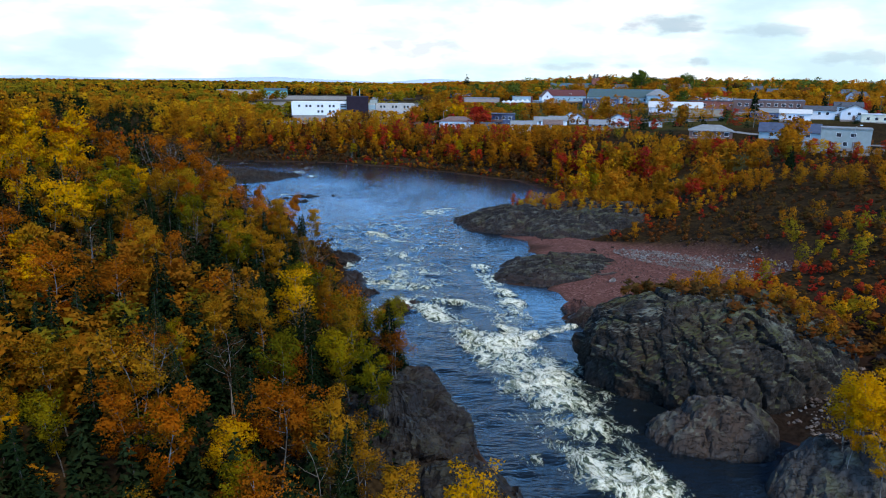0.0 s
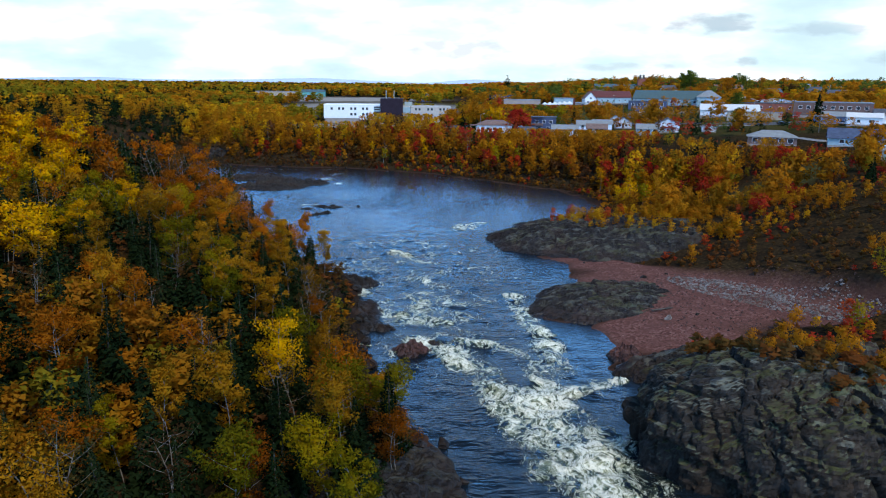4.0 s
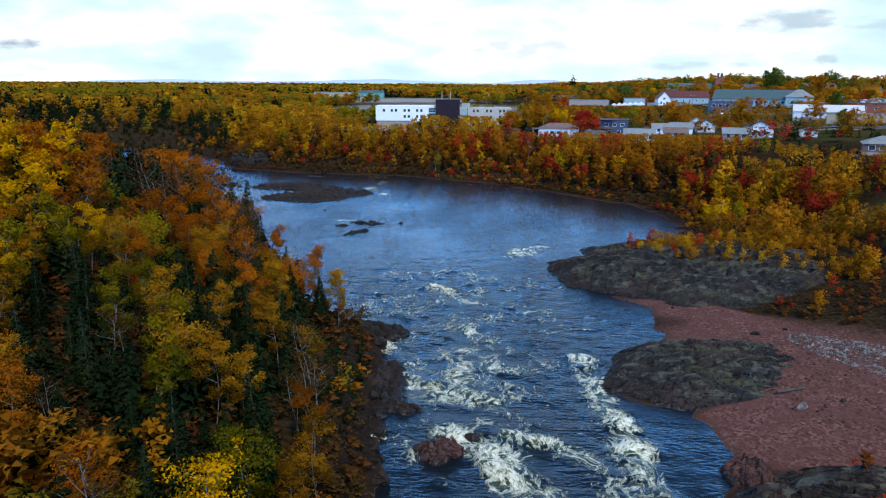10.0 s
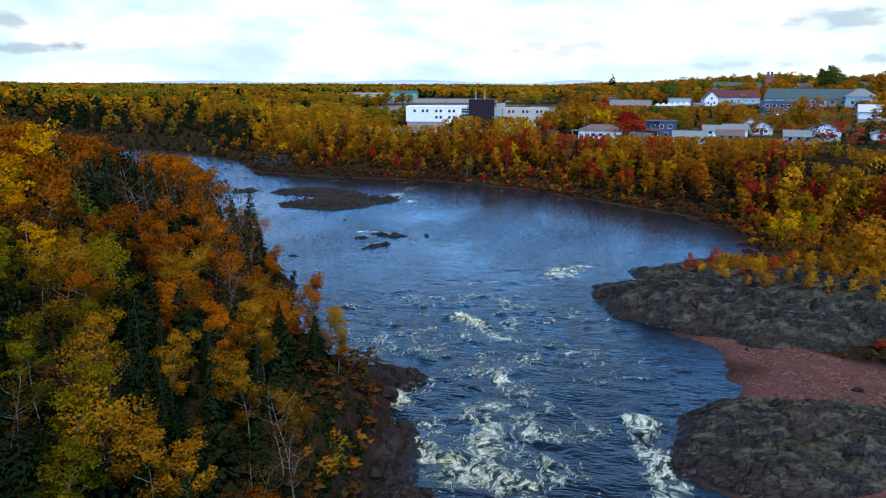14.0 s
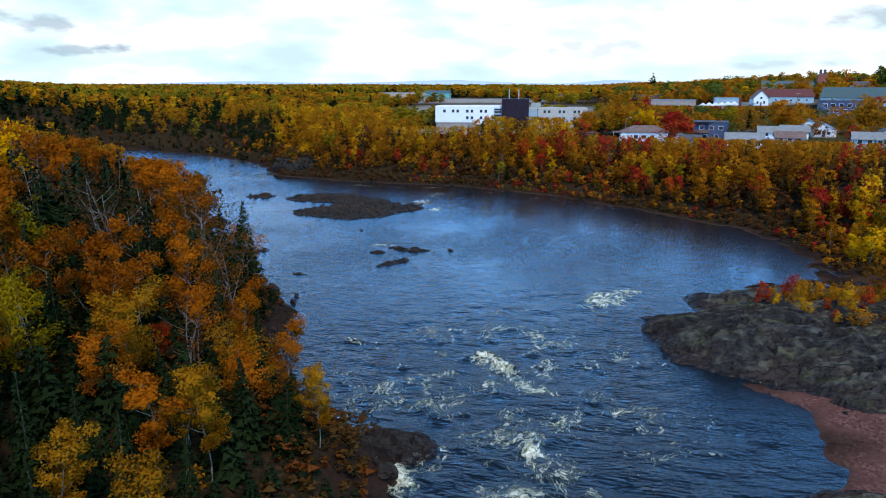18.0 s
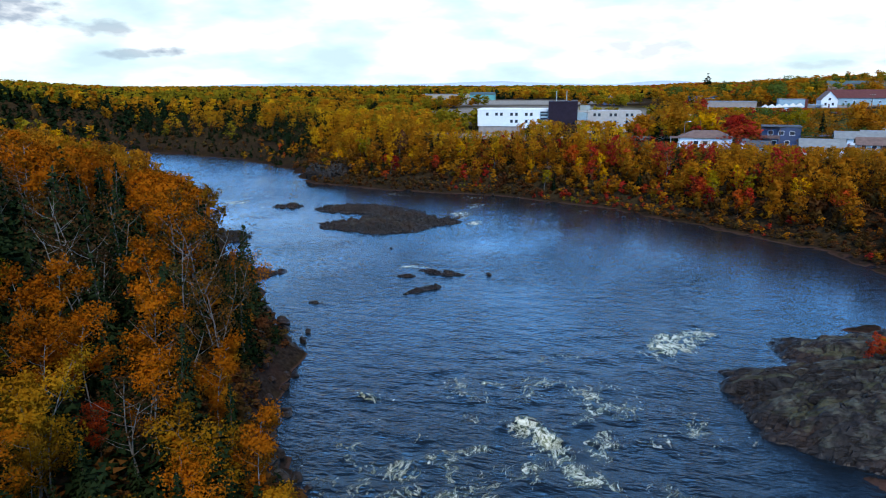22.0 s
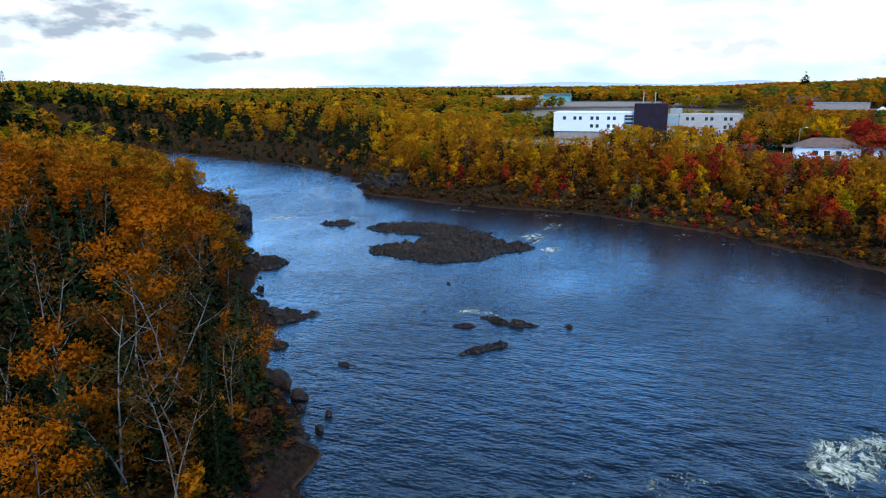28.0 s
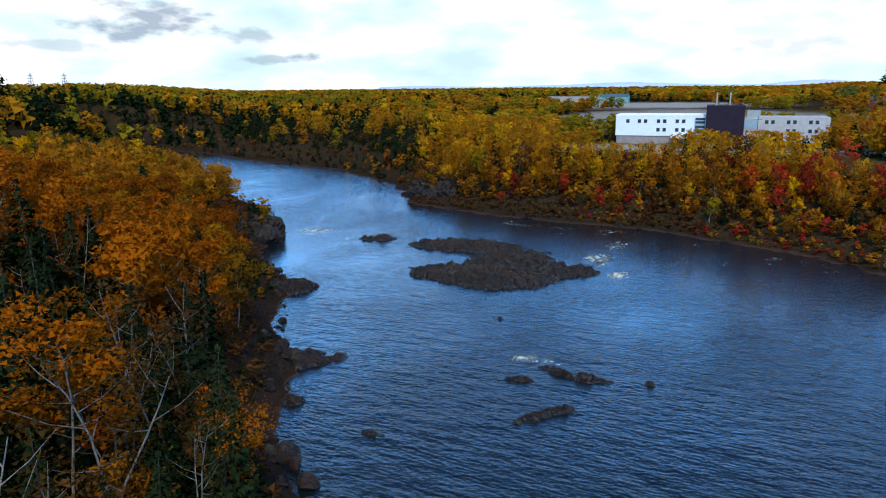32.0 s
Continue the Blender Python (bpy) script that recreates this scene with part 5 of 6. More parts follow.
def utility_pole(x, y, h=10.5):
    ob = new("utility_pole")
    ob.location = (x, y, ground_z(x, y))
    part("post", rod((0, 0, -0.3), (0, 0, h), 0.16), POLE, ob)
    boxp("crossarm", (-1.2, 1.2, -0.07, 0.07, h - 1.0, h - 0.85), POLE, ob)
    for ix in (-1.1, -0.5, 0.5, 1.1):
        boxp("insulator", (ix - 0.05, ix + 0.05, -0.05, 0.05, h - 0.85, h - 0.62), TRIM, ob)
    tagged(ob, "weathered wooden utility pole with a crossarm", "pole", "utility poles")


for ux, uy in ((84, 392), (104, 372), (124, 362), (146, 358), (156, 357), (206, 357), (234, 357), (102, 440), (103, 500), (10, 392), (-30, 410), (140, 300)):
    utility_pole(ux, uy)


def lamp_post(x, y):
    ob = new("street_lamp")
    ob.location = (x, y, ground_z(x, y))
    part("post", rod((0, 0, -0.3), (0, 0, 8), 0.1), STEEL, ob)
    part("arm", rod((0, 0, 7.9), (1.6, 0, 8.3), 0.05), STEEL, ob)
    boxp("lamp_head", (1.4, 2.1, -0.14, 0.14, 8.2, 8.38), TRIM, ob)
    tagged(ob, "grey steel street lamp beside the lane", "street lamp", "street lamps")


for ux, uy in ((130, 214), (152, 392), (8, 372)):
    lamp_post(ux, uy)

TYRE = mat_plain("tyre_rubber", (0.015, 0.015, 0.016), 0.9, 0.1)


def car_body(l, w, z0, z1, top):
    """Rounded lower body or a tapered cabin."""
    bm = bmesh.new()
    box(bm, -l / 2, l / 2, -w / 2, w / 2, z0, z1)
    for v in bm.verts:
        if v.co.z > z1 - 0.01:
            v.co.x *= top
            v.co.y *= 0.5 + top / 2
    bmesh.ops.bevel(bm, geom=list(bm.edges), offset=0.12, segments=2, affect="EDGES")
    return bm


def car(x, y, rot, paint, label):
    ob = new("car")
    ob.matrix_basis = pose(x, y, ground_z(x, y) + 0.2, 0, 0, rot)
    part("body", car_body(4.4, 1.8, 0.3, 0.95, 0.97), paint, ob)
    part("cabin", car_body(2.5, 1.6, 0.9, 1.5, 0.75), PANE, ob)
    for wx_ in (-1.35, 1.35):
        for wy_ in (-0.85, 0.85):
            part("wheel", rod((wx_, wy_ - 0.1, 0.32), (wx_, wy_ + 0.1, 0.32), 0.33, 12), TYRE, ob)
    boxp("bumper", (2.1, 2.25, -0.8, 0.8, 0.35, 0.55), TYRE, ob)
    tagged(ob, label, "car", "parked cars")


CARS = {"black": mat_plain("car_black", (0.012, 0.012, 0.014), 0.25, 0.1), "silver": mat_plain("car_silver", (0.4, 0.41, 0.42), 0.3, 0.05, 0.5), "red": mat_plain("car_red", (0.25, 0.02, 0.02), 0.25, 0.1)}
for cx_, cy_, cr, cc in ((92, 258, 30, "black"), (148, 350, 5, "black"), (180, 349, 5, "silver"), (164, 328, 80, "silver"), (108, 452, 90, "silver"), (113, 453, 90, "red"), (118, 452, 90, "black"), (206, 322, 20, "black"), (30, 384, -20, "silver"), (-52, 402, 5, "black"), (-44, 402, 5, "silver")):
    car(cx_, cy_, cr, CARS[cc], "%s car parked in the town" % cc)


def pylon(x, y, h):
    ob = new("transmission_tower")
    ob.location = (x, y, ground_z(x, y))
    for sx in (-1, 1):
        for sy in (-1, 1):
            part("leg", rod((sx * 4, sy * 4, -1), (sx * 0.6, sy * 0.6, h), 0.35, 4), STEEL, ob)
    for z in (0.62, 0.76, 0.9):
        part("crossarm", rod((-7, 0, h * z), (7, 0, h * z), 0.3, 4), STEEL, ob)
    for z in (0.2, 0.4, 0.55):
        w = 4 - 3.4 * z
        part("brace", rod((-w, -w, h * z), (w, -w, h * z + 4), 0.2, 4), STEEL, ob)
        part("brace", rod((w, -w, h * z), (-w, -w, h * z + 4), 0.2, 4), STEEL, ob)
    tagged(ob, "steel lattice transmission tower far over the woods", "pylon", "transmission towers")


for px_, py_, ph_ in ((-1010, 760, 36), (-985, 840, 30), (-1000, 798, 30)):
    pylon(px_, py_, ph_)

LOGWOOD = mat_plain("drift_log", (0.075, 0.062, 0.052), 0.9, 0.25)
for (ax, ay), (bx, by), lr, lab in (((29, 129), (33, 131), 0.16, "dark drift log lying on the pebble beach"), ((26, 131.5), (29, 131), 0.12, "dark drift log lying on the pebble beach"),
                                    ((-46, 152), (-42, 158), 0.16, "pale fallen birch stem on the bank"), ((-44, 151), (-39.5, 156.5), 0.11, "pale fallen birch stem on the bank"),
                                    ((-60, 177), (-54, 181), 0.15, "pale fallen birch stem on the bank")):
    za, zb = max(ground_z(ax, ay), 0) + lr + 0.35, max(ground_z(bx, by), 0) + lr + 0.1
    lg = new("fallen_log")
    lg.location = (ax, ay, za)
    tagged(lg, lab, "log")
    part("stem", rod((0, 0, 0), (bx - ax, by - ay, zb - za), lr, 8), LOGWOOD, lg)
    part("branch", rod(((bx - ax) * 0.6, (by - ay) * 0.6, (zb - za) * 0.6), ((bx - ax) * 0.7 + 0.5, (by - ay) * 0.7 - 0.4, (zb - za) * 0.6 + 0.6), lr * 0.4, 5), LOGWOOD, lg)


# ---- trees ----
def tube(points, r0, r1, sides=5):
    """A tapered tube along points: vertices and triangles."""
    pts = np.asarray(points, float)
    n = len(pts)
    V, Fc = [], []
    for i, p in enumerate(pts):
        t = pts[min(i + 1, n - 1)] - pts[max(i - 1, 0)]
        t = t / (np.linalg.norm(t) + 1e-9)
        a = np.cross(t, (0.3, 0.9, 0.1))
        a = a / np.linalg.norm(a)
        b = np.cross(t, a)
        rad = r0 + (r1 - r0) * i / (n - 1)
        for k in range(sides):
            th = 2 * math.pi * k / sides
            V.append(p + rad * (a * math.cos(th) + b * math.sin(th)))
    for i in range(n - 1):
        for k in range(sides):
            a0, a1 = i * sides + k, i * sides + (k + 1) % sides
            Fc += [(a0, a1, a1 + sides), (a0, a1 + sides, a0 + sides)]
    return np.array(V), np.array(Fc)


def join(tubes):
    V, Fc, o = [], [], 0
    for v, f in tubes:
        V.append(v)
        Fc.append(f + o)
        o += len(v)
    return np.concatenate(V), np.concatenate(Fc)


def leaf_tris(centres, sizes, g, flat=0.0, droop=None):
    """One small three-cornered leaf spray at each centre."""
    n = len(centres)
    u = g.normal(size=(n, 3))
    u[:, 2] *= 1 - flat
    if droop is not None:
        u = droop + 0.45 * u
    u /= np.linalg.norm(u, axis=1, keepdims=True)
    v = np.cross(u, g.normal(size=(n, 3)) * np.array([1 - flat * 0.7, 1 - flat * 0.7, 1.0]))
    v /= np.linalg.norm(v, axis=1, keepdims=True) + 1e-9
    s = np.asarray(sizes)[:, None]
    a, b = g.uniform(0.45, 0.75, (n, 1)), g.uniform(0.3, 0.7, (n, 1))
    return np.stack([centres + u * s, centres - u * s * b + v * s * a, centres - u * s * b - v * s * a], 1)


def face_out(tris, out, loose=0.35):
    """Turn each leaf spray outwards; also the soft normals of the crown."""
    out = out / (np.linalg.norm(out, axis=1, keepdims=True) + 1e-9)
    nrm = np.cross(tris[:, 1] - tris[:, 0], tris[:, 2] - tris[:, 0])
    nrm /= np.linalg.norm(nrm, axis=1, keepdims=True) + 1e-9
    back = (nrm * out).sum(1) < 0
    tris[back] = tris[back][:, ::-1]
    nrm[back] *= -1
    soft = out + loose * nrm
    return tris, soft / (np.linalg.norm(soft, axis=1, keepdims=True) + 1e-9)


def broadleaf(seed, h, n, size, spread=1.0, start=0.36, stems=1, puff=1.0, loose=0.3, limbs=11):
    """Trunk with limbs and twigs, and leaf sprays in clumps along the outer half of the limbs."""
    g = np.random.default_rng(seed)
    tubes, clumps = [], []
    each = limbs if stems == 1 else max(5, limbs * 2 // 3)
    for s in range(stems):
        lean = g.normal(0, 0.05 + 0.06 * (stems > 1), 2) * h
        foot = g.normal(0, 0.25, 2) * (stems > 1)
        top = h * (1 if s == 0 else g.uniform(0.75, 0.95))
        knots = (0, 0.2, 0.4, 0.6, 0.8, 0.96)
        tr = [(foot[0] + lean[0] * t ** 1.5 + 0.28 * math.sin(5 * t + seed), foot[1] + lean[1] * t ** 1.5 + 0.28 * math.cos(4 * t + seed), top * t) for t in knots]
        tubes.append(tube(tr, 0.0062 * h + 0.015, 0.02))
        a = g.uniform(0, 6)
        for k in range(each):
            t = min(start + (0.95 - start) * (k + g.uniform(0, 0.9)) / each, 0.95)
            a += 2.4 + g.uniform(-0.5, 0.5)
            base = np.array([np.interp(t, knots, [q[i] for q in tr]) for i in range(3)])
            rise = (t - start) / (0.96 - start)
            ln = spread * h * 0.25 * (0.55 + 1.5 * rise - 1.75 * rise * rise) * g.uniform(0.75, 1.25)
            tip = base + np.array([math.cos(a) * ln, math.sin(a) * ln, ln * g.uniform(0.5, 1.0)])
            mid = base * 0.5 + tip * 0.5 + np.array([0, 0, -0.08 * ln])
            tubes.append(tube([base, mid, tip], 0.0024 * h + 0.010, 0.008, 3))
            for q in (0.5, 0.8, 1.05):
                side = g.normal(0, 0.16 * ln, 3)
                clumps.append((*(base * (1 - q) + tip * q + side), h * 0.070 * spread * g.uniform(0.6, 1.3)))
        clumps.append((*tr[-1], h * 0.060 * spread))
        clumps.append((*tr[-2], h * 0.085 * spread))
    cl = np.array(clumps)
    cl[:, 3] *= puff
    w = cl[:, 3] ** 2
    pick = g.choice(len(cl), n, p=w / w.sum())
    dirs = g.normal(size=(n, 3))
    dirs /= np.linalg.norm(dirs, axis=1, keepdims=True)
    rad = cl[pick, 3] * (0.3 + 0.95 * g.uniform(0, 1, n) ** 0.8)
    c = cl[pick, :3] + dirs * rad[:, None] * np.array([1, 1, 0.8])
    mid = np.array([cl[:, 0].mean(), cl[:, 1].mean(), cl[:, 2].mean()])
    out = 0.45 * dirs + (c - mid) / (h * 0.20) + (0, 0, 0.30)
    return tubes, face_out(leaf_tris(c, size * g.uniform(0.55, 1.45, n), g, 0.25), out, loose)


def conifer(seed, h, n, size, width=0.2):
    """Straight trunk with tiers of drooping boughs."""
    g = np.random.default_rng(seed)
    tiers = 19
    t = g.uniform(0, 1, n)
    k = np.floor((1 - (1 - t) ** 0.6) * tiers)
    zt = 0.08 + 0.92 * (k + g.uniform(0, 0.8, n)) / tiers
    boughs = 11
    ang = (np.floor(g.uniform(0, boughs, n)) + 0.5 * (k % 2) + g.normal(0, 0.16, n)) / boughs * 2 * np.pi + 0.7 * k
    reach = width * h * (1.02 - zt) * (0.6 + 0.65 * vnoise(ang * 2, k * 3.3, 1.0, seed)) + 0.08
    q = g.uniform(0.2, 1.0, n) ** 0.65
    c = np.stack([np.cos(ang) * reach * q, np.sin(ang) * reach * q, zt * h - 0.35 * reach * q + 0.12 * reach * q * q], 1)
    droop = np.stack([np.cos(ang), np.sin(ang), np.full(n, -0.35)], 1)
    tr = tube([(0, 0, 0), (0.05, 0, h * 0.5), (0, 0, h)], 0.013 * h + 0.04, 0.02)
    out = np.stack([np.cos(ang), np.sin(ang), np.full(n, 0.7)], 1)
    return [tr], face_out(leaf_tris(c, size * g.uniform(0.7, 1.4, n) * (0.6 + 0.6 * (1 - zt)), g, 0.2, droop), out, 0.5)


KINDS = {  # name, label, bark, leaf material
    "gold": ("birch_tree", "white-stemmed birch with thinning golden leaves", BARK_WHITE),
    "orange": ("birch_tree", "white-stemmed birch in burnt-orange autumn leaf", BARK_WHITE),
    "yellow": ("aspen_tree", "slender aspen in bright yellow leaf", BARK_WHITE),
    "lime": ("aspen_tree", "aspen still turning from green to yellow", BARK_WHITE),
    "red": ("maple_tree", "maple in deep red autumn leaf", BARK_BROWN),
    "spruce": ("spruce_tree", "dark green pointed spruce", BARK_BROWN),
    "green": ("maple_tree", "broad maple still in green leaf", BARK_BROWN),
    "brush": ("bare_birch", "nearly bare birch with pale forking stems", BARK_WHITE),
}
GROUPS = {"gold": "golden birches", "orange": "orange birches", "yellow": "yellow aspens", "lime": "green aspens", "red": "red maples", "green": "green maples", "spruce": "spruces", "brush": "bare birches"}
PROTO = {}


def prototypes():
    s = 100
    for kind, (nm, lab, bark) in KINDS.items():
        for lod, (n, size) in {"near": (3700, 0.130), "mid": (1350, 0.220), "far": (620, 0.30)}.items():
            forms = []
            for i in range(3 if lod != "far" else 2):
                s += 1
                if kind == "spruce":
                    tr, lv = conifer(s, 10, int(n * 0.42), size * 1.8, (0.21, 0.18, 0.25)[i])
                elif kind == "brush":
                    tr, lv = broadleaf(s, 10, n // 5, size, 0.95, 0.35, 2)
                else:
                    tr, lv = broadleaf(s, 10, n, size, (0.72, 0.98, 0.84)[i] * (1.1 if kind in ("red", "orange", "green") else 1.0), (0.30, 0.26, 0.34)[i] + 0.08 * (kind == "yellow"), (1, 2, 1)[i], 1.15 if lod == "near" else 1.2, 0.12)
                wood = []
                if kind == "brush":  # bare, so that each limb shows
                    wood = [("trunk" if len(f) > 30 else "limb", mesh_np("limb", v, f, bark, True)) for v, f in tr]
                else:
                    v, f = join(tr)
                    wood = [("trunk", mesh_np("trunk", v, f, bark, True))]
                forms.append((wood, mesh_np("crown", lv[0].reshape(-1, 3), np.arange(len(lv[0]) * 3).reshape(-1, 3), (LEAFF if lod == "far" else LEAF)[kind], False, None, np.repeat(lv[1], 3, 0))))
            PROTO[kind, lod] = forms


prototypes()


def plant(kind, lod, x, y, h, k, z=None, tilt=0.0):
    nm, lab, bark = KINDS[kind]
    wood, cm = PROTO[kind, lod][k % len(PROTO[kind, lod])]
    base = new(nm)
    zz = (ground_z(x, y) if z is None else z) - 0.15
    q = random.Random(k * 13 + 5)
    base.matrix_basis = pose(x, y, zz, q.uniform(-4, 4), q.uniform(-4, 4) + tilt, q.uniform(0, 360)) @ Matrix.Diagonal((h / 10 * q.uniform(0.9, 1.15),) * 2 + (h / 10, 1))
    for pn, tm in wood:
        under(pn, tm, base)
    under("crown", cm, base)
    tagged(base, lab, "tree", GROUPS[kind])
    return base


def pick(p, u):
    acc = 0
    for kk, pp in p:
        acc += pp
        if u < acc:
            return kk
    return p[0][0]


def scatter(x0, x1, y0, y1, gap, seed):
    """Jittered points over a rectangle."""
    g = np.random.default_rng(seed)
    xs, ys = np.meshgrid(np.arange(x0, x1, gap), np.arange(y0, y1, gap))
    xs, ys = xs.ravel() + g.uniform(-0.48, 0.48, xs.size) * gap, ys.ravel() + g.uniform(-0.48, 0.48, ys.size) * gap
    return xs, ys, g.uniform(0, 1, (xs.size, 4))


def mix_at(x, y, left):
    """Which kinds grow where."""
    patch = float(vnoise(np.array([x]), np.array([y]), 26, 91)[0])
    if left:
        if x < -190 or y > 330:
            return [("spruce", 0.50), ("lime", 0.14), ("gold", 0.20), ("orange", 0.12), ("yellow", 0.04)]
        if y > 205:
            return [("orange", 0.66), ("spruce", 0.20), ("gold", 0.07), ("brush", 0.05), ("lime", 0.02)]
        if (x + 86) ** 2 / 420 + (y - 184) ** 2 / 220 < 1:
            return [("spruce", 0.74), ("orange", 0.12), ("brush", 0.12), ("gold", 0.02)]
        if (x + 56) ** 2 / 130 + (y - 163) ** 2 / 110 < 1:
            return [("brush", 0.30), ("spruce", 0.46), ("orange", 0.24)]
        if (x + 67) ** 2 / 200 + (y - 171) ** 2 / 380 < 1:
            return [("spruce", 0.54), ("brush", 0.28), ("orange", 0.18)]
        if y > 160 and x > -75:
            return [("orange", 0.42), ("spruce", 0.30), ("brush", 0.27), ("lime", 0.01)]
        if y > 165:
            return [("orange", 0.58), ("spruce", 0.27), ("gold", 0.05), ("brush", 0.10)]
        if y > 142 and x > -75:
            return [("orange", 0.46), ("spruce", 0.38), ("brush", 0.15), ("lime", 0.01)]
        if (x + 36) ** 2 / 190 + (y - 90) ** 2 / 620 < 1:
            return [("spruce", 0.60), ("brush", 0.13), ("gold", 0.14), ("orange", 0.08), ("lime", 0.05)]
        if y < 95:
            return [("spruce", 0.30 + 0.14 * patch), ("gold", 0.28), ("orange", 0.13), ("lime", 0.13), ("yellow", 0.06), ("brush", 0.06), ("red", 0.03)]
        if x < -46:
            return [("yellow", 0.16 + 0.34 * (patch > 0.45)), ("gold", 0.22), ("spruce", 0.34), ("lime", 0.11), ("orange", 0.10), ("brush", 0.03)]
        return [("gold", 0.28), ("orange", 0.18), ("spruce", 0.38), ("lime", 0.06), ("brush", 0.08), ("yellow", 0.01), ("red", 0.01)]
    if y > 345 and x < 0:
        return [("lime", 0.36), ("gold", 0.28), ("orange", 0.12), ("yellow", 0.09), ("spruce", 0.15)]
    if y > 255:
        return [("gold", 0.24), ("orange", 0.32), ("red", 0.06 + 0.18 * (x > -30) * (patch > 0.4)), ("lime", 0.08), ("yellow", 0.12), ("spruce", 0.06), ("brush", 0.13)]
    return [("orange", 0.30), ("gold", 0.36), ("red", 0.10), ("yellow", 0.14), ("spruce", 0.05), ("lime", 0.05)]


TOWN = [(14, 362, 14, 7), (39, 364, 9, 7), (44, 330, 9, 7), (58, 352, 11, 6), (60, 336, 7, 6), (79, 386, 5, 5), (88, 326, 8, 8), (77, 319, 7, 6), (105, 324, 5, 5), (108, 264, 11, 9), (131, 248, 14, 9), (130, 216, 14, 11),
        (182, 318, 34, 16), (166, 338, 14, 10), (147, 516, 30, 16), (166, 494, 12, 10), (116, 458, 16, 14), (143, 394, 20, 14), (145, 370, 17, 6), (178, 366, 22, 12), (170, 408, 20, 10), (56, 596, 34, 16), (74, 556, 20, 12),
        (114, 570, 24, 12), (150, 704, 30, 14), (-172, 820, 26, 26), (-45, 405, 42, 14), (-45, 425, 42, 14), (-34, 695, 9, 10), (36, 660, 16, 14), (-150, 770, 110, 68), (95, 222, 24, 10), (8, 347, 22, 6), (-66, 385, 5, 18),
        (-75, 560, 75, 110), (-130, 690, 90, 40), (140, 480, 40, 10), (205, 352, 120, 5), (120, 430, 5, 50), (197, 462, 12, 8)]


def clear(x, y):
    """True where no wood grows: yards, roofs, lawns, rock and beach."""
    c = np.zeros(x.shape, bool)
    for cx, cy, rx, ry in TOWN:
        c |= ((x - cx) / rx) ** 2 + ((y - cy) / ry) ** 2 < 1
    c |= beach_mask(x, y) > 0.3
    for cx, cy, rx, ry in ((41, 87, 26, 18), (43, 68, 18, 14), (33, 181, 29, 17), (-3, 58, 8, 7), (-2, 70, 7.5, 13)):
        c |= ((x - cx) / rx) ** 2 + ((y - cy) / ry) ** 2 < 1
    return c


overflow = []
xs, ys, us = scatter(-230, 4, 26, 330, 4.3, 11)
d, left = banks(xs, ys)
zs = top_z(xs, ys)
HEAD = (ys > 252) & (xs > -158) & (d < 20)  # the bare headland
ok = (d > 5.4 - 2.0 * sstep(138, 152, ys) + 3.0 * sstep(185, 215, ys)) & left & ~clear(xs, ys) & ~HEAD & (xs > -0.72 * ys - 22) & (d < 62) & ((ys > 48) | (us[:, 3] < 0.35)) & ((d < 7) | (us[:, 3] < 0.84))
away = to_line(xs, ys, [(-8, 10), (-8, 90), (-24, 150), (-30, 175)])
order = np.argsort(away)
order = order[ok[order]]
LIMIT = {"birch_tree": 290, "spruce_tree": 299, "aspen_tree": 200, "bare_birch": 90, "maple_tree": 30}
count = {}
for i in order:
    x, y, u, z, dd = xs[i], ys[i], us[i], zs[i], d[i]
    kind = pick(mix_at(x, y, True), u[0])
    h = {"spruce": 5.5 + 6.5 * u[1], "brush": 8 + 3.5 * u[1], "red": 5 + 4 * u[1]}.get(kind, 7.6 + 5.0 * u[1]) * (0.74 + 0.26 * min(1, dd / 10)) * (1 - 0.12 * (y > 215)) * (0.88 + 0.44 * float(sstep(138, 160, y)) - 0.24 * float(sstep(192, 222, y)))
    nm = KINDS[kind][0]
    count[nm] = count.get(nm, 0) + 1
    if count[nm] > LIMIT[nm]:
        overflow.append((x, y, z, h, kind, "m", int(u[2] * 99), u[2] * 40, u[3], 1.0))
    else:
        plant(kind, "near" if away[i] < 40 else "mid", x, y, h, int(u[2] * 9999), z)
# trees that stand out
for kind, x, y, h, sunk in (("orange", -17, 55, 9.5, 0), ("orange", -19, 57, 8.5, 0), ("orange", -15.5, 57, 8.0, 0), ("spruce", -33, 57, 8.5, 0), ("yellow", 34.6, 58.5, 7.5, 0.4), ("yellow", 36.5, 57.5, 8.0, 0.4), ("yellow", 35.6, 60.5, 7.5, 0.4),
                            ("yellow", 33.0, 57.5, 6.5, 0.4), ("yellow", 33.4, 59.8, 6.5, 0.4), ("yellow", 37.5, 60, 8.0, 0.4), ("yellow", 35, 55.5, 7.0, 0.4), ("lime", -9.5, 78, 8.5, 0), ("gold", -10.5, 84, 9.0, 0), ("orange", -8.5, 74, 6.0, 0), ("yellow", -38, 52, 6, 0)):
    plant(kind, "near", x, y, h, int(abs(x) * 10), float(top_z(np.array([float(x)]), np.array([float(y)]))[0]) - sunk)

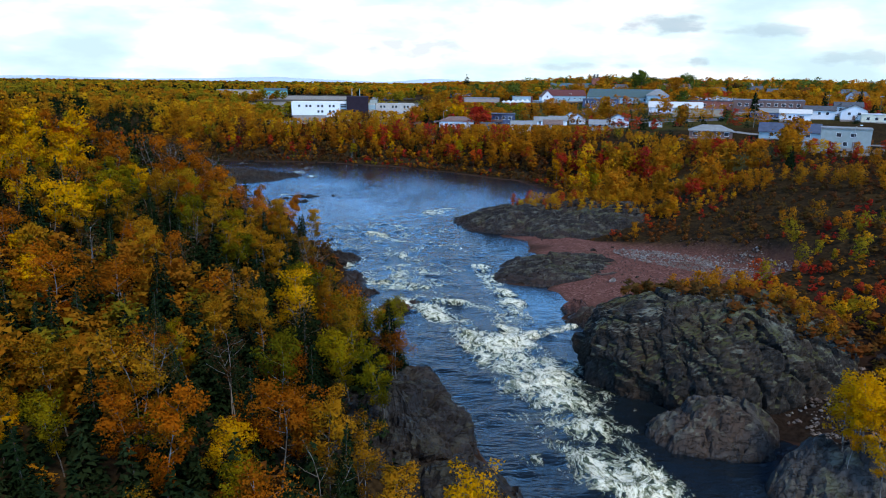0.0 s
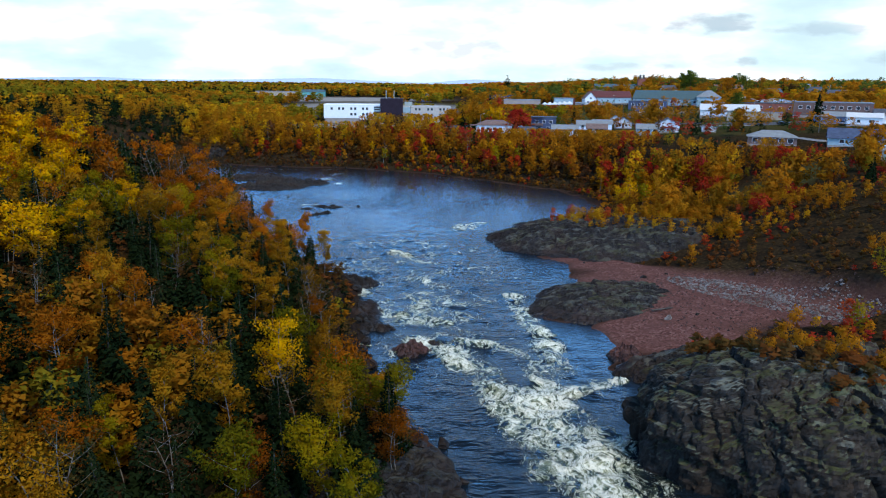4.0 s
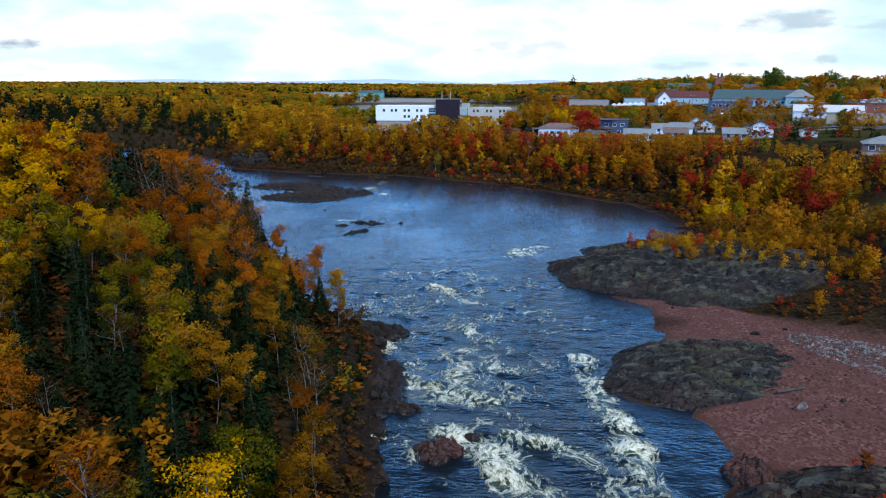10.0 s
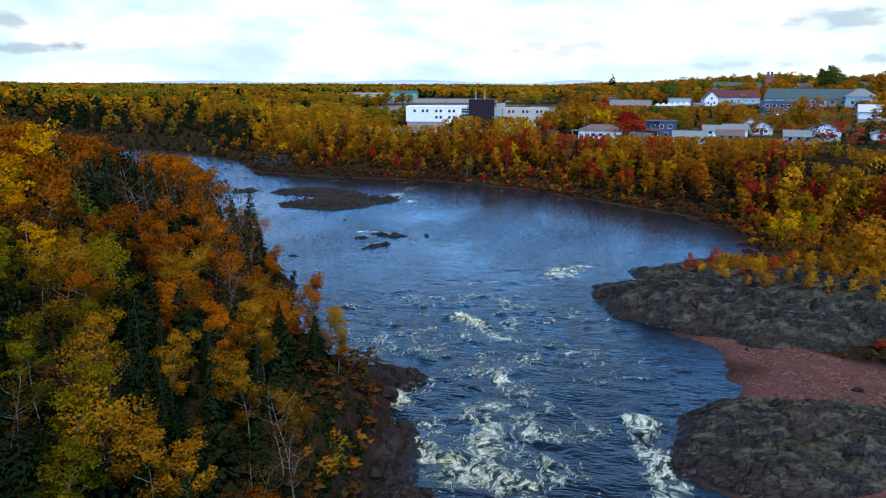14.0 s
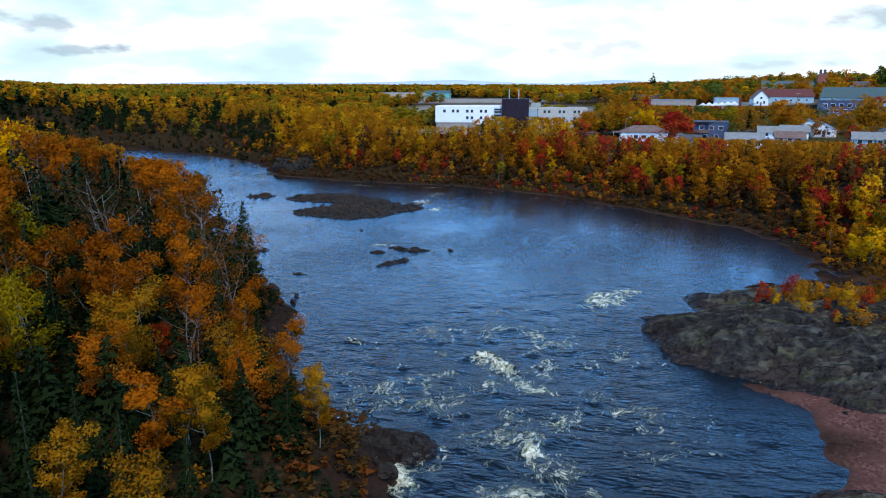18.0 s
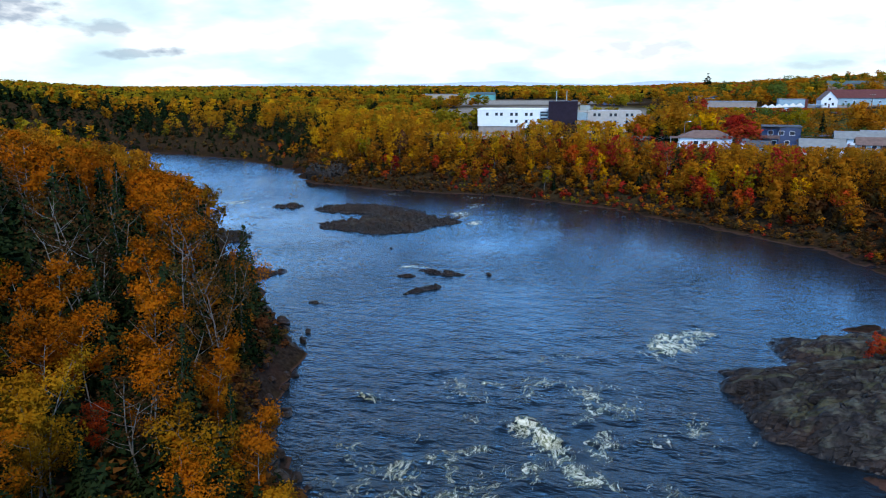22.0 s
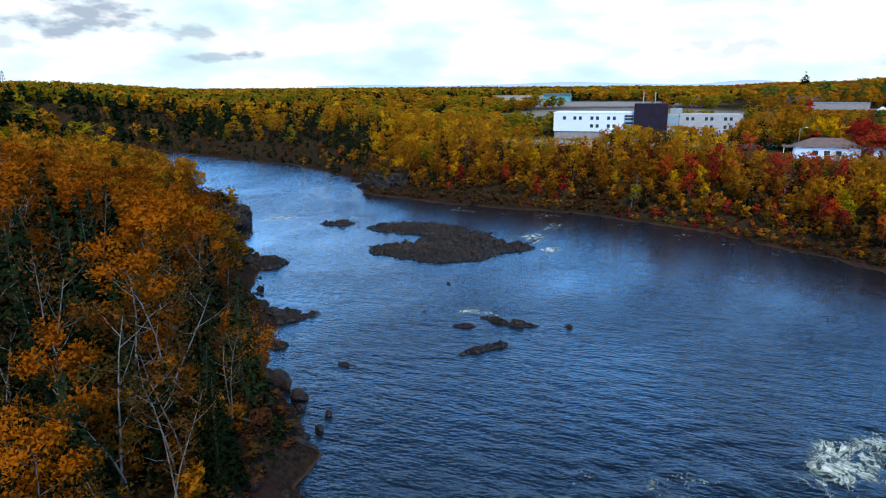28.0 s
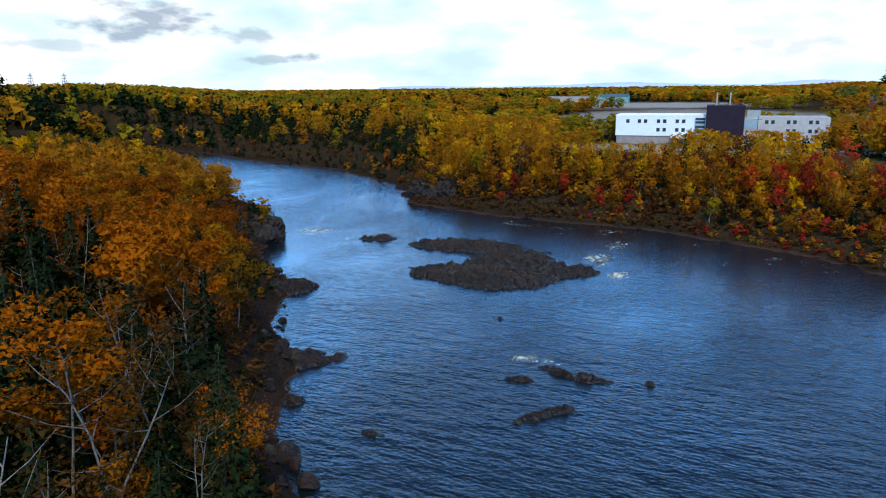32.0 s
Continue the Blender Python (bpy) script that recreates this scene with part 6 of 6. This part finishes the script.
# far bank and right slope: the front rows as trees of their own
xs, ys, us = scatter(-160, 130, 205, 352, 4.4, 12)
d, left = banks(xs, ys)
zs = height(xs, ys)
ok = (d > 6.5) & ~left & ~clear(xs, ys) & (d < 20) & (us[:, 3] < 0.3 + 0.5 * sstep(5, 15, d)) & ((ys > 236) | (us[:, 3] < 0.15))
far_count = {}
for x, y, u, z, dd in zip(xs[ok], ys[ok], us[ok], zs[ok], d[ok]):
    kind = pick(mix_at(x, y, False), u[0])
    h = (5.0 + 5.0 * u[1]) * (0.5 + 0.5 * min(1, dd / 12))
    nm = KINDS[kind][0]
    far_count[nm] = far_count.get(nm, 0) + 1
    if nm in ("birch_tree", "spruce_tree") and far_count[nm] > 8 or far_count[nm] > 90:
        overflow.append((x, y, z, h, kind, "m", int(u[2] * 99), u[2] * 40, u[3], 1.0))
    else:
        plant(kind, "far", x, y, h, int(u[2] * 9999), z)

def sight(x, y):
    """Tree tops stay under this where houses look out over the river."""
    cap = np.full(x.shape, 99.0)
    cap = np.where((x > -6) & (x < 75) & (y < 352), 17.4 + 0.06 * np.clip(330 - y, 0, 99), cap)
    cap = np.where((x > -95) & (x <= -6) & (y < 412), 20.0 + 0.05 * np.clip(400 - y, 0, 99), cap)
    cap = np.where((x > -82) & (x < -52) & (y > 330) & (y < 412), 16.0 + 0.05 * np.clip(400 - y, 0, 99), cap)
    cap = np.where((x > 38) & (x < 75) & (y > 225) & (y < 275), 15.5, cap)
    cap = np.where((x >= 75) & (y < 300) & (y > 225), 18.5, cap)
    cap = np.where((y > 385) & (y < 590) & (x > 0.05 * y) & (x < 0.27 * y), 35.6 - 0.030 * (y - 60), cap)
    return cap


def clump(kind, x, y, wide, h, seed):
    """A few trees of one kind standing close together."""
    q = random.Random(seed)
    n = max(1, round(wide / 2.3))
    for i in range(n):
        a = 2.4 * i + q.uniform(0, 1)
        rr = 0.34 * wide * math.sqrt(i / n)
        tx, ty = x + rr * math.cos(a), y + rr * math.sin(a)
        cap = float(sight(np.array([tx]), np.array([ty]))[0])
        zz = float(top_z(np.array([tx]), np.array([ty]))[0])
        if kind in ("gold", "orange"):
            overflow.append((tx, ty, zz - (0.16 * h if y < 245 else 0), min(1.25 * h * q.uniform(0.7, 1.1), max(3.0, cap + 2 - zz)), kind, "m", i, 2.0 * i, q.random(), 1.0))
            continue
        plant(kind, "far", tx, ty, min(1.25 * h * q.uniform(0.7, 1.1), max(3.0, cap + 2 - zz)), seed * 17 + i, zz - (0.16 * h if y < 245 else 0))


for i, (kind, x, y, wide, h) in enumerate([
        ("orange", 68, 378, 15, 9), ("gold", 93, 367, 11, 9), ("red", 27, 378, 12, 8.5), ("gold", 5, 382, 13, 10), ("yellow", 17, 380, 11, 9), ("lime", 49, 400, 16, 7.5), ("gold", -8, 380, 10, 9), ("orange", 100, 376, 8, 6), ("spruce", 159, 340, 4, 11),
        ("spruce", 60, 401, 3, 10), ("gold", 69, 247, 15, 8), ("red", 61, 254, 9, 6), ("red", 9, 298, 9, 7), ("spruce", 76, 252, 4, 7), ("spruce", 85, 260, 4, 8), ("spruce", 91, 264, 4, 7),
        ("orange", 109, 300, 7, 8), ("red", 73, 231, 9, 6), ("orange", 79, 235, 12, 7), ("orange", 50, 193, 12, 7.5), ("gold", 64, 196, 10, 7.5), ("yellow", 48, 232, 7, 7), ("orange", 76, 191, 12, 8),
        ("red", 96, 232, 9, 6), ("gold", 98, 247, 14, 8), ("gold", 60, 205, 9, 8), ("orange", 41, 198, 8, 6), ("gold", 86, 204, 7, 9), ("orange", 92, 199, 6, 8), ("red", 66, 178, 7, 5),
        ("orange", 57, 172, 6, 5), ("spruce", 96, 186, 4, 7), ("gold", 104, 205, 10, 9), ("orange", 112, 215, 10, 9), ("green", 120, 330, 8, 8), ("orange", 130, 380, 10, 8), ("green", 150, 410, 10, 9),
        ("gold", 180, 395, 9, 8), ("spruce", 214, 372, 4, 9), ("spruce", 230, 368, 4, 10), ("red", 240, 380, 8, 7), ("green", 110, 560, 16, 13), ("green", 190, 620, 18, 15), ("orange", 215, 600, 14, 12),
        ("green", 240, 640, 16, 14), ("gold", 130, 600, 14, 12), ("green", 84, 660, 14, 13)]):
    clump(kind, x, y, wide, h, 300 + i)
pine = plant("spruce", "far", 57, 900, 45 - ground_z(57, 900), 4)
pine.matrix_basis = pine.matrix_basis @ Matrix.Diagonal((1.9, 1.9, 1, 1))
tagged(pine, "tall dark pine standing above the hilltop trees")

# ---- woods that nobody could count ----
LOW = {}
for kind in KINDS:
    for lod, (nn, size) in {"m": (330, 0.46), "f": (190, 0.50), "u": (60, 0.80), "a": (90, 0.95), "b": (30, 1.6), "c": (12, 3.2)}.items():
        forms = []
        for i in range(3):
            if kind == "spruce":
                lv = conifer(900 + i, 10, int(nn * (0.6 if lod == "m" else 0.85)), size * (1.1 if lod == "m" else 0.9), 0.21)[1]
            else:
                lv = broadleaf(920 + i * 3 + len(kind), 10, nn, size, (1.0, 1.15, 0.85)[i], 0.10 if lod in "fbu" else 0.24, 1, 1.45, 0.15)[1]
            forms.append(lv)
        LOW[kind, lod] = forms


def woods(name, label, picks):
    """Trees joined by kind; picks: (x, y, z, h, kind, lod, form, turn, tone, wide)."""
    by = {}
    for p in picks:
        by.setdefault(p[4], []).append(p)
    for kind, ps in by.items():
        tris, tone, nrms = [], [], []
        for x, y, z, h, _, lod, form, turn, tn, wide in ps:
            t, nr = LOW[kind, lod][form % 3]
            c, s, k = math.cos(turn), math.sin(turn), h / 10
            q = np.empty_like(t)
            q[..., 0] = (t[..., 0] * c - t[..., 1] * s) * k * wide + x
            q[..., 1] = (t[..., 0] * s + t[..., 1] * c) * k * wide + y
            q[..., 2] = t[..., 2] * k + z
            tris.append(q.reshape(-1, 3))
            tone.append(np.full(len(t) * 3, tn))
            nrms.append(np.repeat(np.stack([nr[:, 0] * c - nr[:, 1] * s, nr[:, 0] * s + nr[:, 1] * c, nr[:, 2]], 1), 3, 0))
        v = np.concatenate(tris)
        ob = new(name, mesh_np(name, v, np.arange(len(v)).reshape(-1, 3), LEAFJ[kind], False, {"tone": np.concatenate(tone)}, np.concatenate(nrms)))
        tagged(ob, label % {"gold": "golden", "orange": "orange", "yellow": "bright yellow", "lime": "yellow-green", "red": "red", "green": "green", "spruce": "dark spruce", "brush": "brown"}[kind], "trees", kind="stuff")


picks = list(overflow)


def drift(x, y, u):
    """An even value from 0 to 1 that stays alike over small patches, so that kinds stand together."""
    v = 0.60 * np.where(y > 340, vnoise(x, y, 58, 47), vnoise(x, y, 21, 47)) + 0.16 * vnoise(x, y, 8, 147) + 0.24 * u
    return sstep(0.16, 0.84, v)


def sow(x0, x1, y0, y1, gap, seed, lod, hmin, hmax, rule, wide=1.0, only=None, bare=False):
    xs, ys, us = scatter(x0, x1, y0, y1, gap, seed)
    d, left = banks(xs, ys)
    ok = rule(xs, ys, d, left) & (d > 1) & (bare | ~clear(xs, ys)) & (beach_mask(xs, ys) < 0.3)
    xs, ys, us, left, d = xs[ok], ys[ok], us[ok], left[ok], d[ok]
    zs = top_z(xs, ys)
    caps = sight(xs, ys)
    us[:, 0] = drift(xs, ys, us[:, 0])
    tn = np.clip(vnoise(xs, ys, 45, 95) * 0.6 + us[:, 3] * 0.4, 0, 1)
    for x, y, z, u, lf, t, cap in zip(xs, ys, zs, us, left, tn, caps):
        kind = pick(only or mix_at(x, y, bool(lf)), u[0])
        if kind == "red" and (y > 420 and u[3] < 0.6 or x < -70 and u[3] < 0.8):
            kind = "gold" if y > 420 else "orange"
        if x < -150 and y > 330 and u[3] < 0.48 + 0.12 * (x < -250) + 0.10 * (385 < y < 560):
            kind = "spruce"
        h = min(hmin + (hmax - hmin) * u[1] ** 1.5, cap - z)
        if h < 0.8:
            continue
        picks.append((x, y, z - 0.1, h, kind, lod, int(u[2] * 99), u[2] * 40, t, wide))


# the wooded far bank, up to the houses
sow(-200, 140, 205, 400, 4.2, 21, "f", 4.5, 12.0, lambda x, y, d, lf: (~lf) & (d > 15) & (d < 58) & (y > 236) & ((y < 335 + 0.2 * (x + 60)) | (x < -10)), 0.9)
BRUSH = [("brush", 0.82), ("orange", 0.05), ("gold", 0.05), ("red", 0.06), ("lime", 0.02)]
SHRUBS = [("orange", 0.30), ("brush", 0.34), ("gold", 0.26), ("red", 0.10)]
sow(-200, 140, 205, 400, 2.8, 42, "b", 2.0, 4.6, lambda x, y, d, lf: (~lf) & (d > 9) & (d < 40) & (y > 232), 1.2, SHRUBS)
sow(-420, -110, 262, 480, 4.0, 43, "b", 1.6, 3.6, lambda x, y, d, lf: (d > 1.5) & (d < 26) & (x < -120), 1.6, [("brush", 0.70), ("spruce", 0.20), ("orange", 0.08), ("gold", 0.02)])
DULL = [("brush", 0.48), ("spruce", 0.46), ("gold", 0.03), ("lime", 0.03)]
sow(-200, 140, 205, 400, 2.6, 31, "b", 0.9, 2.4, lambda x, y, d, lf: (~lf) & (d > 10) & (d < 34) & (y > 232), 1.5, BRUSH)
sow(-200, 60, 205, 345, 1.7, 49, "b", 0.7, 2.0, lambda x, y, d, lf: (~lf) & (d > 2.0) & (d < 11) & (y > 225), 1.7, BRUSH)
# scrub on the right slope
MAROON = [("brush", 0.76), ("red", 0.12), ("orange", 0.07), ("gold", 0.05)]
sow(30, 150, 95, 262, 2.3, 32, "b", 0.7, 1.9, lambda x, y, d, lf: (~lf) & (d > 9) & ~((ell(x, y, 92, 218, 24, 10, 10) > 0.4) & (vnoise(x, y, 5, 49) > 0.25)), 1.5, MAROON)
WARM = [("orange", 0.54), ("gold", 0.24), ("yellow", 0.12), ("red", 0.10)]
sow(22, 66, 77, 101, 3.3, 34, "m", 1.8, 3.9, lambda x, y, d, lf: ((x > 25) | (y > 90)) & (vnoise(x, y, 8, 43) > np.where((x > 38) | (y > 92), 0.52, 0.62)), 1.1, WARM, True)
sow(22, 66, 78, 102, 1.8, 35, "b", 1.1, 2.1, lambda x, y, d, lf: (vnoise(x, y, 7, 44) > 0.22) & ((x > 27) | (y > 88)), 1.6, [("brush", 0.66), ("lime", 0.2), ("gold", 0.07), ("orange", 0.07)], True)
sow(19, 84, 168, 222, 2.5, 36, "m", 1.5, 3.8, lambda x, y, d, lf: (d > 4) & (x > 20) & (y > 186 - 0.42 * (x - 20)) & (y < 198 + 0.35 * (x - 20)) & ((x < 60) | (vnoise(x, y, 12, 45) > 0.45)), 1.1, WARM, True)
sow(46, 150, 112, 250, 4.2, 37, "m", 2.0, 5.4, lambda x, y, d, lf: (d > 12) & (vnoise(x, y, 17, 45) > np.where(y > 195, 0.42, 0.46)) & (ell(x, y, 92, 218, 24, 9, 10) < 0.4), 1.0, [("gold", 0.30), ("orange", 0.30), ("red", 0.16), ("yellow", 0.12), ("lime", 0.12)])
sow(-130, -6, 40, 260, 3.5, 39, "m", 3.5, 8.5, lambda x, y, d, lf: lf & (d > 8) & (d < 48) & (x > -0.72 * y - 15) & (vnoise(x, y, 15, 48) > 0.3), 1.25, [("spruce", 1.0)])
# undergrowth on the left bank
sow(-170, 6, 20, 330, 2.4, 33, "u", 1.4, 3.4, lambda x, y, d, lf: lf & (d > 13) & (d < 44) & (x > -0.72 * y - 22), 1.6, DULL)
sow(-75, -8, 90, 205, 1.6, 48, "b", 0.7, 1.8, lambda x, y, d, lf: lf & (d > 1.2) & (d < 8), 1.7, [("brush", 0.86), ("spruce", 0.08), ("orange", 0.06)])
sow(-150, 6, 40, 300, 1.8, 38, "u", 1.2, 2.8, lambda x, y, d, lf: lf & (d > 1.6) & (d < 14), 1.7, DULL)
sow(-72, -18, 140, 205, 3.6, 47, "m", 3.5, 6.5, lambda x, y, d, lf: lf & (d > 3) & (d < 12) & (vnoise(x, y, 9, 51) > 0.4), 1.0, [("orange", 0.70), ("brush", 0.30)])
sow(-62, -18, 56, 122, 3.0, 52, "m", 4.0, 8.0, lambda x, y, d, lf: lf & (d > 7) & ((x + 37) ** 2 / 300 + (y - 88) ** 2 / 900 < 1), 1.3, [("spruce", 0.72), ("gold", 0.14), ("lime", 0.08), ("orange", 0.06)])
# left bank, behind the front rows
sow(-420, -30, 20, 420, 5.6, 23, "a", 8, 12, lambda x, y, d, lf: lf & (d > 62) & (x > -1.1 * y - 60), 1.15)
# woods that go on beside and behind the start
sow(-150, 2, -60, 32, 6.0, 44, "a", 6, 10, lambda x, y, d, lf: lf & (d > 5), 1.2)
sow(46, 170, -60, 130, 6.5, 45, "a", 5, 9, lambda x, y, d, lf: (~lf) & (d > 6) & ((y < 30) | (x > 0.70 * y + 16)), 1.2)
sow(-170, -40, 32, 150, 6.0, 46, "a", 6, 10, lambda x, y, d, lf: lf & (x < -0.75 * y - 28), 1.2)
# plateau round the town
sow(-420, 420, 335, 720, 6.4, 24, "a", 6, 10, lambda x, y, d, lf: (~lf) & (d > 58) & (x < 0.78 * y) & (np.where(x > -20, (vnoise(x, y, 30, 98) > 0.66) & (y > 375), vnoise(x, y, 60, 99) > 0.25)), 1.4)
sow(-330, -120, 330, 470, 5.5, 25, "f", 6, 11, lambda x, y, d, lf: (~lf) & (d > 16) & (d < 58), 1.3)
sow(-760, -300, 330, 760, 7.6, 29, "b", 8, 13, lambda x, y, d, lf: (d > 6) & (x > -1.9 * y - 100), 1.2)
# garden and street trees among the houses
sow(0, 330, 255, 640, 6.6, 30, "f", 3.0, 8.5, lambda x, y, d, lf: (~lf) & (d > 40) & (vnoise(x, y, 18, 46) > 0.26) & (x < 0.75 * y), 1.6, [("gold", 0.26), ("orange", 0.24), ("green", 0.14), ("red", 0.14), ("spruce", 0.22)])
# the wooded rise behind the town
sow(-20, 520, 600, 980, 13, 40, "a", 5, 13.5, lambda x, y, d, lf: (x < 0.7 * y) & (x > 0.02 * y) & (vnoise(x, y, 26, 50) > 0.38), 1.3, [("orange", 0.26), ("gold", 0.20), ("green", 0.28), ("lime", 0.12), ("spruce", 0.08), ("red", 0.06)])
sow(-10, 560, 560, 940, 25, 41, "f", 8, 15.5, lambda x, y, d, lf: (x < 0.7 * y) & (x > 0.03 * y), 1.2, [("green", 0.42), ("orange", 0.28), ("gold", 0.18), ("spruce", 0.12)])
# out to the horizon
sow(-1500, 900, 400, 1500, 14.5, 26, "b", 8, 13, lambda x, y, d, lf: ((y > 700) | (x < -400) | lf) & (d > 40) & (x > -1.9 * y - 100) & (x < 0.8 * y) & ~((x > -330) & (x < 30) & (y > 690) & (y < 860)) & ~((x > 20) & (y < 1000) & (vnoise(x, y, 26, 50) < 0.55)), 1.8)
sow(-4200, 2200, 1500, 4300, 42, 27, "c", 8, 13, lambda x, y, d, lf: (x > -1.9 * y) & (x < 0.75 * y), 2.6)
sow(-3000, -1500, 500, 1500, 30, 28, "c", 12, 18, lambda x, y, d, lf: (x > -1.9 * y - 200), 2.4)
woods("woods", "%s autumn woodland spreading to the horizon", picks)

# ---- distant hills ----
hx = np.linspace(-4300, 1500, 220)
hz = 20 + 20 * np.exp(-((hx + 900) / 500) ** 2) + 24 * np.exp(-((hx - 100) / 220) ** 2) + 14 * np.exp(-((hx + 2300) / 600) ** 2) + 6 * fbm(hx, hx * 0, 300, 55)
hv = np.concatenate([np.stack([hx, np.full(220, 4500.0), np.full(220, -40.0)], 1), np.stack([hx, np.full(220, 4560.0), hz], 1), np.stack([hx, np.full(220, 4650.0), np.full(220, -40.0)], 1)])
# no haze in the air; its pale blue is put into the hills' colour
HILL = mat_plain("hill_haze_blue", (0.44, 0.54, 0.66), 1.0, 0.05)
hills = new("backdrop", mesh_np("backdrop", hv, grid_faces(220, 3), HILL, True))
tagged(hills, "low blue hills on the horizon", "hills", kind="structure")
